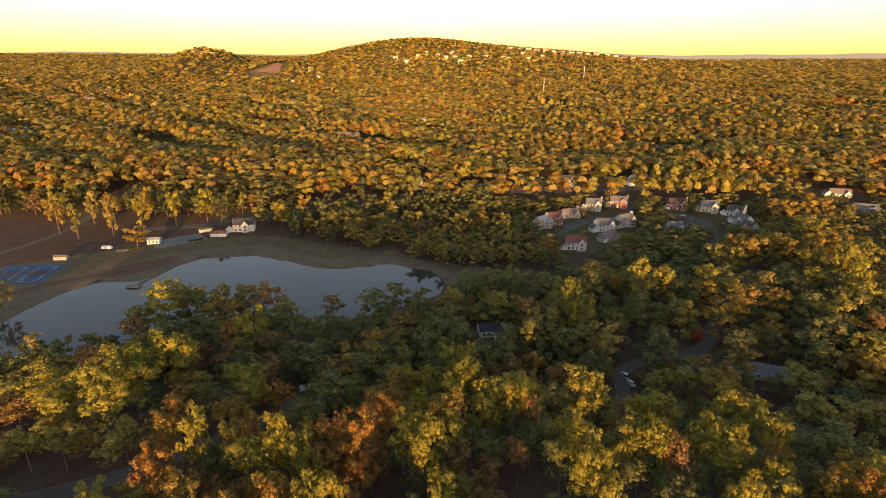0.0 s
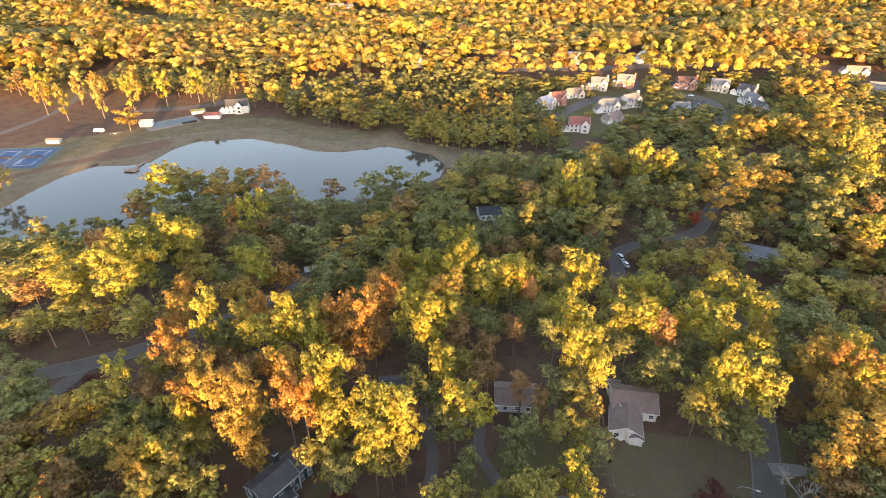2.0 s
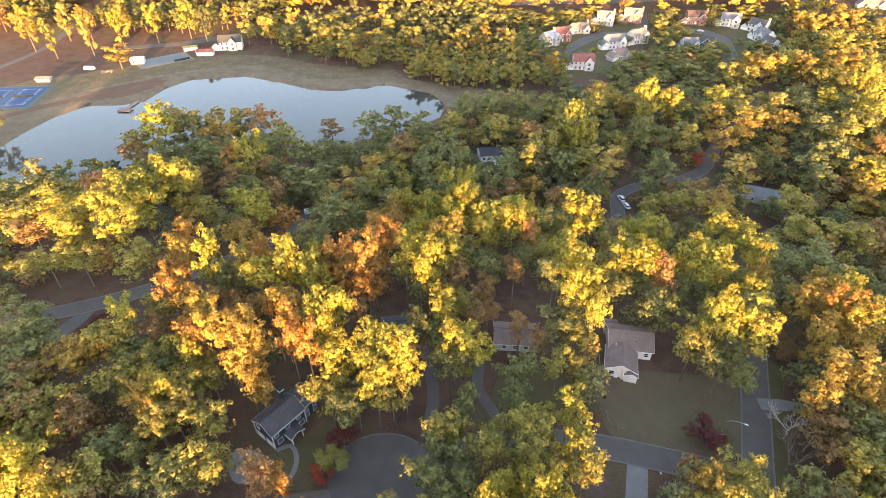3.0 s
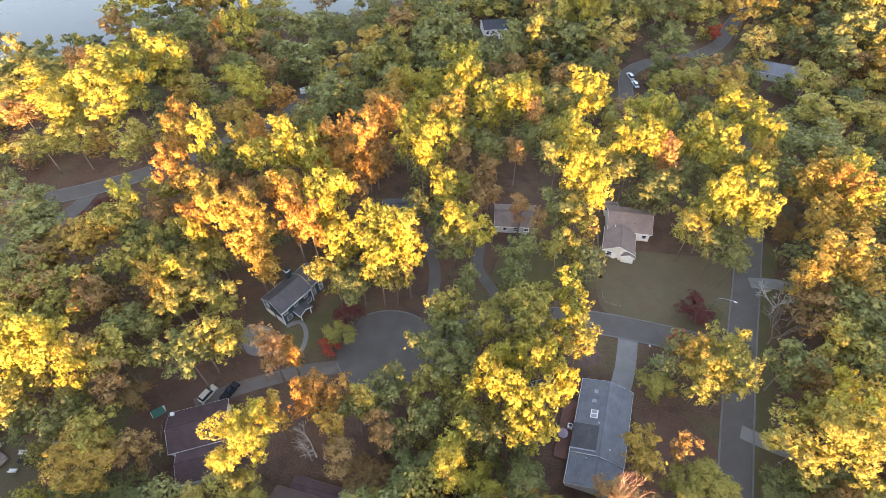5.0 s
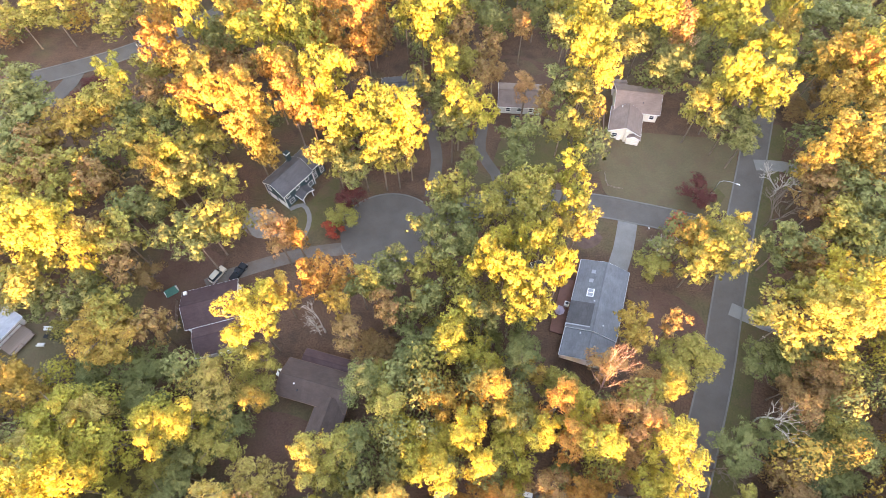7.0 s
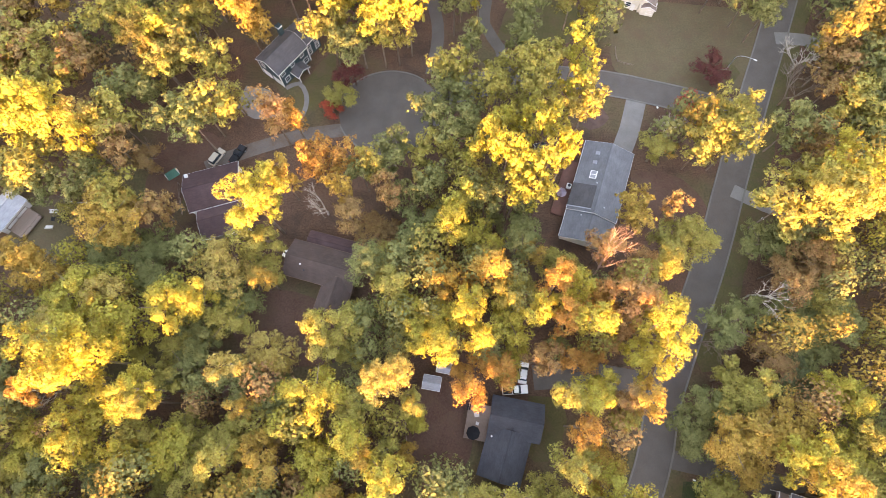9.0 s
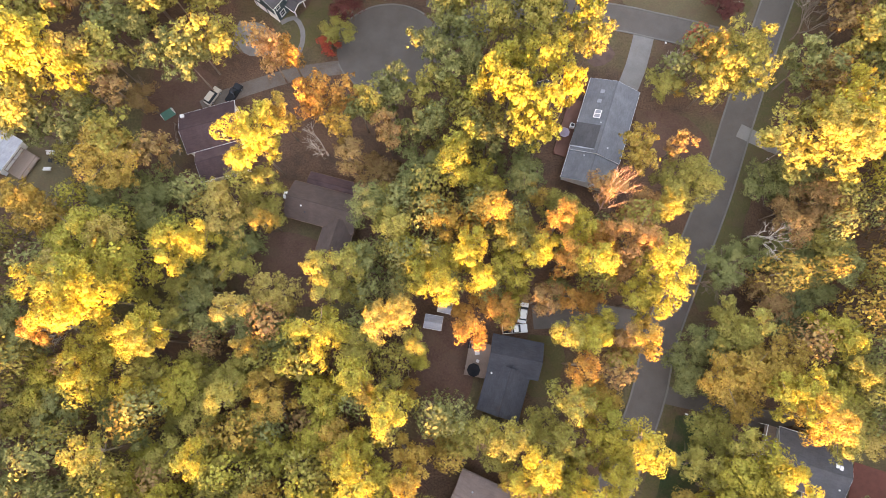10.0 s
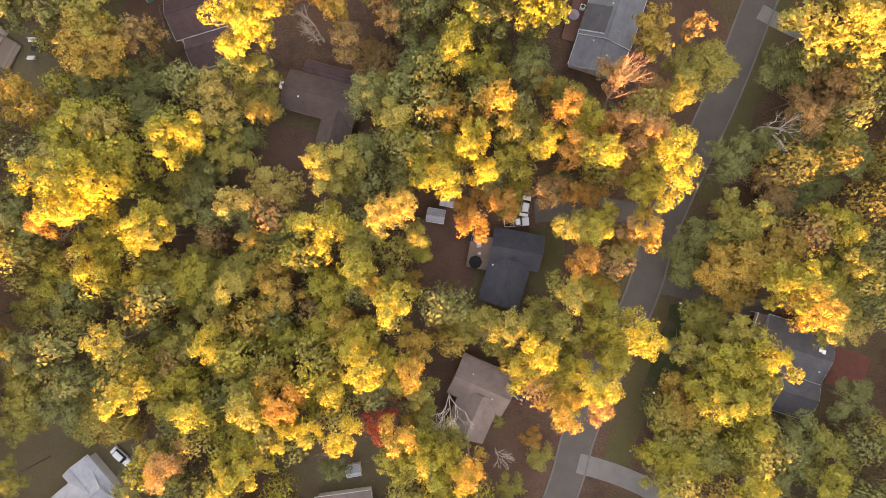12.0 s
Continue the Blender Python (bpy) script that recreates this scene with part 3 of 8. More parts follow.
def vent(root, m, size=0.35, material=None):
    bm = tube(bmesh.new(), [m @ Vector((0, 0, -0.1)), m @ Vector((0, 0, size))], [0.07, 0.07], 8)
    tube(bm, [m @ Vector((0, 0, size)), m @ Vector((0, 0, size + 0.1))], [0.2, 0.12], 8)
    part("roof_vent", bm, material or grey_metal, root)


def deck(root, m, length, width, height, material, rail=True):
    """A boarded deck with posts and a rail."""
    n = int(length / 0.3)
    floor_part = part("deck", boxed(-length / 2, -width / 2, height - 0.22, length / 2, width / 2, height - 0.04, m), material, root, "wooden deck")
    board = part("board", boxed(0, -width / 2, height - 0.04, length / n - 0.03, width / 2, height), material, floor_part)
    board.matrix_basis = m @ pose(-length / 2, 0, 0)
    for k in range(1, n):
        other = part("board", board.data, material, floor_part)
        other.matrix_basis = m @ pose(-length / 2 + k * length / n, 0, 0)
    for x in (-length / 2 + 0.1, 0, length / 2 - 0.1):
        for y in (-width / 2 + 0.1, width / 2 - 0.1):
            part("post", boxed(x - 0.07, y - 0.07, -0.4, x + 0.07, y + 0.07, height + (1.0 if rail else -0.05), m), material, floor_part)
    if rail:
        for y in (-width / 2 + 0.1, width / 2 - 0.1):
            part("rail", boxed(-length / 2, y - 0.05, height + 0.92, length / 2, y + 0.05, height + 1.0, m), material, floor_part)
        for x in (-length / 2 + 0.1, length / 2 - 0.1):
            part("rail", boxed(x - 0.05, -width / 2, height + 0.925, x + 0.05, width / 2, height + 1.005, m), material, floor_part)


def door(root, m, w=0.95, h=2.05, material=None):
    leaf = part("door", boxed(-w / 2, -0.04, 0, w / 2, 0.05, h, m), material or white_paint, root)
    part("handle", boxed(w / 2 - 0.14, 0.05, 0.95, w / 2 - 0.06, 0.1, 1.05, m), grey_metal, leaf)


def at(x, y, turn, dz=0.0):
    return pose(x, y, gz(x, y) + dz, 0, 0, turn)


IDENT = Matrix.Identity(4)

# light grey ranch house with a skylight
h = thing("house", at(33.2, 48.2, 71.5), "ranch house with a light grey shingle roof", "house")
m = pose(0, 0, 0)
gable_block(h, m, 16.2, 10.2, 2.9, 1.75, white_siding, roofs["grey"])
gable_block(h, pose(-11.2, 0, 0), 6.6, 10.0, 2.6, 1.6, white_siding, roofs["grey"])
for x in (-5.5, -1.5, 3.0, 6.2):
    window(h, side(m, 16.2, 10.2, "n", x, 1.5), 1.2, 1.2)
    window(h, side(m, 16.2, 10.2, "s", x, 1.5), 1.2, 1.2)
door(h, side(m, 16.2, 10.2, "s", 0.8, 0))
window(h, side(m, 16.2, 10.2, "e", 2.4, 1.5), 1.4, 1.2)
garage = part("garage_door", boxed(-2.3, -0.02, 0, 2.3, 0.06, 2.2, side(m, 16.2, 10.2, "e", -2.2, 0)), white_paint, h)
tilt = math.degrees(math.atan2(1.75, 5.1))
for x, y in ((5.6, 2.3), (3.3, 2.4)):
    part("roof_vent", boxed(-0.45, -0.45, 0, 0.45, 0.45, 0.22, pose(x, y, 2.9 + 1.75 * (1 - y / 5.1) + 0.17, -tilt), 0.06), roofs["pale"], h, "square roof vent")
sk = part("skylight", boxed(-0.95, -0.75, 0, 0.95, 0.75, 0.2, pose(0.3, 2.0, 2.9 + 1.75 * (1 - 2.0 / 5.1) + 0.17, -tilt), 0.04), white_paint, h, "white framed skylight")
for k in (-0.45, 0.45):
    part("pane", boxed(k - 0.36, -0.55, 0.19, k + 0.36, 0.55, 0.23, pose(0.3, 2.0, 2.9 + 1.75 * (1 - 2.0 / 5.1) + 0.17, -tilt)), pale_pane, sk)
for x, y, z in ((-1.6, 0.9, 4.4), (-9.4, 2.2, 3.7), (-11.5, -1.2, 4.0), (-6.5, -2.0, 4.1)):
    vent(h, pose(x, y, z))
rise = lambda y: 2.9 + 1.75 * (1 - y / 5.1) + 0.3
part("porch_roof", slope((-7.6, 5.6, rise(5.6)), (-2.2, 5.6, rise(5.6)), (-7.6, 0.7, rise(0.7)), (-2.2, 0.7, rise(0.7)), 0.12), roofs["charcoal"], h, "darker shingled roof section over the porch")
part("flashing", slope((-7.85, 5.65, rise(5.65) + 0.02), (-7.62, 5.65, rise(5.65) + 0.02), (-7.85, 0.7, rise(0.7) + 0.02), (-7.62, 0.7, rise(0.7) + 0.02), 0.14), roofs["pale"], h, "pale metal flashing")
part("side_deck", boxed(-9.5, 5.35, -0.3, 4.0, 8.3, 0.42, None, 0.03), red_wood, h, "low reddish wooden deck along the wall")
for x in (-9.4, -6, -2.6, 0.8, 3.9):
    part("post", boxed(x - 0.06, 8.2, 0.4, x + 0.06, 8.32, 1.4), red_wood, h)
part("rail", boxed(-9.5, 8.18, 1.38, 4.0, 8.34, 1.46), red_wood, h)
clear(33, 48, 11), clear(27, 36, 9), clear(38, 56, 6)

ac = thing("air_conditioner", at(33.2, 48.2, 71.5) @ pose(-2.4, 6.1, 0.42), "white air conditioning unit on the reddish deck", "air conditioner")
part("casing", boxed(-0.5, -0.5, 0, 0.5, 0.5, 0.95, None, 0.05), white_paint, ac)
part("fan_grille", tube(bmesh.new(), [(0, 0, 0.94), (0, 0, 0.98)], [0.36, 0.36], 16), dark_metal, ac)

# dark slate house with a deck
h = thing("house", at(12.9, -1.5, -10.9), "dark slate-roofed house with a rear wing", "house")
m = pose(0, 0, 0)
gable_block(h, m, 9.4, 6.6, 3.4, 1.8, grey_siding, roofs["slate"], edge=dark_trim)
w = pose(-1.1, -7.0, 0, 0, 0, 84)
gable_block(h, w, 8.6, 7.6, 3.0, 1.7, grey_siding, roofs["slate"], edge=dark_trim)
vent(h, pose(-4.2, -3.9, 3.9), 0.3, white_paint)
vent(h, pose(-0.4, -1.8, 4.5), 0.3, dark_metal)
for x in (-3.2, 0.2, 3.4):
    window(h, side(m, 9.4, 6.6, "n", x, 1.7), 1.2, 1.2)
window(h, side(m, 9.4, 6.6, "e", 1.5, 1.7), 1.2, 1.2)
window(h, side(m, 9.4, 6.6, "s", 3.2, 1.7), 1.2, 1.2)
for x in (-2.5, 2.0):
    window(h, side(w, 8.6, 7.6, "n", x, 1.6), 1.2, 1.2)
    window(h, side(w, 8.6, 7.6, "s", x, 1.6), 1.2, 1.2)
door(h, side(m, 9.4, 6.6, "w", 0.6, 1.2))
deck(h, pose(-7.1, -1.9, 0), 4.5, 6.8, 1.3, old_wood)
clear(12.4, -1, 7.5), clear(10, -8.5, 6.5), clear(4.5, -1.5, 4)

# taupe-roofed house with a front gable
h = thing("house", at(6.0, -28.9, -24), "house with a taupe shingle roof and cross gable", "house")
m = pose(0, 0, 0)
gable_block(h, m, 11.2, 8.0, 3.2, 2.0, cream_siding, roofs["taupe"], edge=old_wood)
w = pose(0.6, -6.4, 0, 0, 0, 90)
gable_block(h, w, 8.4, 7.6, 3.1, 2.0, cream_siding, roofs["taupe"], edge=old_wood)
for x in (-3.5, 0, 3.5):
    window(h, side(m, 11.2, 8.0, "n", x, 1.7), 1.2, 1.2)
window(h, side(m, 11.2, 8.0, "e", -1, 1.7), 1.2, 1.2)
window(h, side(w, 8.4, 7.6, "w", 0, 1.7), 1.6, 1.3)
door(h, side(m, 11.2, 8.0, "e", 1.6, 0))
vent(h, pose(-2.8, 1.6, 4.6)), vent(h, pose(2.6, -1.4, 4.8))
clear(5.2, -27.4, 7), clear(3, -34, 6)

# large charcoal house by the dark lawn
h = thing("house", at(68.2, -21.6, -17.5), "house with a wide flat-looking charcoal roof", "house")
m = pose(0, 0, 0)
gable_block(h, m, 13.0, 9.6, 3.6, 1.5, grey_siding, roofs["charcoal"])
w = pose(3.4, -8.6, 0, 0, 0, 0)
gable_block(h, w, 7.0, 8.0, 3.0, 1.2, grey_siding, roofs["charcoal"])
for x in (-4, 0, 4):
    window(h, side(m, 13.0, 9.6, "n", x, 1.9), 1.3, 1.3)
window(h, side(m, 13.0, 9.6, "e", 1.5, 1.9), 1.3, 1.3)
for x, y in ((4.0, 1.4), (4.7, 1.2)):
    part("roof_vent", boxed(-0.3, -0.4, 0, 0.3, 0.4, 0.25, pose(x, y, 5.1 - 1.5 * y / 4.8 + 0.15)), white_paint, h, "white roof vent")
vent(h, pose(5.2, -2.8, 4.5), 0.3, white_paint)
stair = part("stair", boxed(-8.9, 1.0, 2.2, -6.6, 4.9, 2.34, None, 0.02), old_wood, h, "wooden landing with white rails")
for x in (-8.85, -6.75):
    part("rail", boxed(x - 0.05, -3.6, 3.2, x + 0.05, 4.9, 3.3), white_paint, stair)
    for y in (-3.5, -1.4, 0.7, 2.8, 4.8):
        part("baluster", boxed(x - 0.05, y - 0.05, -0.4, x + 0.05, y + 0.05, 3.25), white_paint, stair)
for k in range(9):
    part("step", boxed(-8.75, 0.95 - 0.5 * (k + 1), 2.1 - 0.25 * (k + 1), -6.85, 1.0 - 0.5 * k, 2.16 - 0.25 * (k + 1)), old_wood, stair)
clear(68, -21, 9), clear(70, -30, 7)
tagged(part("terrace", boxed(77.6, -30.6, -0.3, 85.0, -22.6, 0.08, pose(81.3, -26.6, 0, 0, 0, -17.5) @ pose(-81.3, 26.6, 0), 0.02), plain("red_paving", (0.16, 0.06, 0.045), 0.9, 0, 3, 0.2), None), "red paved terrace beside the house", "terrace", "", "structure")
clear(81, -27, 4)

# brown house with sunlit patches on its roof
h = thing("house", at(-26.3, 29.2, -15.5), "brown house with a brown shingle roof", "house")
m = pose(0, 0, 0)
gable_block(h, m, 14.4, 7.2, 3.3, 1.9, brown_siding, roofs["brown"], edge=brown_siding)
w = pose(4.2, -5.4, 0, 0, 0, 90)
gable_block(h, w, 6.4, 5.6, 3.0, 1.7, brown_siding, roofs["brown"], edge=brown_siding)
gable_block(h, pose(1.0, 5.2, 0), 12.0, 3.0, 2.2, 0.5, brown_siding, roofs["plum"], 0.3, edge=brown_siding)
for x in (-5, -2, 1):
    window(h, side(m, 14.4, 7.2, "s", x, 1.7), 1.2, 1.2)
vent(h, pose(-4.2, -1.2, 4.5), 0.3, white_paint), vent(h, pose(-3.2, -2.2, 4.0), 0.3, dark_metal)
chimney(h, pose(-7.9, 0.2, 0), 0.9, 1.3, -0.4, 4.6, white_paint, "white chimney breast")
clear(-26, 29, 9), clear(-32, 31, 5), clear(-21, 23, 5)

# plum-brown house with a white gable
h = thing("house", at(-51.2, 47.0, 16), "house with a plum-brown roof and white gable", "house")
m = pose(0, 0, 0)
gable_block(h, m, 11.4, 8.4, 3.4, 2.0, white_siding, roofs["plum"])
gable_block(h, pose(0.6, -7.4, 0), 9.5, 7.0, 2.8, 1.4, white_siding, roofs["plum"])
for x in (-3.6, 0, 3.6):
    window(h, side(m, 11.4, 8.4, "n", x, 1.7), 1.2, 1.2)
window(h, side(m, 11.4, 8.4, "e", 0, 1.8), 1.2, 1.2)
door(h, side(m, 11.4, 8.4, "n", 1.8, 0))
vent(h, pose(1.8, -1.2, 4.9), 0.3, dark_metal)
part("flue", boxed(-5.6, 3.4, 3.4, -4.9, 4.1, 4.4), white_paint, h, "white box flue")
clear(-51, 47, 9), clear(-50, 40, 6), clear(-57, 49, 4)

# white house with a taupe roof on the corner lawn
h = thing("house", at(51.0, 105.0, -9), "white house with a taupe roof on the corner lawn", "house")
m = pose(0, 1.1, 0)
gable_block(h, m, 11.2, 9.0, 3.3, 2.5, cream_siding, roofs["taupe"])
w = pose(-2.8, -6.8, 0, 0, 0, 84)
gable_block(h, w, 7.8, 7.6, 3.0, 1.9, cream_siding, roofs["taupe"])
gable_block(h, pose(-4.4, 6.6, 0), 3.2, 3.4, 2.4, 0.7, cream_siding, roofs["taupe"], 0.25)
for x in (-1.0, 1.9, 4.6):
    window(h, side(m, 11.2, 9.0, "n", x, 1.7), 1.1, 1.2)
window(h, side(m, 11.2, 9.0, "s", 4.2, 1.7), 1.1, 1.2)
window(h, side(w, 7.8, 7.6, "w", 2.2, 1.5), 1.2, 1.2)
gable_block(h, pose(-0.6, -11.0, 0, 0, 0, 84), 2.0, 3.2, 2.4, 0.8, cream_siding, roofs["taupe"], 0.2)
window(h, pose(-0.2, -12.02, 1.4, 0, 0, 174), 1.3, 1.1)
door(h, pose(-4.2, -10.9, 0, 0, 0, 174))
part("chimney", boxed(-2.9, -11.3, -0.4, -2.1, -10.5, 3.9, None, 0.03), cream_siding, h, "white boarded chimney")
vent(h, pose(-4.2, -3.6, 4.7), 0.3, white_paint), vent(h, pose(1.2, -1.6, 4.6), 0.25, dark_metal)
for x in (-9.2, -8.0):
    part("terrace_edge", boxed(x, -9, -0.3, x + 0.25, 0, 0.28), old_wood, h)
clear(51, 102, 9), clear(47, 95, 7), clear(46, 109, 4)

# dark teal two-storey house
h = thing("house", at(-37.6, 80.9, 52), "dark teal two-storey house with white window trim", "house")
m = pose(-1.6, 0, 0)
gable_block(h, m, 9.4, 6.8, 5.2, 2.0, teal_siding, roofs["charcoal"], 0.3)
w = pose(5.4, 0.5, 0)
gable_block(h, w, 4.6, 6.2, 4.6, 1.9, teal_siding, roofs["charcoal"], 0.3)
for x in (-3.6, -0.4, 2.8):
    window(h, side(m, 9.4, 6.8, "s", x, 4.2), 1.0, 1.3)
    window(h, side(m, 9.4, 6.8, "n", x, 4.2), 1.0, 1.3)
for x in (-3.0, 3.4):
    window(h, side(m, 9.4, 6.8, "s", x, 1.5), 1.3, 1.4)
for x in (-1.2, 1.2):
    window(h, side(w, 4.6, 6.2, "s", x, 3.4), 1.0, 1.3)
    window(h, side(w, 4.6, 6.2, "s", x, 1.4), 1.0, 1.3)
window(h, side(m, 9.4, 6.8, "w", 1.8, 4.2), 1.0, 1.2)
for y in (-1.8, 1.5):
    part("garage_door", boxed(-1.3, -0.02, 0, 1.3, 0.06, 2.1, side(m, 9.4, 6.8, "w", y, 0)), white_paint, h, "white garage door")
for x, y in ((-6.3, -3.4), (3.1, -3.4), (-6.3, 3.4)):
    part("corner_board", boxed(x - 0.1, y - 0.1, -0.4, x + 0.1, y + 0.1, 5.2), white_paint, h)
door(h, side(m, 9.4, 6.8, "s", 0.2, 0.3))
gable_block(h, pose(-1.4, -4.6, 0, 0, 0, 90), 2.4, 3.4, 2.5, 0.9, teal_siding, roofs["charcoal"], 0.25, 2.3)
for x in (-2.9, 0.1):
    part("porch_post", boxed(x - 0.08, -5.7, -0.3, x + 0.08, -5.54, 2.4), white_paint, h)
chimney(h, pose(2.0, 3.0, 0), 1.1, 0.9, -0.4, 8.6, teal_siding, "tall dark boarded chimney")
part("chimney_trim", boxed(1.38, 2.46, 8.2, 2.62, 3.54, 8.42), white_paint, h)
clear(-36, 80, 8), clear(-31, 86, 5), clear(-42, 75, 4), clear(-34, 72, 3)
road("path", [(-38.5, 73.5), (-35.5, 74.8), (-33.6, 72), (-33.4, 68.5), (-34.6, 64.5)], 1.1, "curved concrete garden path", concrete, False, 0.2, 0.07)
patch("forecourt", [(-48, 74), (-42, 73), (-39, 68), (-43, 65), (-49, 68)], concrete, "pale concrete forecourt", 0.05)

# houses half hidden by trees
h = thing("house", at(20.0, 108.0, -4), "grey-roofed house half hidden by trees", "house")
gable_block(h, IDENT, 11.0, 8.0, 2.9, 1.7, grey_siding, roofs["taupe"])
for x in (-3, 0, 3):
    window(h, side(IDENT, 11.0, 8.0, "s", x, 1.6), 1.1, 1.2)
clear(20, 108, 6)
h = thing("house", at(-12.0, 111.5, 6), "small dark-roofed house hidden by trees", "house")
gable_block(h, IDENT, 10.0, 7.0, 2.8, 1.5, brown_siding, roofs["charcoal"])
window(h, side(IDENT, 10.0, 7.0, "s", -2, 1.6), 1.1, 1.2)
clear(-12, 111, 5)
h = thing("house", at(22.5, 236.5, 10), "white house with a slate roof in the valley", "house")
gable_block(h, IDENT, 11.0, 8.0, 3.4, 2.2, white_siding, roofs["slate"])
gable_block(h, pose(3.0, -5.0, 0, 0, 0, 90), 5.0, 5.0, 3.2, 1.9, white_siding, roofs["slate"])
for x in (-4, -1.5):
    window(h, side(IDENT, 11.0, 8.0, "s", x, 1.8), 1.1, 1.3)
clear(22, 236, 8), clear(25, 227, 7)
h = thing("house", at(134.8, 199.5, -22), "house with a blue-grey roof among trees", "house")
gable_block(h, IDENT, 16.0, 8.6, 3.4, 2.0, grey_siding, roofs["grey"])
for x in (-4, 0, 4):
    window(h, side(IDENT, 16.0, 8.6, "s", x, 1.7), 1.1, 1.2)
clear(135, 199, 9), clear(130, 188, 8)
h = thing("house", at(-76.8, -54.2, 40), "house with a pale grey hipped roof", "house")
gable_block(h, IDENT, 13.0, 9.6, 3.0, 1.7, white_siding, roofs["pale"])
gable_block(h, pose(4.6, 2.0, 0, 0, 0, 90), 9.6, 6.0, 2.9, 1.5, white_siding, roofs["pale"])
window(h, side(IDENT, 13.0, 9.6, "e", 0, 1.6), 1.2, 1.2)
deck(h, pose(9.2, -3.2, 0, 0, 0, 0), 5.0, 4.0, 0.5, old_wood)
clear(-78, -52, 10)
h = thing("house", at(-22.0, -55.5, 8), "house with a brown roof at the wood's edge", "house")
gable_block(h, IDENT, 11.0, 7.6, 2.9, 1.7, cream_siding, roofs["taupe"])
clear(-22, -55, 7)
h = thing("house", at(-97.0, 42.0, 60), "white outbuilding with a grey flat roof terrace", "house")
gable_block(h, IDENT, 8.0, 5.0, 2.6, 0.9, white_siding, roofs["pale"])
deck(h, pose(0.0, -4.6, 0), 6.0, 4.2, 0.6, old_wood)
clear(-94, 41, 6)


def estate_house(x, y, turn, wall, roof, label, wide=12.0, storeys=2, base_storey=0, chim=True, cross=0.25):
    """A two-storey suburban house with a front gable, garage, windows and a tall chimney; its front faces local -y."""
    h = thing("house", at(x, y, turn), label, "house", "houses of the valley estate")
    high = 2.75 * (storeys + base_storey)
    gable_block(h, IDENT, wide, 8.5, high, 3.7, wall, roof)
    c = pose(wide * cross, -4.4, 0, 0, 0, 90)
    gable_block(h, c, 4.0, 5.0, high, 3.0, wall, roof)
    for f in range(storeys + base_storey):
        for k in (-0.38, -0.17, 0.05):
            window(h, side(IDENT, wide, 8.5, "s", wide * k, 1.6 + 2.8 * f), 1.2, 1.5)
        window(h, side(c, 4.0, 5.0, "w", 0, 1.6 + 2.8 * f), 1.6, 1.5)
        for y2 in (-2, 2):
            window(h, side(IDENT, wide, 8.5, "e", y2, 1.6 + 2.8 * f), 1.0, 1.4)
            window(h, side(IDENT, wide, 8.5, "w", y2, 1.6 + 2.8 * f), 1.0, 1.4)
    g = pose(-wide / 2 - 2.2, -1.2, 0, 0, 0, 90)
    gable_block(h, g, 6.4, 5.6, 2.7, 2.3, wall, roof)
    part("garage_door", boxed(-2.2, -0.02, 0, 2.2, 0.06, 2.2, side(g, 6.4, 5.6, "w", 0, 0)), white_paint, h, "white garage door")
    for x2 in (-wide / 2, wide / 2):
        part("corner_board", boxed(x2 - 0.12, -4.37, -0.4, x2 + 0.12, -4.13, high), white_paint, h)
    door(h, side(IDENT, wide, 8.5, "s", -wide * 0.06, 0))
    if chim:
        chimney(h, pose(wide / 2 + 0.5, 0.8, 0), 1.1, 1.6, -0.5, high + 4.9, wall, "tall boarded chimney")
    clear(x, y, 9)
    return h


estate_house(91, 360, -4, shaded_white_siding, roofs["red"], "white house with a red-brown roof and rear deck", 13, 2, 0, False)
estate_house(76, 408, 40, shaded_cream_siding, roofs["pale"], "cream house with a pale roof and end chimney", 11)
estate_house(86, 417, 25, brick_wall, roofs["red"], "brick house with a red-brown roof", 11, 2, 0, False)
estate_house(103, 434, 18, shaded_cream_siding, roofs["taupe"], "cream house with a taupe roof", 13, 1)
estate_house(126, 451, -8, grey_siding, roofs["grey"], "grey house with a slate roof and tall chimney", 12)
estate_house(149, 457, -14, brick_wall, roofs["grey"], "brick house with white gables and chimney", 13)
estate_house(122, 402, 12, shaded_white_siding, roofs["grey"], "white house with a slate roof", 13, 2, 0, False)
estate_house(141, 413, 24, shaded_white_siding, roofs["grey"], "white house with a slate roof and tall chimney", 12)
estate_house(197, 452, -6, brick_wall, roofs["plum"], "red brick house with white corner trim", 14)
estate_house(222, 447, -18, shaded_cream_siding, roofs["grey"], "cream house with a slate roof", 13, 2, 0, False)
estate_house(238, 434, -50, shaded_white_siding, roofs["charcoal"], "white house with a dark roof and chimney", 12)
estate_house(233, 413, -75, shaded_white_siding, roofs["grey"], "white house with a steep dark roof", 12, 2, 0, False)
estate_house(229, 395, -80, grey_siding, roofs["charcoal"], "grey house with a charcoal roof", 11, 2, 0, False)
estate_house(172, 394, 0, grey_siding, roofs["grey"], "grey-blue house behind trees", 10, 2, 0, False)
estate_house(187, 404, 80, teal_siding, roofs["charcoal"], "dark blue-green house behind trees", 9, 1, 0, False)
estate_house(120, 380, 30, shaded_cream_siding, roofs["taupe"], "cream house with a taupe roof half behind trees", 10, 1, 0, False)
estate_house(-150, 400, 10, cream_siding, roofs["slate"], "large white club house lit by the sun", 15, 2, 0, False, 0.1)
estate_house(348, 438, -30, shaded_cream_siding, roofs["grey"], "low house with a slate roof by the wood", 15, 1, 0, False)
estate_house(356, 486, -10, cream_siding, roofs["taupe"], "long house with a taupe roof by the wood", 17, 1, 0, False)
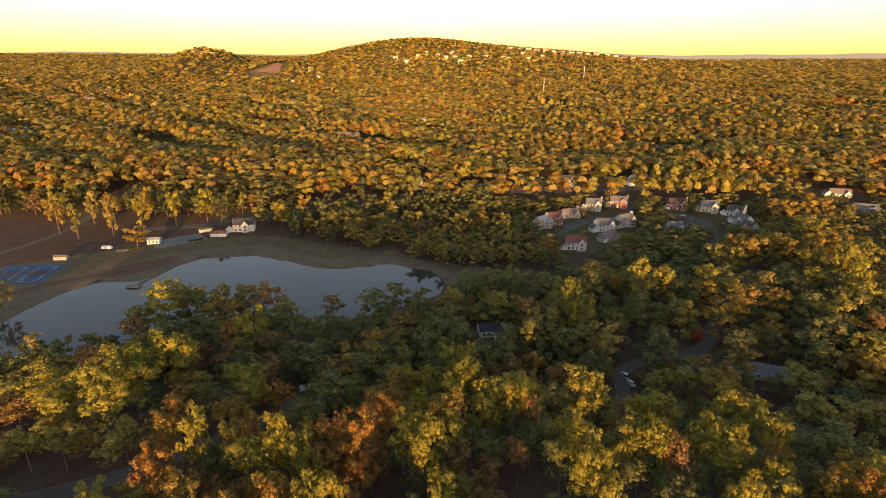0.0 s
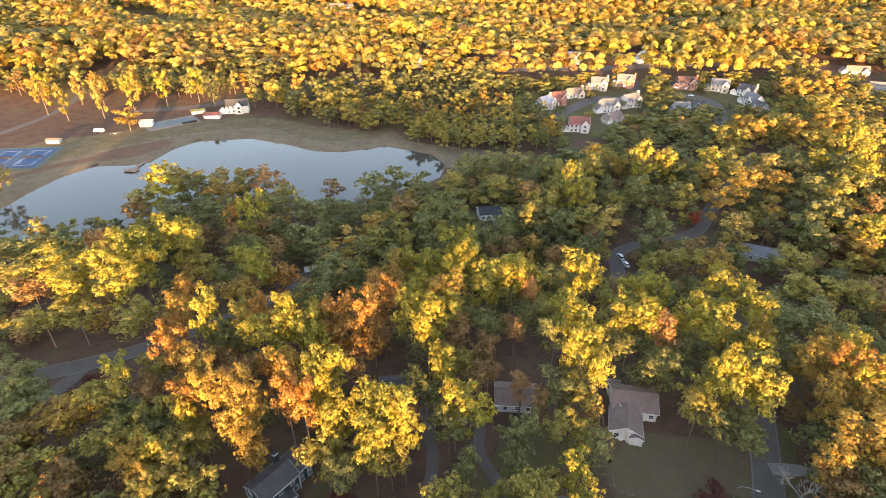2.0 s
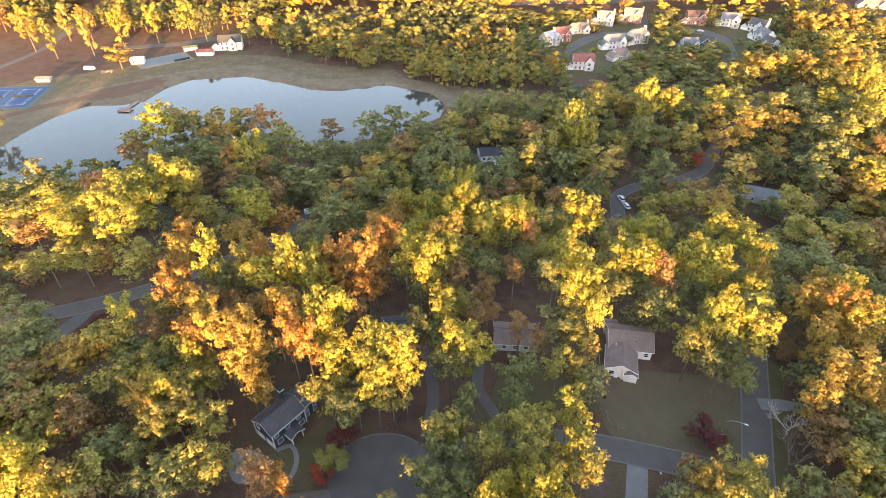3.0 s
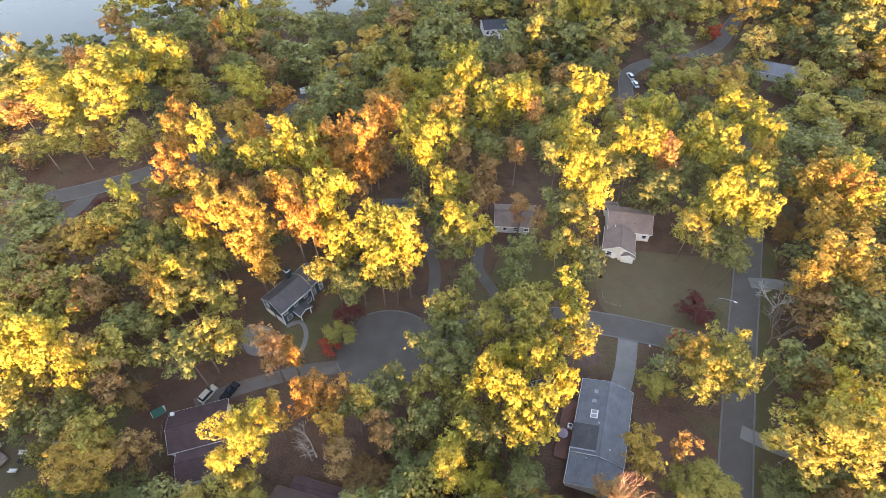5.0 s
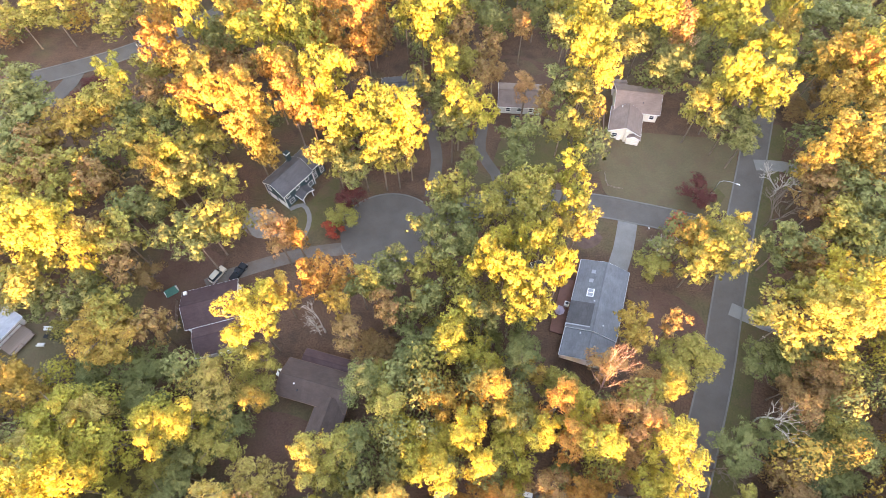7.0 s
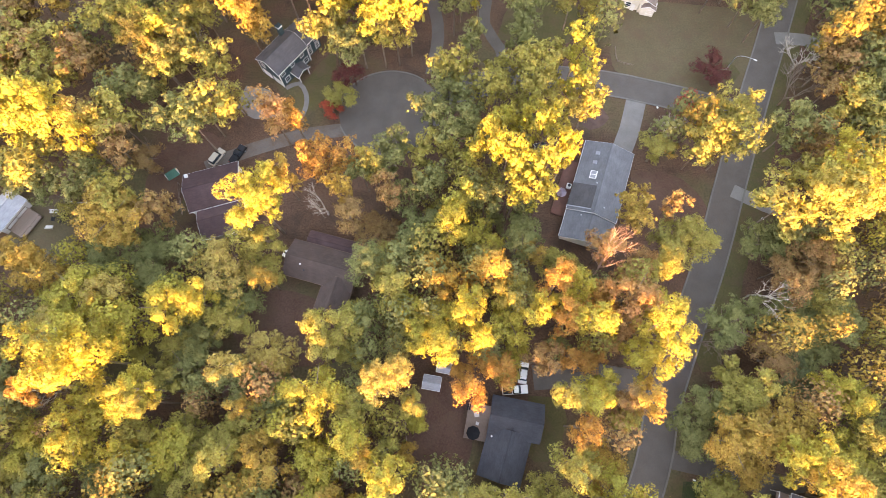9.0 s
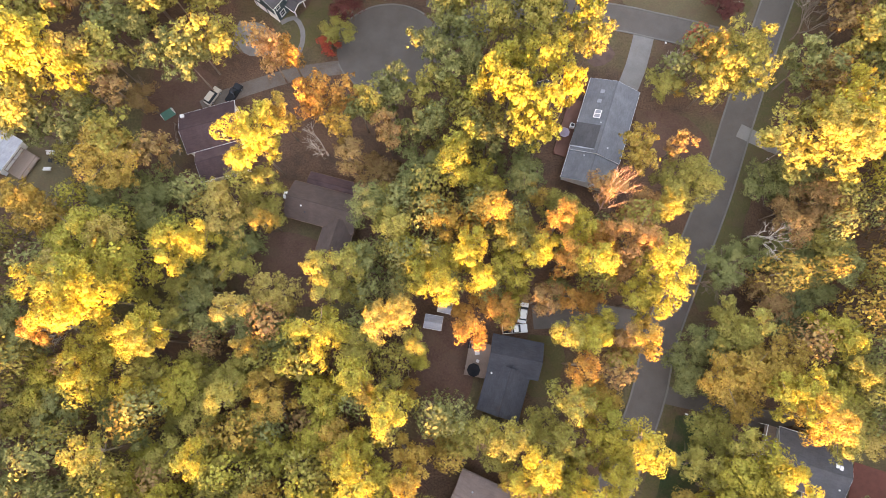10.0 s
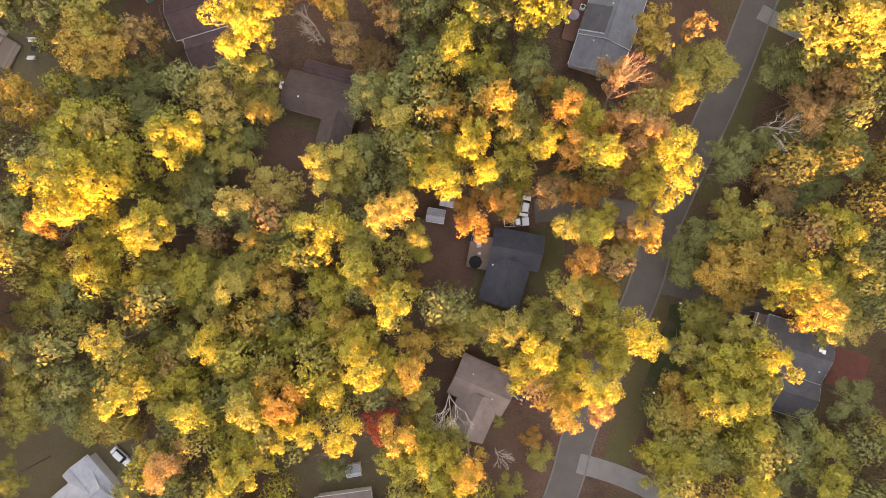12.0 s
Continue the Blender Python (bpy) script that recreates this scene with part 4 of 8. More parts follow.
estate_house(352, 447, -15, grey_siding, roofs["grey"], "long house with a grey roof by the wood", 18, 1, 0, False)
estate_house(119, 515, -20, grey_siding, roofs["pale"], "grey house beyond the wide road", 13, 2, 0, False)
estate_house(183, 520, 30, white_siding, roofs["pale"], "white house beyond the wide road", 11, 2, 0, False)
estate_house(-15, 505, 0, white_siding, roofs["pale"], "low white house glimpsed between trees", 12, 1, 0, False)


# ---- trees ----
BASE_H = 22.0


def unit(v):
    return v / np.maximum(np.linalg.norm(v, axis=-1, keepdims=True), 1e-9)


def leaf_faces(rng, centres, normals, size):
    """Small three-cornered tufts at centres, facing along normals."""
    n = len(centres)
    a = unit(np.cross(normals, rng.normal(size=(n, 3))))
    b = np.cross(normals, a)
    s = size * rng.uniform(0.65, 1.35, (n, 1))
    return np.stack([centres + a * s, centres - a * s * 0.55 + b * s * 0.8, centres - a * s * 0.55 - b * s * 0.8], 1)


def crown_faces(rng, radius, low, high, boughs, clumps, leaves, size, waist=0.55):
    """A crown of boughs about a dome; each bough is a heap of small leafy clumps with gaps between them. Three corners and the facing of each tuft."""
    out, facing, tall = [], [], high - low
    lean, lobes = rng.uniform(-0.1, 0.1, 2) * radius, rng.uniform(0, math.tau, 2)
    for k in range(boughs):
        u, a = ((k + rng.uniform(0.1, 0.9)) / boughs) ** 0.75, k * 2.4 + rng.uniform(-0.5, 0.5)
        wide = math.sqrt(max(0.04, 1 - ((u - waist) / 0.66) ** 2)) * (1 + 0.16 * math.sin(2 * a + lobes[0]) + 0.12 * math.sin(3 * a + lobes[1]))
        reach = radius * wide * rng.uniform(0.4, 0.7) * (0.25 if k % 4 == 3 else 1.0)
        r = radius * rng.uniform(0.27, 0.43)
        c = np.array([math.cos(a) * reach + lean[0] * u, math.sin(a) * reach + lean[1] * u, low + tall * (0.08 + 0.78 * u)])
        d = unit(np.array([math.cos(a) * wide, math.sin(a) * wide, 1.5 * (u - 0.15)]))
        w = unit(rng.normal(size=(clumps, 3)) + d * 0.75 + np.array([0, 0, 0.45]))
        for v in w[w[:, 2] > -0.2]:
            cc = c + v * r * rng.uniform(0.62, 1.12) * np.array([1, 1, 0.9])
            rr = rng.uniform(0.42, 0.95) * (0.75 + 0.055 * radius)
            n = max(5, int(leaves * rr * rr * 1.9))
            q = unit(rng.normal(size=(n, 3)) + v * 0.7 + np.array([0, 0, 0.35]))
            p = cc + q * rr * rng.uniform(0.55, 1.12, (n, 1)) * np.array([1, 1, 0.8])
            out.append(leaf_faces(rng, p, unit(q + rng.normal(size=(n, 3)) * 0.34), size))
            facing.append(unit(q + 0.3 * d + rng.normal(size=(n, 3)) * 0.2))
        n = int(leaves * 1.6)
        q = unit(rng.normal(size=(n, 3)) + np.array([0, 0, 0.2]))
        out.append(leaf_faces(rng, c + q * r * rng.uniform(0.2, 0.72, (n, 1)), q, size * 2.3))
        facing.append(q)
    out = np.concatenate(out)
    broad, top = np.percentile(np.hypot(out[..., 0] - lean[0] / 2, out[..., 1] - lean[1] / 2), 95), np.percentile(out[..., 2], 99)
    return np.concatenate([out * np.array([radius / broad, radius / broad, high / top]), np.concatenate(facing)[:, None]], 1)


def trunk_bmesh(rnd, height, radius, crown_low, limbs=7, thick=0.32, sides=6):
    bm = bmesh.new()
    top = height * 0.82
    tube(bm, [(0, 0, -0.8), (0, 0, 0.3), (rnd.uniform(-0.2, 0.2), rnd.uniform(-0.2, 0.2), height * 0.4), (rnd.uniform(-0.4, 0.4), rnd.uniform(-0.4, 0.4), top)], [thick * 1.5, thick, thick * 0.75, thick * 0.15], sides)
    for k in range(limbs):
        a, z = k * 2.4 + rnd.uniform(-0.4, 0.4), crown_low + (height - crown_low) * rnd.uniform(-0.05, 0.5)
        reach = radius * rnd.uniform(0.55, 0.85)
        tube(bm, [(0, 0, z), (math.cos(a) * reach * 0.45, math.sin(a) * reach * 0.45, z + reach * 0.35), (math.cos(a) * reach, math.sin(a) * reach, z + reach * rnd.uniform(0.6, 0.95))], [thick * 0.42, thick * 0.26, 0.04], 5)
    return bm


def broadleaf(seed, radius, boughs, clumps, leaves, size, low=0.3, waist=0.55):
    """One broad tree, 22 m high, to be copied at other sizes."""
    rng, rnd = np.random.default_rng(seed), random.Random(seed)
    root = new("tree")
    part("trunk", trunk_bmesh(rnd, BASE_H, radius, BASE_H * (low + 0.1), 7, 0.2 + 0.02 * radius), bark, root)
    crown = part("crown", foliage("crown", crown_faces(rng, radius, BASE_H * low, BASE_H, boughs, clumps, leaves, size, waist), LEAVES["green"]), LEAVES["green"], root)
    crown.material_slots[0].link = "OBJECT"
    crown.material_slots[0].material = LEAVES["green"]
    return root


def bare_tree(seed, height, radius, material):
    """A leafless tree: a trunk that forks again and again."""
    rnd = random.Random(seed)
    bm = bmesh.new()

    def grow(p, d, length, thick, depth):
        q = p + d * length * 0.5 + Vector((rnd.uniform(-1, 1), rnd.uniform(-1, 1), rnd.uniform(-0.5, 1))) * length * 0.07
        r = p + d * length
        tube(bm, [p, q, r], [thick, thick * 0.8, thick * 0.6], 5 if depth < 2 else 4)
        if depth >= 5:
            return
        for _ in range(3 if depth < 4 else 2):
            e = (d + Vector((rnd.uniform(-1, 1), rnd.uniform(-1, 1), rnd.uniform(-0.25, 0.6))) * 0.75).normalized()
            grow(r, e, length * rnd.uniform(0.6, 0.82), thick * 0.58, depth + 1)

    grow(Vector((0, 0, -0.4)), Vector((0, 0, 1)), height * 0.3, 0.28, 0)
    span = max(max(abs(v.co.x), abs(v.co.y)) for v in bm.verts)
    top = max(v.co.z for v in bm.verts)
    for v in bm.verts:
        k = radius / span
        v.co = Vector((v.co.x * (1 + (k - 1) * min(1, v.co.z / top * 1.5)), v.co.y * (1 + (k - 1) * min(1, v.co.z / top * 1.5)), v.co.z * height / top))
    root = new("bare_tree")
    part("bare_crown", bm, material, root)
    return root


SIZES = (3.4, 4.8, 7.0)  # crown radii of the models
MODELS = [[broadleaf(11 + k, 3.4, 9, 14, 27, 0.16, low, waist) for k, (low, waist) in enumerate(((0.36, 0.5), (0.44, 0.6), (0.34, 0.55), (0.48, 0.5)))],
          [broadleaf(31 + k, 4.8, 12, 18, 27, 0.17, low, waist) for k, (low, waist) in enumerate(((0.42, 0.55), (0.48, 0.6), (0.38, 0.5), (0.53, 0.55), (0.45, 0.65)))],
          [broadleaf(51 + k, 7.0, 17, 21, 25, 0.2, low, waist) for k, (low, waist) in enumerate(((0.41, 0.55), (0.46, 0.6), (0.38, 0.5), (0.5, 0.55), (0.44, 0.62)))]]
LOOKS = {
    "gold": "tall broadleaf tree with golden yellow autumn leaves", "amber": "broadleaf tree with amber autumn leaves", "orange": "tall broadleaf tree with orange autumn leaves",
    "peach": "broadleaf tree with thinning peach-coloured leaves", "rust": "broadleaf tree with rust-brown leaves", "red": "small maple with bright red leaves",
    "maroon": "small ornamental tree with dark maroon leaves", "green": "broadleaf tree still in dull green leaf", "olive": "broadleaf tree with olive-yellow leaves",
    "buff": "broadleaf tree with pale buff-gold leaves", "pine": "tall dark green pine",
}
NEAR = 38.0  # up to this far north every tree is told apart
PLANTED = []  # farther trees that join the woods: x, y, height, radius, colour
CROWNS = []  # x, y, radius of every planted tree
pick = random.Random(5)
turns = [0, 0, 0]
first_use = set()


def tree(x, y, height, radius, colour):
    """Plant a tree of that height, crown radius and leaf colour."""
    CROWNS.append((x, y, radius * 0.85))
    if y > NEAR and height > 15.5 or y > 152:
        PLANTED.append((x, y, height, radius, colour))
        return None
    grade = 0 if radius < 4.0 else 1 if radius < 5.8 else 2
    model = MODELS[grade][turns[grade] % len(MODELS[grade])]
    turns[grade] += 1
    m = at(x, y, pick.uniform(0, 360)) @ Matrix.Diagonal((radius / SIZES[grade], radius / SIZES[grade], height / BASE_H, 1))
    if model.name in first_use:
        ob = copy_thing(model, m)
    else:
        first_use.add(model.name)
        ob = model
        ob.matrix_basis = m
    for c in ob.children:
        if c.name.startswith("crown"):
            c.material_slots[0].material = LEAVES[colour]
    tagged(ob, LOOKS[colour], "tree", "trees of the near wood")
    return ob


tree(-59.7, -46.0, 18.3, 3.7, "green")
tree(10.9, -48.3, 8.0, 2.9, "olive")
tree(38.5, -45.4, 15.9, 3.5, "olive")
tree(-85.1, -45.0, 16.3, 4.1, "olive")
tree(-84.1, -33.2, 11.0, 5.4, "olive")
tree(-83.4, -28.3, 12.0, 5.3, "olive")
tree(-81.5, -20.4, 15.0, 5.6, "green")
tree(-76.8, -31.9, 12.0, 5.2, "green")
tree(-76.7, -24.7, 14.0, 5.6, "green")
tree(-72.7, -27.3, 13.0, 5.0, "green")
tree(-72.4, -35.1, 12.0, 5.6, "olive")
tree(-67.4, -36.0, 12.0, 4.8, "amber")
tree(-60.7, -17.3, 22.3, 3.6, "olive")
tree(-60.5, -25.1, 22.8, 4.1, "olive")
tree(-58.4, -15.0, 18.1, 4.1, "green")
tree(-57.9, -27.3, 26.9, 3.8, "gold")
tree(-57.8, -18.2, 22.6, 3.4, "gold")
tree(-56.7, -23.1, 22.2, 4.0, "gold")
tree(-55.9, -39.7, 21.9, 3.1, "olive")
tree(-55.0, -28.9, 23.7, 4.4, "olive")
tree(-54.4, -42.9, 21.4, 4.0, "olive")
tree(-52.2, -19.2, 23.1, 4.3, "olive")
tree(-52.0, -39.6, 21.4, 3.9, "peach")
tree(-51.1, -25.4, 20.9, 4.4, "gold")
tree(-50.7, -31.6, 26.9, 4.7, "gold")
tree(-47.5, -31.1, 25.0, 3.9, "gold")
tree(-46.0, -23.7, 23.4, 3.2, "gold")
tree(-45.0, -18.5, 27.3, 3.5, "gold")
tree(-43.1, -31.1, 18.6, 4.4, "green")
tree(-42.6, -19.4, 21.8, 4.2, "olive")
tree(-41.1, -24.9, 23.3, 4.2, "olive")
tree(-40.8, -40.8, 27.4, 4.6, "gold")
tree(-39.1, -33.3, 26.4, 4.1, "gold")
tree(-37.2, -29.0, 23.0, 3.8, "olive")
tree(-36.9, -40.7, 26.0, 3.6, "gold")
tree(-36.6, -36.6, 28.3, 4.1, "gold")
tree(-36.3, -19.1, 22.2, 3.7, "olive")
tree(-34.7, -32.6, 24.6, 4.5, "gold")
tree(-33.9, -25.0, 24.0, 3.7, "amber")
tree(-31.0, -18.1, 23.4, 4.0, "gold")
tree(-30.5, -33.4, 25.9, 4.2, "gold")
tree(-29.6, -29.2, 21.9, 3.7, "orange")
tree(-28.3, -25.4, 10.0, 2.5, "maroon")
tree(-27.3, -31.8, 26.8, 3.6, "gold")
tree(-26.0, -34.5, 28.3, 3.2, "gold")
tree(-25.2, -27.6, 27.2, 4.3, "gold")
tree(-24.0, -15.2, 23.1, 4.3, "gold")
tree(-23.0, -44.0, 9.0, 2.8, "green")
tree(-22.7, -27.2, 22.0, 3.8, "gold")
tree(-19.9, -27.1, 17.7, 2.7, "green")
tree(-19.0, -15.7, 22.0, 3.9, "amber")
tree(-18.5, -33.6, 26.0, 3.2, "gold")
tree(-17.6, -18.7, 26.0, 3.6, "gold")
tree(-16.8, -30.5, 17.3, 3.2, "green")
tree(-14.9, -17.1, 22.4, 3.5, "gold")
tree(-14.8, -21.8, 25.2, 3.8, "gold")
tree(-13.6, -34.4, 19.0, 2.9, "red")
tree(-11.5, -29.9, 19.0, 2.6, "red")
tree(-11.0, -22.9, 24.6, 4.2, "gold")
tree(-10.4, -35.3, 28.7, 3.8, "amber")
tree(-9.7, -40.5, 28.9, 4.3, "gold")
tree(-8.0, -22.5, 21.2, 3.3, "amber")
tree(-7.1, -18.3, 22.0, 4.6, "amber")
tree(-6.3, -34.7, 20.8, 4.0, "olive")
tree(-6.2, -28.7, 17.2, 3.1, "olive")
tree(-5.9, -37.8, 24.0, 4.0, "gold")
tree(-4.1, -40.6, 26.9, 4.7, "gold")
tree(-1.9, -17.3, 22.4, 3.8, "amber")
tree(-1.7, -37.8, 20.9, 4.1, "olive")
tree(1.0, -41.3, 24.9, 4.0, "gold")
tree(2.2, -17.9, 16.3, 2.7, "olive")
tree(2.8, -39.9, 21.3, 3.1, "amber")
tree(9.4, -36.7, 3.0, 1.3, "olive")
tree(8.2, -17.9, 16.2, 4.4, "olive")
tree(10.6, -23.8, 22.8, 2.4, "amber")
tree(13.4, -23.4, 25.6, 3.8, "gold")
tree(15.4, -18.8, 25.2, 3.4, "gold")
tree(15.9, -39.1, 8.0, 2.1, "orange")
tree(17.2, -24.6, 29.4, 4.1, "gold")
tree(17.4, -43.4, 9.0, 3.5, "olive")
tree(18.6, -29.5, 29.5, 3.6, "amber")
tree(19.7, -17.3, 22.3, 4.3, "olive")
tree(21.3, -28.7, 24.6, 4.1, "gold")
tree(22.9, -22.4, 21.5, 4.0, "gold")
tree(23.8, -25.1, 26.7, 3.7, "gold")
tree(25.4, -28.7, 28.6, 3.3, "peach")
tree(25.5, -19.1, 23.2, 2.6, "amber")
tree(29.9, -19.5, 23.1, 4.0, "gold")
tree(29.9, -22.7, 22.7, 3.5, "gold")
tree(32.7, -16.3, 21.2, 3.9, "gold")
tree(39.9, -40.6, 21.1, 4.0, "gold")
tree(41.2, -35.9, 17.2, 4.0, "olive")
tree(42.8, -29.2, 21.2, 4.7, "amber")
tree(43.3, -19.9, 18.3, 4.7, "olive")
tree(44.7, -32.7, 27.0, 4.6, "amber")
tree(44.9, -41.4, 24.0, 4.8, "gold")
tree(45.4, -38.6, 16.7, 4.6, "olive")
tree(47.2, -29.4, 24.8, 3.7, "gold")
tree(47.9, -25.7, 28.2, 4.4, "gold")
tree(48.4, -23.2, 17.0, 4.4, "olive")
tree(50.0, -39.8, 23.3, 4.5, "olive")
tree(51.3, -21.8, 29.1, 4.4, "gold")
tree(51.4, -19.3, 22.1, 3.9, "olive")
tree(52.0, -16.2, 23.0, 2.9, "olive")
tree(52.9, -28.8, 25.5, 4.1, "gold")
tree(53.0, -43.5, 21.3, 3.5, "gold")
tree(55.0, -24.8, 29.1, 4.5, "gold")
tree(55.8, -34.5, 21.0, 3.0, "gold")
tree(56.6, -20.9, 27.6, 4.5, "gold")
tree(58.1, -39.0, 18.6, 4.7, "green")
tree(58.2, -44.8, 18.4, 4.1, "olive")
tree(60.4, -22.4, 24.7, 3.4, "gold")
tree(64.1, -43.1, 16.3, 5.4, "green")
tree(65.1, -37.2, 18.4, 5.3, "green")
tree(69.6, -44.4, 21.2, 4.2, "gold")
tree(71.6, -40.2, 21.2, 4.9, "olive")
tree(74.3, -15.4, 21.6, 4.3, "buff")
tree(77.2, -30.7, 13.0, 4.4, "green")
tree(-81.3, -12.6, 18.6, 4.5, "olive")
tree(-81.1, 3.1, 16.9, 6.2, "green")
tree(-78.2, -9.6, 16.4, 5.0, "olive")
tree(-75.8, -5.8, 25.6, 4.2, "gold")
tree(-75.2, 11.8, 26.3, 3.6, "gold")
tree(-74.3, 14.3, 28.3, 4.6, "buff")
tree(-73.4, 3.4, 21.0, 2.9, "orange")
tree(-73.4, -10.6, 17.7, 4.8, "green")
tree(-72.3, 6.9, 23.6, 2.9, "orange")
tree(-65.8, -0.1, 28.4, 4.8, "gold")
tree(-65.2, -4.8, 26.4, 4.9, "gold")
tree(-63.8, 9.1, 29.1, 6.2, "gold")
tree(-63.4, -12.1, 16.5, 4.0, "green")
tree(-62.1, 14.9, 28.6, 5.2, "gold")
tree(-60.8, 10.0, 15.8, 3.3, "olive")
tree(-57.7, -8.0, 21.9, 3.3, "gold")
tree(-56.5, 2.7, 29.5, 4.4, "gold")
tree(-54.8, -5.0, 21.4, 4.8, "olive")
tree(-53.8, 1.5, 22.3, 2.7, "olive")
tree(-53.6, 5.5, 16.5, 4.5, "olive")
tree(-53.3, 3.7, 29.0, 2.5, "gold")
tree(-52.7, -13.6, 16.5, 3.8, "olive")
tree(-51.8, 11.6, 18.4, 4.0, "olive")
tree(-50.0, -6.9, 23.2, 4.6, "gold")
tree(-49.7, 7.6, 15.8, 4.4, "green")
tree(-48.4, -3.9, 18.0, 4.1, "olive")
tree(-47.4, 11.4, 16.2, 4.2, "green")
tree(-46.0, -10.9, 23.3, 4.2, "olive")
tree(-41.5, -4.9, 18.5, 4.2, "olive")
tree(-39.8, 5.7, 16.7, 4.6, "green")
tree(-39.7, 8.0, 28.1, 3.2, "buff")
tree(-39.5, -7.3, 20.9, 3.3, "olive")
tree(-37.0, 0.4, 20.8, 2.3, "amber")
tree(-35.8, -12.9, 23.9, 4.0, "olive")
tree(-34.5, -6.1, 20.9, 4.0, "amber")
tree(-33.1, 10.3, 27.6, 4.2, "buff")
tree(-31.8, 2.8, 22.6, 4.0, "green")
tree(-31.6, -4.0, 16.2, 3.2, "rust")
tree(-31.0, -10.0, 23.2, 3.6, "amber")
tree(-24.1, 14.4, 21.7, 3.2, "olive")
tree(-23.5, 2.6, 27.8, 5.3, "gold")
tree(-22.3, 11.2, 21.8, 3.5, "olive")
tree(-22.1, -7.9, 27.7, 4.1, "gold")
tree(-18.9, 10.4, 16.0, 4.0, "olive")
tree(-18.1, -6.8, 27.3, 3.7, "buff")
tree(-17.0, 1.9, 22.5, 3.8, "olive")
tree(-16.1, -4.6, 21.9, 3.6, "gold")
tree(-15.0, -7.6, 22.8, 2.4, "amber")
tree(-14.4, 7.4, 27.6, 2.9, "buff")
tree(-12.0, -7.1, 20.8, 2.9, "olive")
tree(-11.6, 4.2, 27.1, 3.1, "buff")
tree(-10.5, -10.4, 29.4, 3.9, "gold")
tree(-10.3, 9.2, 25.4, 3.2, "buff")
tree(-8.5, -7.8, 9.0, 2.4, "amber")
tree(-8.2, 5.6, 25.2, 2.9, "buff")
tree(-6.6, 1.1, 20.9, 2.7, "olive")
tree(-6.2, -1.6, 26.9, 2.9, "gold")
tree(-5.4, 12.9, 23.8, 3.2, "gold")
tree(-1.8, 10.8, 22.3, 3.4, "gold")
tree(-0.1, -13.9, 14.0, 3.3, "olive")
tree(2.4, 7.3, 24.7, 2.5, "orange")
tree(3.8, 3.9, 27.1, 3.3, "orange")
tree(5.2, -14.6, 14.0, 3.1, "olive")
tree(5.6, 12.2, 28.4, 2.6, "gold")
tree(6.8, 9.4, 24.7, 3.7, "orange")
tree(10.1, 7.6, 21.8, 3.3, "orange")
tree(10.4, -14.7, 18.3, 3.9, "olive")
tree(11.1, 6.0, 13.0, 2.5, "olive")
tree(12.5, 10.9, 26.1, 3.4, "gold")
tree(16.1, -14.7, 18.6, 4.0, "olive")
tree(16.6, 9.4, 23.5, 3.4, "rust")
tree(20.8, 2.6, 22.2, 3.0, "olive")
tree(21.5, -9.0, 23.7, 3.8, "olive")
tree(21.7, 12.2, 16.7, 3.1, "green")
tree(22.2, 9.6, 22.1, 2.6, "orange")
tree(22.7, -2.8, 22.2, 2.9, "orange")
tree(25.1, 2.2, 25.0, 3.4, "gold")
tree(26.6, 9.8, 29.0, 3.7, "orange")
tree(27.1, -9.4, 21.1, 4.3, "amber")
tree(27.7, 4.1, 22.4, 3.0, "gold")
tree(28.5, -14.4, 21.0, 4.8, "gold")
tree(31.1, -1.2, 16.0, 2.6, "olive")
tree(31.5, 1.8, 22.7, 3.0, "rust")
tree(32.1, 14.6, 21.0, 4.4, "peach")
tree(33.9, 0.2, 25.2, 2.6, "amber")
tree(34.6, 8.8, 25.8, 4.7, "gold")
tree(34.8, 2.6, 28.1, 3.5, "amber")
tree(37.2, 14.9, 25.8, 3.8, "gold")
tree(38.3, 11.3, 28.2, 3.9, "gold")
tree(40.7, 14.3, 26.6, 3.0, "gold")
tree(45.5, -3.6, 16.2, 4.7, "green")
tree(48.4, -14.9, 16.8, 4.2, "olive")
tree(49.3, -5.1, 23.4, 4.6, "amber")
tree(49.8, 1.6, 18.5, 4.3, "green")
tree(52.5, 5.9, 16.5, 4.4, "olive")
tree(53.1, -9.0, 21.1, 4.3, "amber")
tree(53.4, 2.5, 22.1, 4.3, "olive")
tree(54.7, -4.0, 21.6, 4.1, "amber")
tree(55.9, 3.8, 23.1, 3.3, "olive")
tree(57.4, -4.0, 24.7, 4.9, "amber")
tree(58.6, -8.0, 28.3, 5.1, "gold")
tree(60.9, -11.3, 27.6, 3.9, "amber")
tree(61.0, -3.1, 28.1, 5.1, "amber")
tree(62.9, 9.9, 17.2, 5.1, "rust")
tree(63.1, -7.1, 27.5, 4.4, "gold")
tree(65.8, 6.1, 16.4, 4.7, "pine")
tree(67.9, -15.2, 22.5, 3.7, "olive")
tree(69.2, 3.8, 21.5, 4.4, "gold")
tree(70.0, 11.0, 16.3, 4.8, "green")
tree(71.1, -11.4, 21.7, 5.6, "olive")
tree(71.5, 2.4, 23.0, 4.0, "gold")
tree(71.5, -6.4, 22.4, 4.0, "gold")
tree(74.4, -4.3, 21.1, 4.5, "olive")
tree(-83.9, 44.4, 16.1, 5.9, "green")
tree(-82.1, 27.7, 15.7, 5.9, "amber")
tree(-75.8, 19.6, 26.7, 4.3, "gold")
tree(-70.4, 31.1, 16.3, 4.5, "green")
tree(-69.4, 21.6, 25.8, 4.9, "gold")
tree(-68.9, 15.4, 28.8, 4.8, "gold")
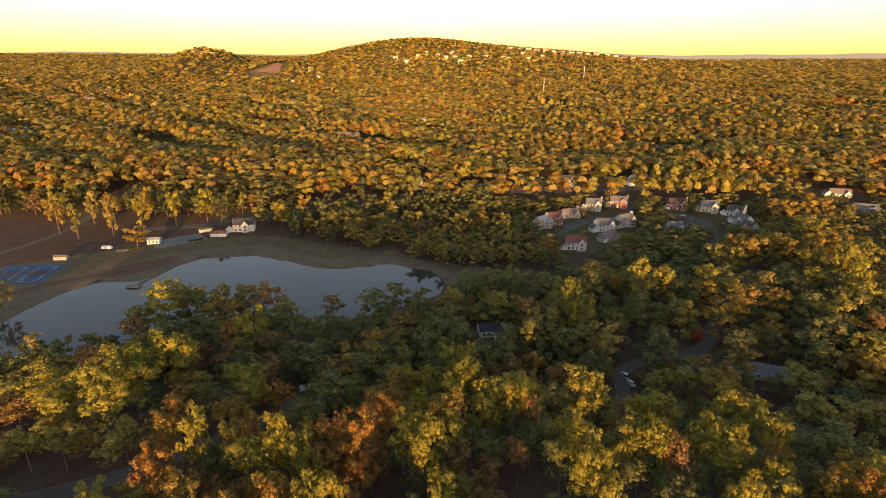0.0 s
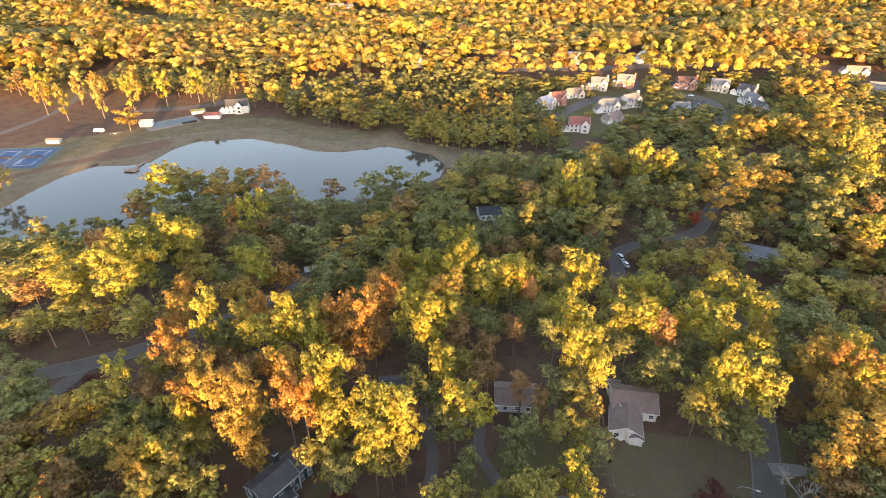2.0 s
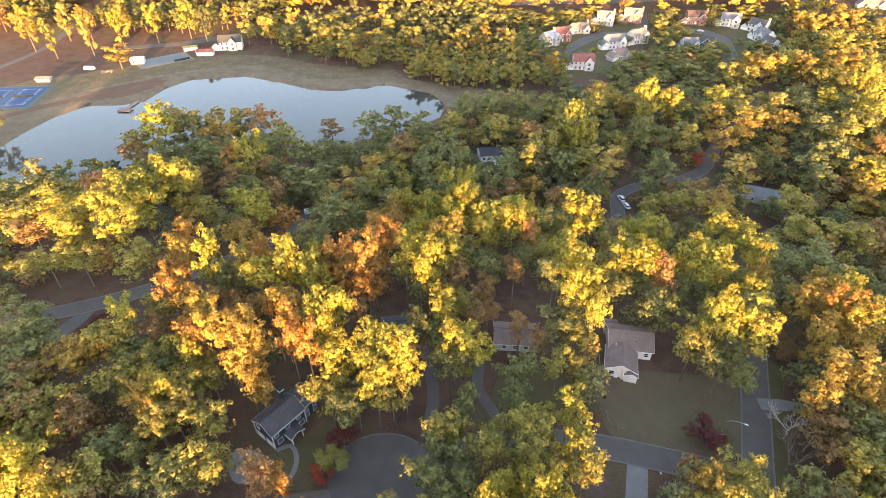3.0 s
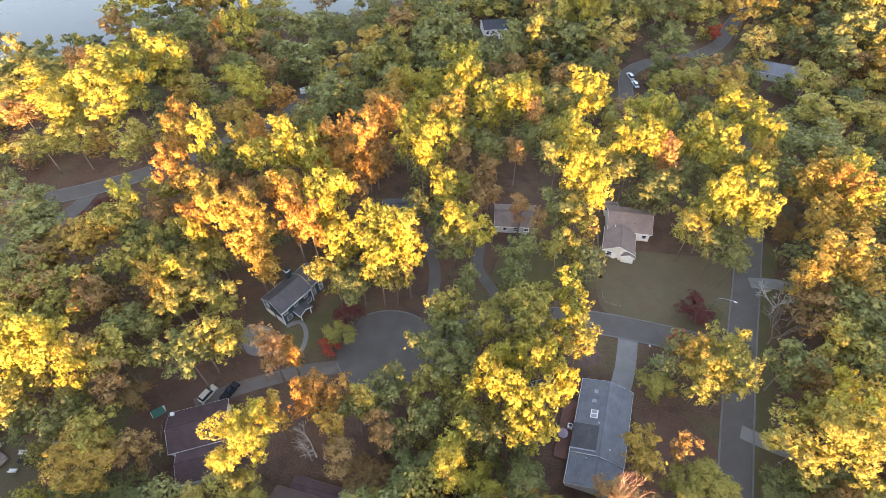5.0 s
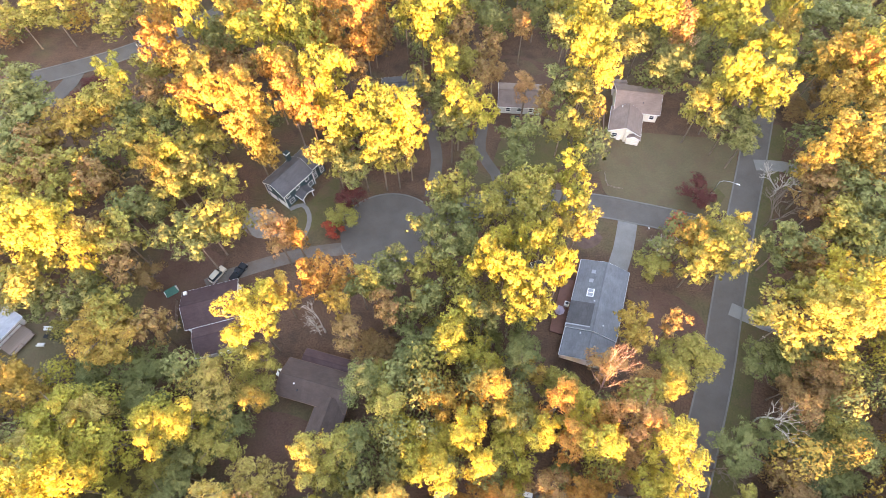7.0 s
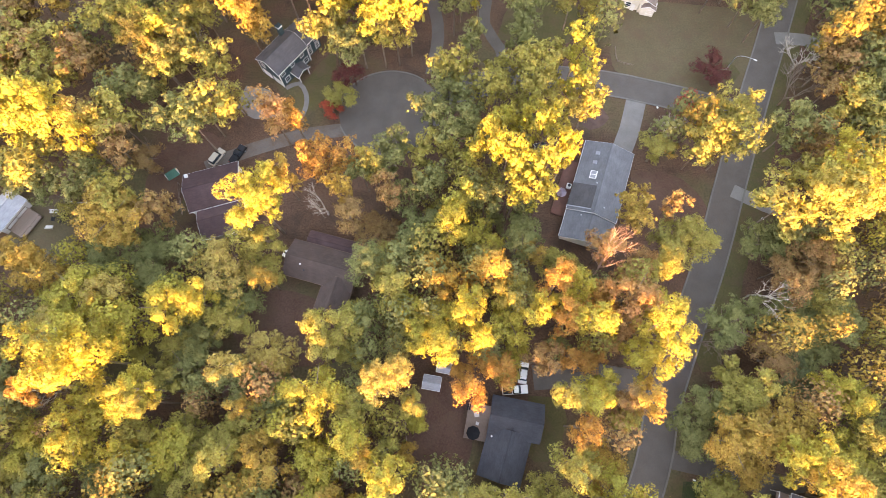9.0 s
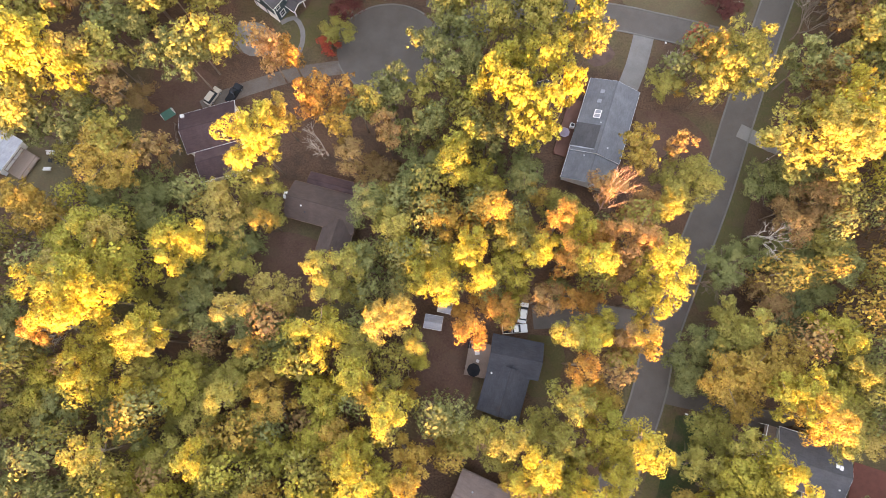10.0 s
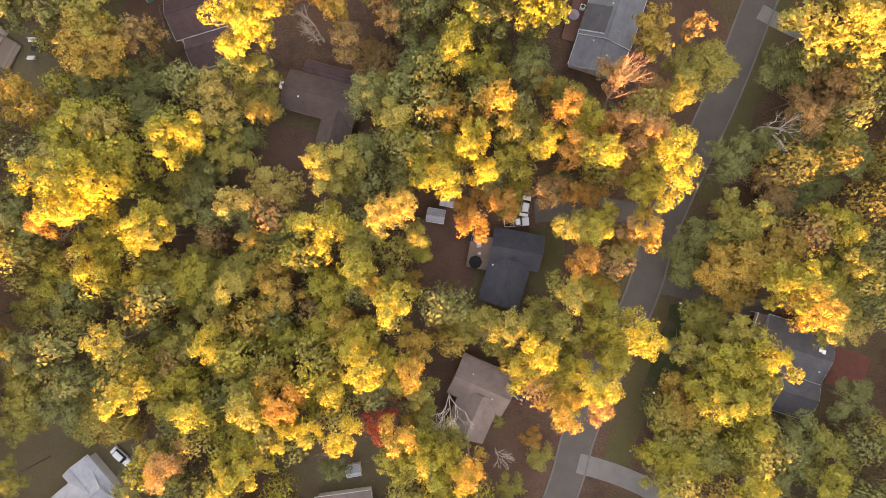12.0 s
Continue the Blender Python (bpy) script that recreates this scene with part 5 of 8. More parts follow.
tree(-65.7, 36.6, 17.3, 6.4, "amber")
tree(-65.6, 41.6, 18.2, 5.1, "olive")
tree(-64.7, 21.7, 23.8, 4.9, "buff")
tree(-61.4, 32.1, 18.5, 5.0, "green")
tree(-59.0, 25.6, 17.2, 4.4, "green")
tree(-57.7, 38.4, 16.2, 4.3, "rust")
tree(-56.5, 32.4, 16.3, 3.8, "green")
tree(-51.4, 18.5, 29.2, 4.1, "gold")
tree(-49.4, 15.8, 16.2, 4.4, "green")
tree(-46.7, 19.6, 26.4, 4.1, "gold")
tree(-44.6, 27.1, 28.8, 5.1, "buff")
tree(-43.3, 21.4, 17.1, 5.4, "green")
tree(-42.3, 17.1, 17.9, 4.3, "olive")
tree(-38.8, 27.3, 16.2, 5.0, "olive")
tree(-36.1, 32.1, 21.7, 4.5, "olive")
tree(-35.8, 37.3, 26.0, 6.1, "gold")
tree(-35.7, 24.8, 22.4, 2.5, "amber")
tree(-21.6, 43.1, 17.5, 3.3, "amber")
tree(-19.8, 37.2, 16.4, 3.7, "rust")
tree(-18.9, 15.1, 22.7, 3.7, "olive")
tree(-17.9, 18.6, 21.1, 3.9, "olive")
tree(-15.9, 15.8, 21.1, 3.3, "green")
tree(-15.4, 26.4, 18.3, 3.9, "green")
tree(-14.1, 35.6, 16.0, 4.6, "rust")
tree(-12.3, 41.6, 17.6, 3.8, "rust")
tree(-11.4, 29.0, 16.6, 4.4, "olive")
tree(-10.7, 22.4, 23.3, 3.9, "olive")
tree(-10.0, 16.2, 22.7, 3.5, "olive")
tree(-7.7, 31.6, 18.0, 3.7, "green")
tree(-6.1, 35.8, 18.3, 4.7, "green")
tree(-5.8, 17.8, 29.3, 4.5, "gold")
tree(-5.0, 44.0, 16.2, 4.7, "green")
tree(-1.9, 23.6, 25.4, 4.7, "amber")
tree(-1.0, 37.6, 18.0, 4.2, "olive")
tree(-1.0, 15.8, 28.4, 4.3, "gold")
tree(0.0, 33.1, 22.5, 3.4, "gold")
tree(1.5, 38.6, 21.3, 4.1, "gold")
tree(3.1, 16.3, 28.6, 2.8, "gold")
tree(4.6, 24.3, 25.1, 3.3, "orange")
tree(4.7, 19.8, 29.3, 3.1, "gold")
tree(6.0, 32.6, 22.1, 4.0, "gold")
tree(7.2, 40.8, 17.9, 4.5, "green")
tree(8.1, 25.7, 21.9, 3.7, "amber")
tree(8.3, 29.8, 17.1, 2.7, "olive")
tree(9.5, 37.9, 18.3, 3.4, "green")
tree(9.8, 21.8, 23.0, 3.5, "olive")
tree(11.6, 16.1, 25.6, 4.9, "gold")
tree(12.8, 40.5, 22.3, 2.9, "gold")
tree(13.0, 30.8, 16.3, 3.2, "green")
tree(14.1, 44.5, 25.1, 3.5, "gold")
tree(14.7, 34.8, 16.4, 3.8, "green")
tree(15.4, 23.2, 22.0, 3.5, "olive")
tree(15.8, 29.8, 15.9, 3.0, "amber")
tree(16.3, 17.6, 29.3, 4.0, "gold")
tree(17.5, 40.3, 23.1, 3.5, "gold")
tree(19.8, 22.3, 23.7, 3.3, "orange")
tree(21.2, 16.3, 26.6, 3.2, "orange")
tree(22.3, 20.7, 24.7, 3.0, "gold")
tree(22.3, 27.6, 21.7, 4.0, "olive")
tree(24.9, 21.9, 25.9, 3.3, "gold")
tree(26.2, 15.9, 23.6, 3.9, "gold")
tree(29.1, 20.0, 24.7, 4.3, "orange")
tree(30.3, 30.4, 21.3, 3.5, "peach")
tree(33.7, 20.0, 28.5, 4.6, "peach")
tree(37.1, 38.4, 16.7, 4.9, "amber")
tree(37.3, 26.3, 22.9, 4.3, "peach")
tree(39.7, 20.1, 27.5, 3.8, "gold")
tree(41.3, 27.0, 23.1, 4.4, "olive")
tree(44.2, 39.0, 17.4, 2.6, "rust")
tree(44.8, 32.2, 22.3, 4.7, "olive")
tree(49.4, 33.3, 22.4, 4.4, "olive")
tree(53.0, 15.8, 16.0, 4.5, "green")
tree(60.9, 18.3, 12.0, 3.6, "green")
tree(63.8, 32.4, 16.2, 4.8, "green")
tree(64.9, 38.1, 19.0, 6.7, "olive")
tree(65.3, 22.6, 15.8, 3.6, "rust")
tree(65.3, 26.9, 16.5, 4.1, "rust")
tree(67.7, 16.1, 18.5, 5.2, "green")
tree(68.3, 21.6, 17.9, 4.3, "green")
tree(69.0, 32.9, 18.0, 5.2, "green")
tree(71.0, 27.6, 17.9, 6.3, "rust")
tree(71.8, 37.7, 20.0, 7.1, "olive")
tree(72.8, 19.3, 23.4, 4.1, "olive")
tree(75.0, 16.5, 16.4, 5.4, "green")
tree(75.2, 32.8, 17.6, 5.4, "green")
tree(76.0, 28.0, 17.1, 4.3, "rust")
tree(76.6, 42.9, 26.7, 5.9, "gold")
tree(-96.4, 72.0, 18.5, 4.8, "olive")
tree(-93.4, 74.2, 18.3, 6.1, "rust")
tree(-87.1, 68.7, 16.9, 6.4, "olive")
tree(-86.6, 54.4, 27.3, 5.4, "gold")
tree(-84.8, 58.2, 29.2, 6.4, "gold")
tree(-84.5, 48.8, 18.0, 6.5, "olive")
tree(-79.3, 73.6, 17.0, 5.8, "rust")
tree(-77.9, 56.9, 28.0, 5.7, "gold")
tree(-75.2, 57.0, 21.4, 3.5, "buff")
tree(-74.6, 45.3, 15.7, 5.2, "green")
tree(-72.6, 51.4, 23.6, 2.9, "gold")
tree(-69.6, 65.1, 16.9, 5.4, "green")
tree(-69.0, 58.2, 18.5, 6.2, "olive")
tree(-67.6, 51.8, 17.5, 5.1, "rust")
tree(-64.8, 51.8, 12.0, 3.7, "rust")
tree(-64.5, 65.2, 16.6, 3.5, "green")
tree(-64.1, 74.6, 21.0, 3.6, "amber")
tree(-60.6, 71.0, 18.3, 4.8, "olive")
tree(-58.9, 59.6, 16.9, 4.6, "green")
tree(-58.8, 74.1, 18.2, 5.9, "buff")
tree(-52.4, 56.7, 18.0, 4.7, "green")
tree(-51.5, 60.9, 18.3, 7.1, "olive")
tree(-51.3, 72.1, 18.2, 6.2, "olive")
tree(-35.9, 58.2, 19.0, 4.7, "peach")
tree(-33.2, 45.1, 18.3, 4.0, "amber")
tree(-32.5, 59.2, 17.0, 3.6, "orange")
tree(-27.7, 48.8, 16.9, 4.5, "orange")
tree(-26.7, 66.9, 8.0, 3.1, "red")
tree(-24.3, 69.5, 9.0, 3.9, "olive")
tree(-22.3, 48.6, 17.3, 4.8, "orange")
tree(-22.6, 73.3, 9.0, 3.4, "maroon")
tree(-21.8, 74.3, 18.2, 3.7, "green")
tree(-17.7, 47.0, 16.2, 3.4, "green")
tree(-15.4, 48.0, 18.4, 3.3, "olive")
tree(-11.6, 50.1, 16.2, 4.4, "green")
tree(-10.5, 53.5, 18.0, 2.5, "green")
tree(-4.7, 51.8, 15.7, 4.9, "olive")
tree(-3.6, 60.3, 17.4, 4.6, "green")
tree(0.0, 65.2, 16.2, 5.1, "green")
tree(1.2, 55.7, 18.4, 4.9, "green")
tree(1.5, 69.1, 18.4, 5.2, "olive")
tree(5.0, 58.3, 16.3, 4.3, "green")
tree(5.6, 48.7, 21.5, 2.8, "gold")
tree(6.0, 53.1, 18.4, 3.8, "green")
tree(8.7, 49.6, 26.8, 3.5, "gold")
tree(9.8, 62.7, 21.0, 3.4, "olive")
tree(11.1, 46.1, 28.2, 4.0, "gold")
tree(11.3, 69.6, 16.1, 4.1, "olive")
tree(12.7, 56.0, 21.4, 4.6, "gold")
tree(16.5, 62.0, 22.4, 4.5, "olive")
tree(18.1, 67.7, 22.3, 5.1, "olive")
tree(18.5, 51.8, 27.9, 3.8, "gold")
tree(18.9, 45.3, 28.5, 4.2, "gold")
tree(22.1, 46.5, 29.0, 2.3, "gold")
tree(22.7, 59.8, 18.3, 4.6, "olive")
tree(22.7, 72.3, 17.2, 4.2, "olive")
tree(26.3, 64.6, 21.7, 4.4, "gold")
tree(26.9, 72.1, 22.8, 4.3, "gold")
tree(27.9, 59.4, 22.1, 3.9, "olive")
tree(44.7, 54.2, 12.0, 3.6, "olive")
tree(48.6, 55.8, 12.0, 2.8, "amber")
tree(52.3, 52.2, 17.0, 5.1, "olive")
tree(52.5, 58.8, 17.2, 3.5, "amber")
tree(53.2, 65.0, 9.0, 3.5, "red")
tree(56.1, 56.7, 16.4, 6.4, "olive")
tree(57.8, 51.9, 20.9, 4.4, "olive")
tree(59.5, 59.9, 18.4, 4.8, "olive")
tree(71.3, 56.4, 17.6, 5.8, "green")
tree(71.6, 46.0, 16.4, 5.6, "olive")
tree(74.9, 51.7, 16.8, 5.3, "rust")
tree(76.9, 50.0, 21.5, 3.0, "gold")
tree(80.8, 65.4, 16.3, 3.8, "rust")
tree(83.1, 73.1, 16.0, 6.1, "rust")
tree(84.2, 60.4, 18.0, 6.7, "olive")
tree(88.9, 56.3, 17.8, 6.2, "green")
tree(91.1, 68.0, 17.0, 7.6, "green")
tree(-107.1, 103.2, 17.2, 9.0, "green")
tree(-102.9, 91.9, 16.8, 8.5, "green")
tree(-101.6, 82.4, 18.2, 6.7, "green")
tree(-96.4, 82.4, 17.6, 5.7, "rust")
tree(-93.5, 90.6, 15.9, 8.3, "amber")
tree(-89.2, 76.3, 17.9, 7.7, "olive")
tree(-86.5, 90.7, 18.6, 6.8, "amber")
tree(-80.7, 93.8, 22.0, 5.5, "olive")
tree(-79.8, 99.2, 23.6, 4.9, "gold")
tree(-75.8, 91.6, 15.9, 6.1, "green")
tree(-73.9, 82.4, 18.0, 5.8, "olive")
tree(-72.1, 98.8, 17.8, 4.8, "rust")
tree(-69.7, 91.6, 17.6, 5.1, "olive")
tree(-66.5, 87.9, 16.2, 3.9, "green")
tree(-66.3, 77.4, 21.0, 4.2, "amber")
tree(-63.2, 104.4, 23.1, 5.5, "amber")
tree(-62.7, 78.7, 21.4, 4.9, "gold")
tree(-61.3, 93.7, 22.4, 4.4, "orange")
tree(-60.0, 89.9, 21.3, 4.0, "gold")
tree(-57.7, 81.4, 18.4, 6.0, "olive")
tree(-55.5, 86.9, 16.0, 5.1, "olive")
tree(-54.5, 92.2, 28.2, 5.3, "amber")
tree(-46.0, 91.0, 27.3, 5.4, "amber")
tree(-45.2, 86.3, 25.1, 5.3, "amber")
tree(-45.0, 83.0, 22.3, 4.8, "amber")
tree(-42.6, 100.7, 22.7, 3.2, "orange")
tree(-42.1, 81.9, 16.9, 4.6, "amber")
tree(-38.7, 100.8, 25.2, 5.1, "amber")
tree(-36.4, 91.6, 27.3, 4.8, "orange")
tree(-31.5, 88.2, 27.2, 4.7, "orange")
tree(-30.1, 94.6, 28.1, 4.5, "gold")
tree(-26.3, 97.1, 29.0, 5.1, "gold")
tree(-25.8, 79.6, 18.1, 5.5, "olive")
tree(-24.4, 86.4, 23.6, 5.4, "gold")
tree(-19.4, 78.7, 16.8, 5.0, "green")
tree(-16.5, 86.5, 27.2, 5.0, "gold")
tree(-14.8, 79.0, 25.6, 5.0, "gold")
tree(-11.6, 79.5, 18.1, 4.5, "olive")
tree(-9.7, 84.6, 29.1, 5.4, "gold")
tree(-8.6, 82.1, 22.2, 4.2, "gold")
tree(-6.8, 101.6, 18.3, 3.7, "green")
tree(-2.1, 98.7, 16.9, 4.2, "green")
tree(1.4, 87.8, 18.1, 5.2, "green")
tree(3.0, 91.6, 22.4, 5.2, "gold")
tree(4.7, 76.9, 17.5, 3.7, "green")
tree(6.9, 89.2, 22.8, 4.9, "gold")
tree(9.4, 104.0, 17.2, 4.3, "rust")
tree(16.4, 78.8, 16.6, 4.2, "green")
tree(17.4, 87.0, 17.2, 5.2, "green")
tree(20.3, 103.3, 14.0, 3.6, "peach")
tree(23.9, 96.3, 17.3, 3.1, "rust")
tree(27.9, 89.2, 16.1, 5.1, "olive")
tree(29.6, 100.2, 17.5, 6.2, "green")
tree(33.3, 97.3, 18.5, 4.8, "olive")
tree(35.2, 104.7, 29.2, 5.6, "gold")
tree(37.8, 100.1, 26.4, 4.5, "gold")
tree(60.8, 75.7, 7.0, 4.3, "maroon")
tree(61.7, 93.9, 17.9, 5.0, "olive")
tree(64.6, 100.2, 17.3, 6.1, "olive")
tree(66.8, 96.6, 29.4, 4.4, "gold")
tree(68.1, 89.8, 15.9, 6.5, "green")
tree(68.9, 104.6, 17.0, 4.8, "olive")
tree(71.0, 85.5, 16.1, 5.0, "green")
tree(71.2, 95.7, 27.1, 7.0, "gold")
tree(74.7, 92.7, 26.3, 5.1, "gold")
tree(81.5, 75.8, 22.6, 3.7, "amber")
tree(89.7, 92.3, 21.7, 3.4, "amber")
tree(90.7, 79.8, 23.9, 7.4, "amber")
tree(93.3, 103.0, 8.0, 4.9, "rust")
tree(95.4, 76.9, 17.7, 5.9, "amber")
tree(98.3, 94.2, 21.3, 7.7, "amber")
tree(99.7, 100.2, 25.8, 5.0, "orange")
tree(102.8, 97.9, 24.8, 5.1, "gold")
tree(-119.1, 129.9, 15.8, 8.6, "olive")
tree(-109.5, 131.1, 17.1, 8.1, "olive")
tree(-95.8, 109.0, 9.0, 6.3, "maroon")
tree(-89.1, 128.2, 18.1, 7.9, "olive")
tree(-77.2, 134.3, 23.7, 5.7, "orange")
tree(-75.3, 125.1, 23.2, 4.5, "amber")
tree(-74.4, 107.1, 17.0, 5.8, "olive")
tree(-73.9, 117.5, 21.4, 4.1, "orange")
tree(-71.4, 109.5, 23.6, 5.1, "orange")
tree(-64.4, 118.2, 29.2, 5.4, "gold")
tree(-60.8, 119.6, 16.8, 5.9, "green")
tree(-59.1, 110.3, 16.3, 3.9, "rust")
tree(-57.3, 123.5, 22.4, 4.3, "olive")
tree(-52.9, 105.9, 17.9, 5.5, "rust")
tree(-52.3, 125.5, 22.8, 4.9, "orange")
tree(-46.6, 113.2, 26.2, 6.6, "gold")
tree(-42.8, 119.9, 29.0, 4.7, "gold")
tree(-39.7, 115.3, 26.6, 5.4, "gold")
tree(-35.6, 120.7, 25.3, 5.3, "gold")
tree(-34.7, 111.3, 26.6, 5.0, "gold")
tree(-30.3, 121.4, 27.0, 6.1, "orange")
tree(-28.7, 113.4, 22.4, 5.9, "orange")
tree(-25.8, 110.1, 17.4, 6.2, "rust")
tree(-21.6, 112.6, 20.9, 5.3, "orange")
tree(-21.0, 117.0, 29.3, 5.3, "orange")
tree(-19.7, 122.2, 15.8, 5.0, "rust")
tree(-17.4, 131.8, 26.4, 6.4, "orange")
tree(-10.7, 123.0, 26.4, 5.5, "gold")
tree(-6.2, 116.6, 24.9, 3.9, "gold")
tree(-3.9, 118.6, 27.5, 5.0, "gold")
tree(0.1, 106.0, 22.4, 5.3, "gold")
tree(1.7, 129.2, 22.2, 5.7, "gold")
tree(3.5, 121.3, 16.9, 5.6, "rust")
tree(6.0, 110.9, 16.1, 3.9, "olive")
tree(11.9, 130.0, 16.6, 6.5, "green")
tree(12.0, 107.0, 16.4, 3.6, "rust")
tree(12.1, 117.4, 16.0, 5.2, "rust")
tree(20.7, 123.6, 17.7, 4.0, "rust")
tree(25.5, 134.1, 15.7, 5.1, "green")
tree(30.7, 116.6, 22.5, 5.4, "green")
tree(33.9, 122.9, 25.9, 5.6, "gold")
tree(35.3, 114.2, 29.4, 5.9, "gold")
tree(51.5, 126.3, 23.0, 6.5, "gold")
tree(57.5, 105.8, 18.5, 6.0, "green")
tree(51.6, 118.0, 16.0, 7.0, "green")
tree(57.8, 121.8, 24.9, 6.4, "gold")
tree(60.6, 111.0, 15.7, 6.3, "green")
tree(60.8, 118.2, 23.0, 4.1, "peach")
tree(64.8, 115.9, 17.1, 4.9, "green")
tree(65.9, 121.8, 21.3, 3.8, "gold")
tree(70.0, 119.3, 27.3, 6.5, "gold")
tree(75.7, 118.2, 27.0, 5.2, "gold")
tree(82.1, 120.0, 16.9, 6.2, "olive")
tree(82.9, 110.5, 21.5, 4.7, "gold")
tree(82.4, 106.3, 18.4, 4.3, "green")
tree(87.2, 118.1, 21.0, 4.4, "amber")
tree(90.5, 127.4, 25.3, 5.4, "gold")
tree(94.2, 112.5, 16.7, 6.9, "green")
tree(94.8, 106.7, 22.6, 5.7, "amber")
tree(99.6, 107.4, 10.0, 5.3, "rust")
tree(101.9, 112.2, 22.2, 6.3, "amber")
tree(104.3, 133.4, 16.5, 9.2, "green")
tree(106.3, 108.7, 23.7, 5.3, "gold")
tree(115.3, 133.1, 17.0, 9.5, "green")
tree(-143.0, 153.2, 17.8, 9.5, "olive")
tree(-134.1, 147.5, 15.9, 8.3, "rust")
tree(-132.8, 159.5, 21.1, 9.5, "gold")
tree(-119.8, 148.0, 21.3, 8.0, "gold")
tree(-114.6, 139.0, 22.4, 6.4, "gold")
tree(-106.6, 150.4, 29.9, 8.1, "gold")
tree(-104.6, 160.8, 29.5, 8.0, "gold")
tree(-98.8, 140.6, 26.1, 7.7, "gold")
tree(-97.5, 151.0, 26.4, 6.6, "gold")
tree(-88.6, 161.0, 15.9, 7.4, "amber")
tree(-84.6, 164.6, 17.6, 6.9, "olive")
tree(-71.3, 156.1, 16.3, 6.4, "green")
tree(-66.7, 151.4, 16.6, 6.1, "rust")
tree(-62.9, 140.1, 18.6, 6.5, "amber")
tree(-62.7, 153.3, 20.6, 6.1, "gold")
tree(-55.1, 157.1, 16.9, 6.3, "orange")
tree(-40.2, 141.6, 18.5, 6.3, "green")
tree(-38.6, 161.8, 17.0, 9.5, "green")
tree(-19.1, 147.5, 21.0, 7.0, "orange")
tree(-16.6, 162.4, 21.3, 6.2, "amber")
tree(-8.8, 163.9, 21.9, 6.3, "gold")
tree(-7.7, 138.9, 23.4, 6.0, "gold")
tree(-2.8, 164.0, 20.7, 6.3, "gold")
tree(1.0, 136.7, 25.4, 6.5, "amber")
tree(2.9, 146.5, 26.1, 6.5, "gold")
tree(8.7, 156.3, 28.5, 6.0, "gold")
tree(13.5, 141.6, 23.2, 4.4, "gold")
tree(15.5, 144.9, 25.8, 5.5, "gold")
tree(22.3, 149.7, 25.7, 8.1, "gold")
tree(26.6, 144.6, 26.3, 5.5, "gold")
tree(27.0, 141.3, 23.9, 4.1, "peach")
tree(39.3, 162.1, 15.9, 7.4, "green")
tree(45.2, 149.2, 27.2, 7.6, "gold")
tree(62.7, 144.3, 22.8, 6.6, "gold")
tree(64.8, 139.9, 24.9, 5.7, "gold")
tree(88.3, 138.5, 26.6, 7.8, "gold")
tree(125.9, 157.6, 16.3, 9.5, "olive")
tree(138.6, 152.9, 17.0, 8.2, "olive")
tree(150.5, 155.2, 15.3, 8.5, "rust")
tree(-161.3, 179.4, 17.1, 9.5, "green")
tree(-159.8, 191.7, 20.8, 5.6, "buff")
tree(-148.8, 186.4, 16.8, 9.5, "green")
tree(-127.2, 175.8, 22.7, 6.6, "peach")
tree(-94.2, 168.1, 30.9, 8.9, "gold")
tree(-93.9, 180.1, 21.1, 5.4, "buff")
tree(-84.9, 193.1, 17.7, 8.8, "rust")
tree(-68.8, 165.4, 21.0, 7.7, "gold")
tree(-63.7, 181.9, 17.7, 7.1, "rust")
tree(-53.2, 195.4, 17.7, 9.4, "green")
tree(-37.2, 191.9, 15.6, 9.5, "amber")
tree(-5.0, 190.1, 17.0, 6.0, "green")
tree(6.3, 172.2, 28.3, 7.0, "gold")
tree(18.7, 181.5, 15.4, 5.6, "rust")
tree(25.3, 183.1, 19.2, 5.5, "rust")
tree(43.4, 179.0, 17.6, 5.9, "rust")
tree(79.0, 175.6, 17.2, 6.1, "olive")
tree(91.8, 178.3, 17.3, 8.1, "olive")
tree(100.4, 183.8, 18.3, 7.6, "rust")
tree(102.8, 173.7, 17.7, 8.1, "amber")
tree(130.2, 185.7, 8.0, 6.7, "green")
tree(132.2, 177.4, 17.7, 7.7, "olive")
tree(151.2, 193.1, 20.2, 7.6, "green")
tree(166.0, 186.1, 16.8, 7.6, "amber")
tree(-137.1, 220.8, 16.7, 6.6, "rust")
tree(-118.1, 213.6, 17.5, 9.5, "green")
tree(-101.7, 215.9, 18.1, 9.5, "green")
tree(-91.9, 208.1, 17.9, 7.9, "green")
tree(-88.4, 206.3, 21.8, 4.6, "orange")
tree(-80.0, 200.5, 27.9, 5.6, "gold")
tree(-77.4, 208.7, 27.8, 5.0, "gold")
tree(-76.8, 224.1, 17.5, 8.2, "green")
tree(-74.2, 203.9, 17.3, 7.6, "rust")
tree(-59.8, 220.7, 16.8, 9.4, "green")
tree(-29.5, 205.4, 18.1, 7.6, "amber")
tree(-18.7, 222.9, 17.1, 7.6, "rust")
tree(-8.1, 205.1, 17.6, 7.6, "green")
tree(-1.0, 217.4, 18.2, 7.6, "green")
tree(4.3, 208.3, 17.3, 7.6, "green")
tree(27.9, 208.7, 18.7, 7.6, "green")
tree(40.6, 214.3, 18.2, 7.6, "green")
tree(51.0, 203.8, 18.8, 7.6, "green")
tree(59.7, 210.8, 16.9, 7.6, "olive")
tree(61.7, 224.7, 24.7, 5.8, "gold")
tree(69.2, 206.9, 21.2, 7.6, "buff")
tree(90.0, 204.1, 19.4, 7.6, "green")
tree(121.9, 199.1, 20.5, 7.6, "buff")
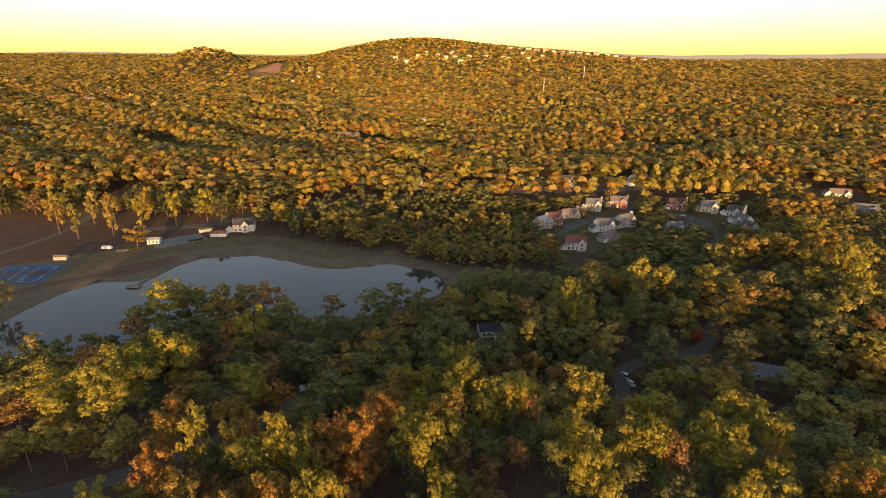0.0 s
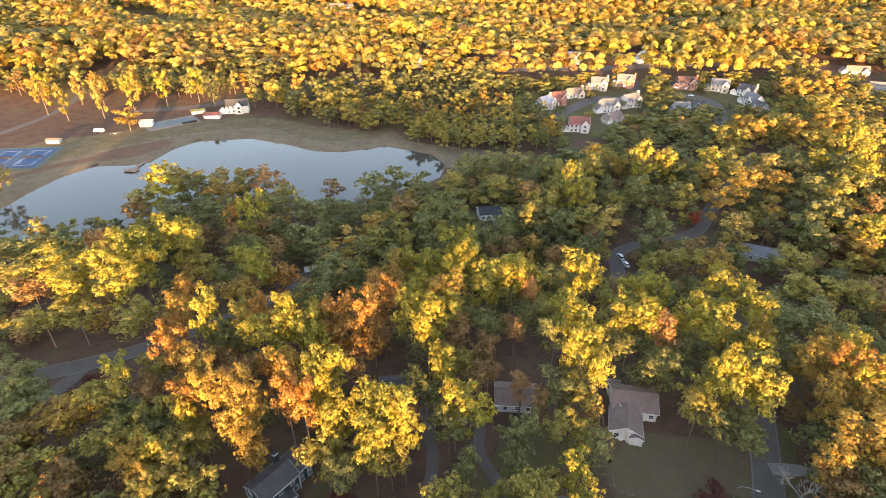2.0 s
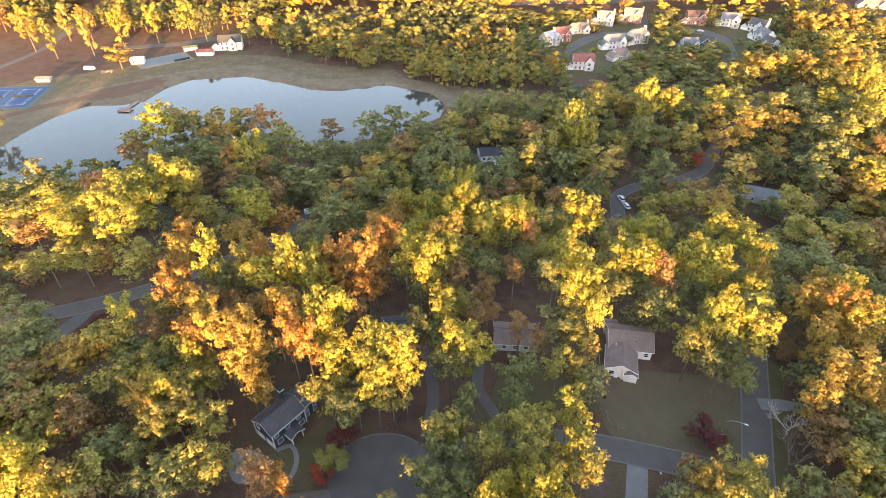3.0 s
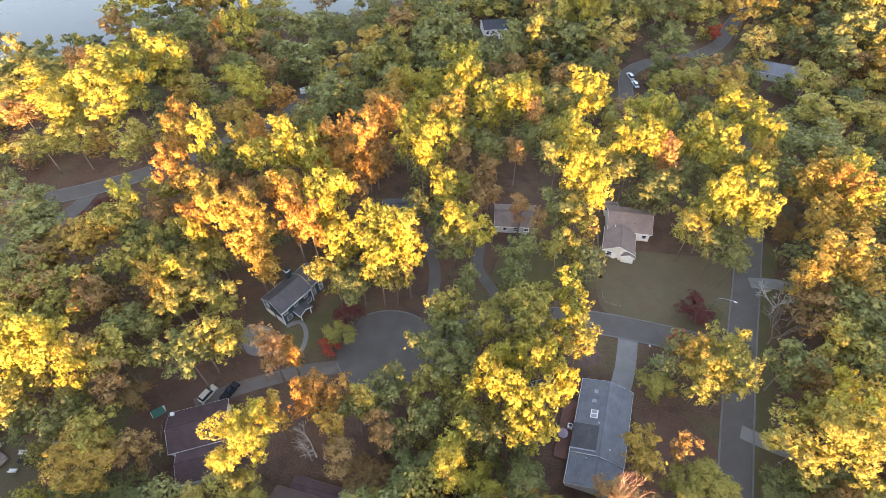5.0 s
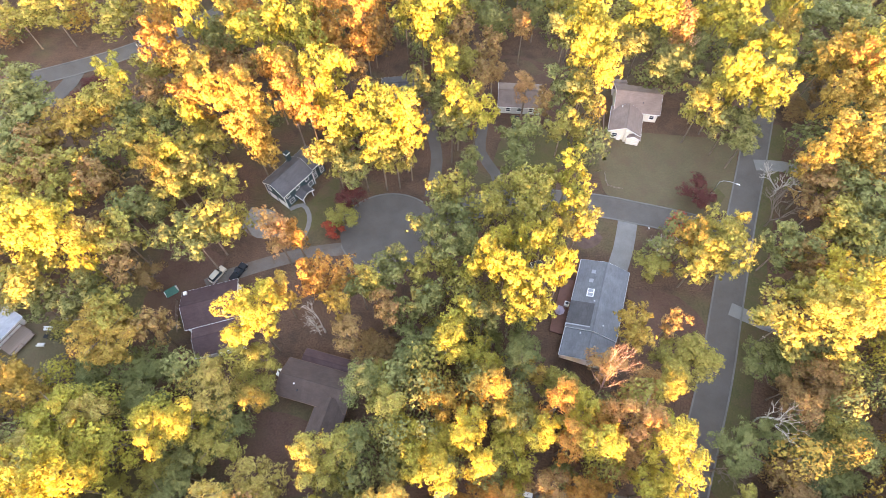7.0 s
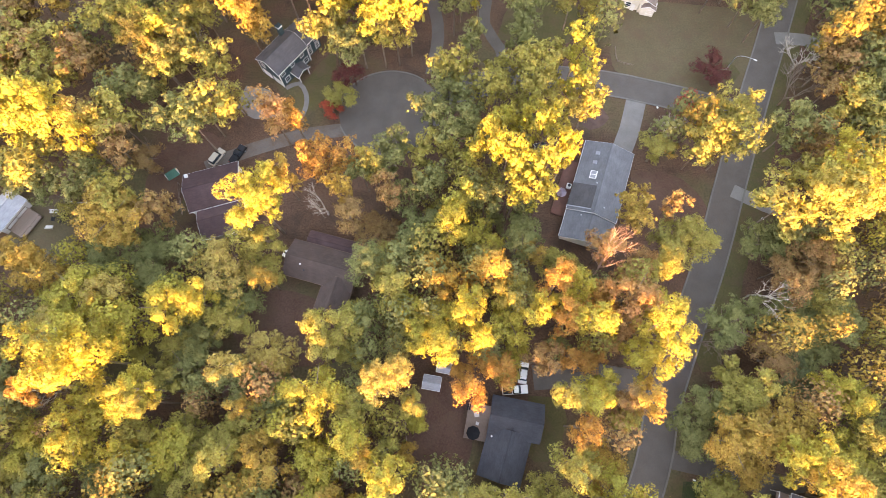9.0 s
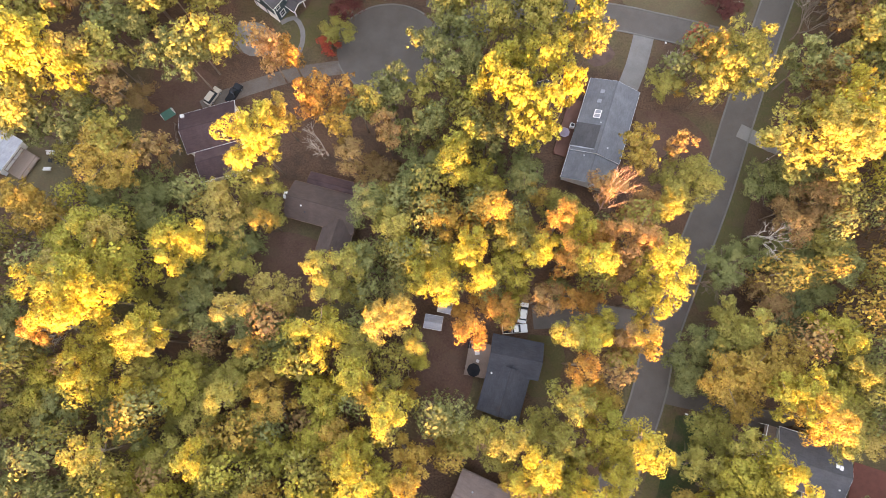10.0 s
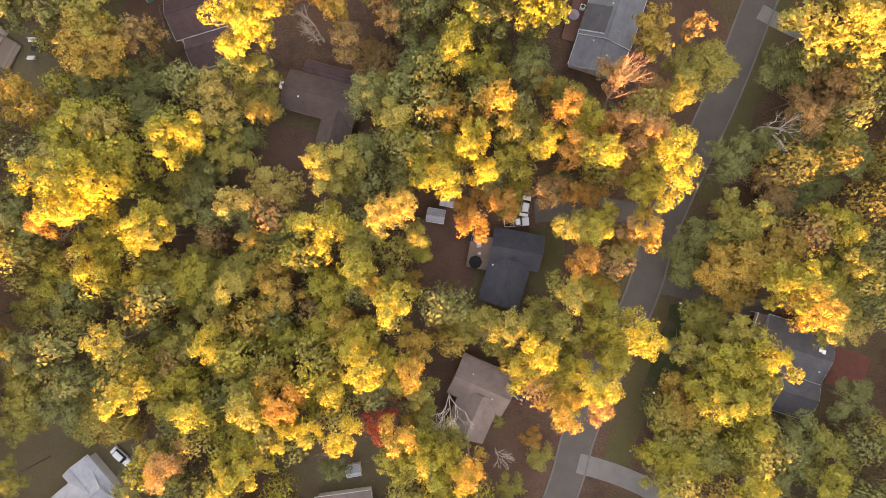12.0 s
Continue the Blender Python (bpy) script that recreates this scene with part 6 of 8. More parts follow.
tree(153.2, 204.9, 18.7, 7.6, "green")
tree(165.6, 211.6, 21.5, 7.6, "green")
tree(171.4, 203.7, 18.9, 7.6, "olive")
tree(174.4, 195.1, 22.5, 6.6, "gold")
tree(-139.1, 233.0, 15.8, 9.5, "olive")
tree(-127.8, 233.8, 28.0, 9.5, "gold")
tree(-125.2, 247.2, 20.9, 9.5, "buff")
tree(-118.9, 243.0, 18.1, 9.5, "green")
tree(-106.5, 247.3, 20.3, 9.1, "buff")
tree(-103.6, 237.1, 18.0, 9.5, "amber")
tree(-86.6, 246.1, 21.6, 9.1, "peach")
tree(-73.0, 235.7, 18.1, 7.4, "olive")
tree(-33.9, 248.9, 16.6, 9.5, "green")
tree(-12.1, 249.5, 17.4, 7.6, "green")
tree(4.1, 228.7, 17.8, 7.6, "green")
tree(4.3, 248.0, 18.6, 7.6, "olive")
tree(25.5, 241.0, 19.2, 7.6, "olive")
tree(40.7, 234.8, 19.3, 7.6, "rust")
tree(58.6, 231.4, 31.1, 6.1, "gold")
tree(92.2, 233.2, 21.5, 7.6, "green")
tree(104.8, 231.7, 20.4, 7.6, "green")
tree(109.8, 227.9, 21.2, 7.6, "olive")
tree(117.0, 226.4, 7.0, 4.7, "red")
tree(127.2, 227.2, 21.8, 7.6, "amber")
tree(131.8, 254.0, 18.9, 7.6, "amber")
tree(140.9, 238.1, 21.5, 7.6, "amber")
tree(151.1, 248.4, 20.2, 7.6, "amber")
tree(163.4, 247.4, 19.1, 7.6, "amber")
tree(172.9, 238.6, 21.0, 7.6, "green")
tree(185.1, 230.9, 22.5, 7.6, "olive")
tree(204.9, 248.7, 22.8, 7.6, "gold")
tree(-95.9, 255.3, 15.3, 9.5, "green")
tree(-56.2, 258.1, 12.0, 6.8, "rust")
tree(-23.4, 255.3, 18.0, 7.6, "green")
tree(13.3, 268.3, 19.5, 7.6, "green")
tree(25.4, 275.5, 16.5, 7.6, "green")
tree(40.1, 275.9, 18.2, 7.6, "green")
tree(54.2, 270.9, 16.6, 7.6, "green")
tree(78.6, 264.9, 20.8, 7.6, "olive")
tree(80.8, 276.4, 20.9, 7.6, "amber")
tree(91.7, 282.2, 16.0, 7.6, "olive")
tree(99.0, 255.6, 31.1, 6.6, "gold")
tree(102.7, 270.5, 18.8, 7.6, "olive")
tree(103.2, 281.0, 16.7, 7.6, "amber")
tree(113.7, 271.7, 20.4, 7.6, "amber")
tree(114.1, 262.1, 24.8, 7.6, "gold")
tree(138.5, 268.9, 23.0, 7.2, "gold")
tree(144.9, 255.7, 20.4, 7.6, "olive")
tree(153.8, 282.1, 16.9, 7.6, "green")
tree(165.4, 276.2, 16.0, 7.6, "olive")
tree(167.1, 265.0, 20.7, 7.6, "buff")
tree(188.6, 276.8, 16.6, 7.6, "green")
tree(198.6, 275.9, 19.5, 7.6, "gold")
tree(206.8, 275.5, 16.4, 7.6, "green")
tree(207.9, 255.4, 32.2, 7.6, "gold")
tree(164.3, 313.7, 19.4, 7.0, "olive")
tree(173.7, 309.5, 19.3, 6.1, "olive")
tree(191.1, 287.6, 15.5, 7.6, "green")
tree(212.8, 306.3, 18.1, 6.1, "olive")
tree(220.5, 297.0, 19.6, 7.5, "olive")
tree(222.6, 309.5, 19.4, 6.3, "olive")
tree(224.0, 288.3, 30.3, 7.6, "gold")
tree(230.7, 295.8, 19.7, 7.6, "olive")
tree(242.5, 305.6, 20.1, 6.4, "olive")
tree(253.2, 307.8, 20.0, 6.8, "olive")
tree(184.2, 329.9, 19.6, 7.5, "amber")
tree(186.7, 319.7, 20.7, 7.5, "amber")
tree(194.3, 327.0, 19.6, 7.5, "amber")
tree(202.0, 327.7, 20.8, 7.6, "olive")
tree(205.7, 337.7, 19.5, 7.6, "olive")
tree(211.8, 319.3, 20.3, 7.6, "amber")
tree(212.6, 329.5, 20.4, 7.5, "olive")
tree(214.7, 329.4, 19.6, 7.6, "amber")
tree(222.0, 321.8, 19.9, 7.3, "amber")
tree(238.2, 335.6, 20.9, 7.6, "amber")
tree(240.4, 325.2, 20.9, 7.6, "amber")
tree(248.4, 332.3, 20.7, 7.6, "amber")
tree(252.2, 368.8, 20.4, 7.6, "olive")
tree(263.9, 369.6, 20.7, 7.6, "olive")
tree(257.4, 379.4, 19.7, 7.6, "olive")
tree(257.5, 416.1, 18.6, 6.7, "amber")
tree(268.9, 416.1, 19.3, 7.6, "amber")
tree(288.1, 420.2, 19.2, 7.6, "amber")
tree(293.7, 432.1, 19.9, 7.6, "amber")
tree(301.2, 421.3, 20.5, 7.6, "amber")
tree(293.6, 460.5, 19.1, 7.6, "olive")
tree(304.6, 464.3, 18.9, 7.6, "olive")
tree(295.9, 472.0, 20.6, 7.6, "olive")

for n, (x, y, hgt, rad, mat) in enumerate([
    (-26.5, 41.7, 12, 4.6, pale_bark),
    (29.8, 27.3, 27, 5.1, pink_bark),
    (61.7, 22.6, 15, 6.5, pale_bark),
    (50.8, 13.3, 11, 5.1, bark),
    (-3.4, -11.7, 10, 3.3, pale_bark),
    (-0.7, -30.5, 15, 6.1, pale_bark),
    (-25.3, -41.4, 9, 3.6, pink_bark),
    (8.7, -42.9, 9, 3.6, pale_bark),
    (-75.1, 4.7, 13, 5.3, pale_bark),
    (-10.2, 5.0, 22, 3.1, pale_bark),
    (80.4, 76.8, 10, 6.6, pale_bark),
    (76.4, 68.3, 10, 6.4, bark),
    (49.5, 61.4, 8, 4.1, pale_bark),
    (-58.1, 78.3, 17, 5.8, pale_bark),
    (-12.0, 52.9, 14, 3.9, pale_bark),
    (-65.8, 52.1, 11, 4.4, bark),
    (99.7, 107.1, 10, 6.7, bark),
    (60.8, 116.0, 20, 5.1, pink_bark),
    (5.3, -15.4, 11, 3.3, pink_bark),
]):
    b = bare_tree(40 + n, hgt, rad, mat)
    b.matrix_basis = at(x, y, n * 77.0)
    tagged(b, "leafless tree with pale forked branches", "tree", "leafless trees")


# ---- woods: uncountable trees as joined foliage ----
def template(seed, faces, size, low=0.12, lumps=9, soft=1.0, lift=1.0):
    """A light crown of unit height and unit radius, loose tufts on a few uneven lumps, and the way each tuft faces."""
    rng = np.random.default_rng(seed)
    out, facing = [], []
    for k in range(lumps):
        u, a = ((k + rng.random()) / lumps) ** 0.8, k * 2.4 + rng.uniform(-0.7, 0.7)
        wide = math.sqrt(max(0.05, 1 - ((u - 0.45) / 0.64) ** 2))
        c = np.array([math.cos(a) * wide * rng.uniform(0.25, 0.62), math.sin(a) * wide * rng.uniform(0.25, 0.62), u * 1.9 - 0.95])
        dome = 0.9 * unit(np.array([c[0], c[1], c[2] * 0.8 + 0.25]))
        v = unit(rng.normal(size=(max(1, faces // lumps), 3)) + 0.7 * unit(np.array([c[0], c[1], c[2] * 0.7 + 0.5])))
        v = v[v[:, 2] > -0.4]
        n = len(v)
        turned = unit(v + soft * dome + rng.normal(size=(n, 3)) * 0.5)
        out.append(leaf_faces(rng, c + v * rng.uniform(0.32, 0.48) * rng.uniform(0.8, 1.08, (n, 1)), turned, size))
        facing.append(unit((v * 0.9 + soft * dome + rng.normal(size=(n, 3)) * 0.12) * np.array([1, 1, lift])))
    verts, facing = np.concatenate(out), np.concatenate(facing)
    verts[..., :2] /= np.percentile(np.hypot(verts[..., 0], verts[..., 1]), 95)
    z = verts[..., 2]
    verts[..., 2] = low + (1 - low) * (z - np.percentile(z, 2)) / (np.percentile(z, 99) - np.percentile(z, 2))
    order = rng.permutation(len(verts))
    return np.concatenate([verts[order], facing[order][:, None]], 1)


def scatter(rng, x0, x1, y0, y1, spacing, keep, jitter=0.42):
    xs, ys = np.meshgrid(np.arange(x0, x1, spacing), np.arange(y0, y1, spacing))
    xs = xs + (np.arange(xs.shape[0])[:, None] % 2) * spacing / 2
    p = np.stack([xs.ravel(), ys.ravel()], 1) + rng.uniform(-jitter, jitter, (xs.size, 2)) * spacing
    return p[keep(p[:, 0], p[:, 1])]


def far_from(p, discs, factor=1.0, extra=0.0):
    ok = np.ones(len(p), bool)
    for x, y, r in discs:
        ok &= np.hypot(p[:, 0] - x, p[:, 1] - y) > r * factor + extra
    return ok


WOODS = {}  # colour -> list of arrays: three corners and the facing of each tuft
STEMS = []


def plant(rng, points, heights, radii, colours, shapes, stems=False):
    """Add light trees to the woods."""
    z = ground_z(points[:, 0], points[:, 1])
    kinds, turn = rng.integers(len(shapes), size=len(points)), rng.uniform(0, math.tau, len(points))
    for colour in sorted(set(colours)):
        for k, shape in enumerate(shapes):
            sel = (colours == colour) & (kinds == k)
            if not sel.any():
                continue
            c, s = np.cos(turn[sel])[:, None, None], np.sin(turn[sel])[:, None, None]
            sx = shape[None, ..., 0] * c - shape[None, ..., 1] * s
            sy = shape[None, ..., 0] * s + shape[None, ..., 1] * c
            v = np.stack([sx * radii[sel][:, None, None] + points[sel, 0][:, None, None], sy * radii[sel][:, None, None] + points[sel, 1][:, None, None],
                          shape[None, ..., 2] * heights[sel][:, None, None] + z[sel][:, None, None]], -1)
            v[:, :, 3] = np.stack([sx[:, :, 3], sy[:, :, 3], np.broadcast_to(shape[None, :, 3, 2], sx[:, :, 3].shape)], -1)
            WOODS.setdefault(colour, []).append(v.reshape(-1, 4, 3).astype(np.float32))
    if stems:
        for a in range(3):
            t0, t1 = a * math.tau / 3, (a + 1) * math.tau / 3
            r = 0.28
            low = np.stack([points[:, 0], points[:, 1], z - 0.5], -1)
            high = low + np.stack([0 * z, 0 * z, heights * 0.75], -1)
            d0, d1 = np.array([math.cos(t0) * r, math.sin(t0) * r, 0]), np.array([math.cos(t1) * r, math.sin(t1) * r, 0])
            STEMS.append(np.stack([low + d0, low + d1, high + d1 * 0.4, high + d0 * 0.4], 1))


def grove(x, y, k=0.0):
    """A slow wavering over the land, from -1 to 1, that gathers like trees into groves."""
    return (np.sin(x * 0.021 + 1.3 * np.sin(y * 0.013 + k) + k) + np.sin(y * 0.027 - 1.7 * np.sin(x * 0.011 - k) + 2 * k) + np.sin((x + y) * 0.043 + 3 * k)) / 3


def choose(rng, p, weights):
    """Leaf colours for trees at points p, drawn by weight and gathered into groves."""
    names = list(weights)
    w = np.stack([weights[c] * np.exp(1.5 * grove(p[:, 0], p[:, 1], 1.9 * k)) for k, c in enumerate(names)], 1)
    w = np.cumsum(w / w.sum(1, keepdims=True), 1)
    return np.array(names)[np.minimum((rng.random((len(p), 1)) > w).sum(1), len(names) - 1)]


# glades along the lanes
for x, y in [(-111, 122), (-104, 124), (-96, 127), (-89, 131), (-111, 116), (78, 205), (117, 219), (136, 197), (19, 125), (26, 125), (11, 125), (-3, 88), (-20, 63), (-15, 68), (-9, 73), (-25, 60), (-32, 60), (-40, 59), (-46, 56), (-60, 59), (-64, 58), (-65, 49), (33, 71), (9, 88)]:
    for k in (1.0, 0.95, 0.9, 0.86):
        clear(x * k, y * k, 5.2)
rng = np.random.default_rng(77)
near_shapes = [template(100 + k, 430, 0.1, 0.25, 22, 0.5) for k in range(5)]
bush_shapes = [template(170 + k, 950, 0.062, 0.22, 34, 0.4) for k in range(5)]
UNIT = np.array([[1 / 6, 1 / 6, 1 / 22]] * 3 + [[1, 1, 1]])
fine_shapes = [crown_faces(np.random.default_rng(110 + k), 6.0, 22 * low, 22.0, 14, 14, 11, 0.29, 0.58) * UNIT for k, low in enumerate((0.45, 0.52, 0.42, 0.55, 0.48, 0.46))]
grain_shapes = [crown_faces(np.random.default_rng(130 + k), 6.0, 22 * low, 22.0, 12, 11, 8, 0.42, 0.58) * UNIT for k, low in enumerate((0.1, 0.16, 0.06, 0.2, 0.12))]
mid_shapes = [crown_faces(np.random.default_rng(120 + k), 6.0, 22 * low, 22.0, 10, 8, 6, 0.6, 0.56) * UNIT for k, low in enumerate((0.08, 0.14, 0.05, 0.16, 0.1))]
far_shapes = [template(140 + k, 225, 0.19, 0.4, 5, 2.8, 0.5) for k in range(5)]
farther_shapes = [template(150 + k, 84, 0.33, 0.4, 4, 3.0, 0.5) for k in range(5)]
hill_shapes = [template(160 + k, 24, 0.62, 0.28, 2, 3.0, 0.5) for k in range(5)]


def fan(y, margin=24.0):
    """How far to either side the woods go at a distance y."""
    return 0.8 * np.hypot(y, 115) + margin


LIT_WOOD = {"green": 1.2, "olive": 6, "amber": 3.4, "buff": 2.0, "gold": 1.8, "orange": 0.6, "pine": 0.9, "rust": 0.8}

# undergrowth and lesser trees among the near ones
p = scatter(rng, -190, 190, -80, 175, 6.6, lambda x, y: (np.abs(x) < fan(np.maximum(y, 0))))
p = p[far_from(p, CLEAR, 1.0, 2.6) & (far_from(p, CROWNS, 0.68, 0.5) | (p[:, 1] < 48) & far_from(p, CROWNS, 0.5, 0.3))]
n = len(p)
tall, wide = rng.uniform(10, 17, n), rng.uniform(2.8, 4.9, n)
tall *= np.where((p[:, 0] < -50) & (p[:, 1] > 20), 0.84, 1.0) * np.where((p[:, 0] < -8) & (p[:, 1] > 50), 0.82, 1.0) * np.where(p[:, 1] > 98, 0.7, 1.0) * np.where(p[:, 1] < 35, 1.16, 1.0)
# out of view at the sides: trees added tall to shade those in view
outer = np.abs(p[:, 0]) > 88 + 0.45 * np.maximum(p[:, 1], 0)
tall *= np.where(outer, 1.6, 1.0)
east = choose(rng, p, {"green": 6, "rust": 1.5, "pine": 3, "olive": 1})
west = choose(rng, p, {"green": 4, "olive": 2.4, "amber": 1.6, "rust": 4, "peach": 0.5})
rest = choose(rng, p, {"green": 4.5, "olive": 6, "rust": 0.7, "amber": 2.2, "gold": 2.2})
hues = np.where((p[:, 0] > 58) & (p[:, 1] > 88), east, np.where((p[:, 0] < -8) & (p[:, 1] > 55), west, rest))
close = (p[:, 1] < 48) & (p[:, 1] > -60) & ~outer
for sel, shapes in ((close, bush_shapes), (~close & ~outer, near_shapes), (outer, far_shapes)):
    plant(rng, p[sel], tall[sel], wide[sel], hues[sel], shapes, True)
# wood to the south: never in view, added to cast shade over the near trees
p = scatter(rng, -230, 230, -260, 60, 9.5, lambda x, y: y < -58)
p = p[far_from(p, CLEAR, 1.0, 2.0) & far_from(p, CROWNS, 0.7, 1.0)]
n = len(p)
plant(rng, p, rng.uniform(17, 25, n), rng.uniform(4.0, 6.2, n), choose(rng, p, {"green": 4, "olive": 4, "gold": 2, "amber": 2, "rust": 1}), hill_shapes)
for x, y, r in ((-640, 1968, 26), (-612, 1985, 30), (-590, 2020, 34), (-572, 2000, 34), (-610, 1955, 40), (-580, 1950, 40), (-600, 1915, 40), (-575, 1900, 40)):
    clear(x, y, r)
# the valley
valley = lambda x, y: ~((x < -142) & (y > 275) & (y < 428)) & ~((x < -78) & (y > 275) & (pond_depth(x, y) > -24)) & ~((x > -78) & (x < 70) & (y > 300) & (y < 392)) & (np.abs(x) < fan(y)) & ((y > 172) | (np.abs(x) > fan(y))) & (y > 100) & (pond_depth(x, y) < np.where((y < 300) & (x > -90), -20, -8))
p = scatter(rng, -480, 480, 60, 470, 10.0, valley)
p = p[far_from(p, CLEAR, 1.0, 2.8) & far_from(p, CROWNS, 0.75, 2.0)]
n = len(p)
tall, wide = (rng.uniform(10.5, 19, n) + 2.5 * (1 - ease(200, 320, p[:, 1]))) * np.where((p[:, 1] > 275) & (p[:, 0] > 45), 0.66, 1.0) * np.where((p[:, 0] < -125) & (p[:, 1] < 240), 0.6, 1.0) * np.where((p[:, 0] > 60) & (p[:, 0] < 250 - 0.28 * p[:, 1]), 0.8, 1.0) * np.where((p[:, 1] < 300) & (p[:, 0] > -90) & (pond_depth(p[:, 0], p[:, 1]) > -50), 0.62, 1.0), rng.uniform(4.2, 6.8, n)
hues = choose(rng, p, {"green": 7, "olive": 5, "rust": 0.9, "amber": 0.7, "pine": 3})
for sel, shapes in ((p[:, 1] < 300, grain_shapes), (p[:, 1] >= 300, mid_shapes)):
    plant(rng, p[sel], tall[sel], wide[sel], hues[sel], shapes, True)
# undergrowth on the valley floor
p = scatter(rng, -60, 230, 172, 300, 7.6, lambda x, y: (pond_depth(x, y) < -12) & (np.abs(x) < fan(y)))
p = p[far_from(p, CLEAR, 1.0, 1.2) & far_from(p, CROWNS, 0.35, 0.3)]
n = len(p)
plant(rng, p, rng.uniform(4.5, 9.5, n), rng.uniform(2.6, 4.6, n), choose(rng, p, {"green": 6, "olive": 4, "rust": 2.2, "pine": 3}), near_shapes)
# the tall wood at the pond's far shore
p = scatter(rng, -78, 70, 298, 396, 7.6, lambda x, y: (pond_depth(x, y) < -6.5) & ((x < 5) | (y > 318)))
p = p[far_from(p, CLEAR, 1.0, 4.0) & far_from(p, CROWNS, 0.7, 1.0)]
n = len(p)
plant(rng, p, rng.uniform(9.5, 15, n) + 4 * ease(370, 400, p[:, 1]), rng.uniform(3.6, 5.6, n), choose(rng, p, {"green": 5, "olive": 5, "rust": 2, "pine": 2, "amber": 0.6}), mid_shapes, True)
# shrubs between the valley houses
p = scatter(rng, 60, 262, 342, 466, 7.0, lambda x, y: (x < 250) | (y > 380))
p = p[far_from(p, CLEAR, 0.8, 0.6)]
n = len(p)
plant(rng, p, rng.uniform(3.0, 8.0, n), rng.uniform(2.0, 4.2, n), choose(rng, p, {"green": 6, "olive": 4, "rust": 2, "pine": 3, "orange": 0.3}), near_shapes)
# lit woods beyond
p = scatter(rng, -720, 720, 470, 720, 9.9, lambda x, y: (np.abs(x) < fan(y)) & (grove(x, y, 5.0) > -0.62))
p = p[far_from(p, CLEAR, 1.0, 3.0)]
n = len(p)
plant(rng, p, rng.uniform(15, 21.5, n) * (1 + 0.36 * grove(p[:, 0], p[:, 1], 3.0)), rng.uniform(4.6, 7.6, n), choose(rng, p, LIT_WOOD), far_shapes)
p = scatter(rng, -980, 980, 720, 980, 10.2, lambda x, y: (np.abs(x) < fan(y)) & (grove(x, y, 5.0) > -0.62))
p = p[far_from(p, CLEAR, 1.0, 3.0)]
n = len(p)
plant(rng, p, rng.uniform(15, 21.5, n) * (1 + 0.36 * grove(p[:, 0], p[:, 1], 3.0)), rng.uniform(4.6, 7.6, n), choose(rng, p, LIT_WOOD), farther_shapes)
p = scatter(rng, -1750, 1750, 980, 1800, 12.5, lambda x, y: (np.abs(x) < fan(y)) & (grove(x, y, 5.0) > -0.66))
p = p[far_from(p, CLEAR, 1.0, 3.0)]
n = len(p)
plant(rng, p, rng.uniform(15, 21, n) * (1 + 0.36 * grove(p[:, 0], p[:, 1], 3.0)), rng.uniform(7.0, 11, n), choose(rng, p, LIT_WOOD), hill_shapes)
p = scatter(rng, -2700, 2700, 1800, 3200, 20, lambda x, y: (np.abs(x) < fan(y)))
p = p[far_from(p, CLEAR, 1.0, 3.0)]
n = len(p)
plant(rng, p, rng.uniform(15, 21, n), rng.uniform(10, 15, n), choose(rng, p, LIT_WOOD), [s[:13] for s in hill_shapes])
p = scatter(rng, -3600, 3600, 3200, 4280, 31, lambda x, y: np.abs(x) < fan(y))
n = len(p)
plant(rng, p, rng.uniform(15, 22, n), rng.uniform(17, 24, n), choose(rng, p, LIT_WOOD), [s[:9] for s in hill_shapes])


# ---- vehicles ----
def wedge(x0, x1, y, z0, x2, x3, y2, z1):
    """A tapered block: base from x0 to x1, top from x2 to x3, half widths y and y2."""
    bm = bmesh.new()
    low = [bm.verts.new(v) for v in ((x0, -y, z0), (x1, -y, z0), (x1, y, z0), (x0, y, z0))]
    top = [bm.verts.new(v) for v in ((x2, -y2, z1), (x3, -y2, z1), (x3, y2, z1), (x2, y2, z1))]
    bm.faces.new(low[::-1])
    bm.faces.new(top)
    for k in range(4):
        bm.faces.new((low[k], low[(k + 1) % 4], top[(k + 1) % 4], top[k]))
    bmesh.ops.bevel(bm, geom=bm.edges[:], offset=0.07, segments=2, affect="EDGES")
    return bm


car_paints = {"white": plain("white_car_paint", (0.72, 0.72, 0.70), 0.25, 0, 1, 0.04), "dark": plain("dark_car_paint", (0.03, 0.032, 0.036), 0.25, 0, 1, 0.1),
              "blue": plain("dark_blue_car_paint", (0.025, 0.04, 0.065), 0.25, 0.1, 1, 0.1), "beige": plain("beige_car_paint", (0.50, 0.45, 0.36), 0.3, 0.1, 1, 0.06)}


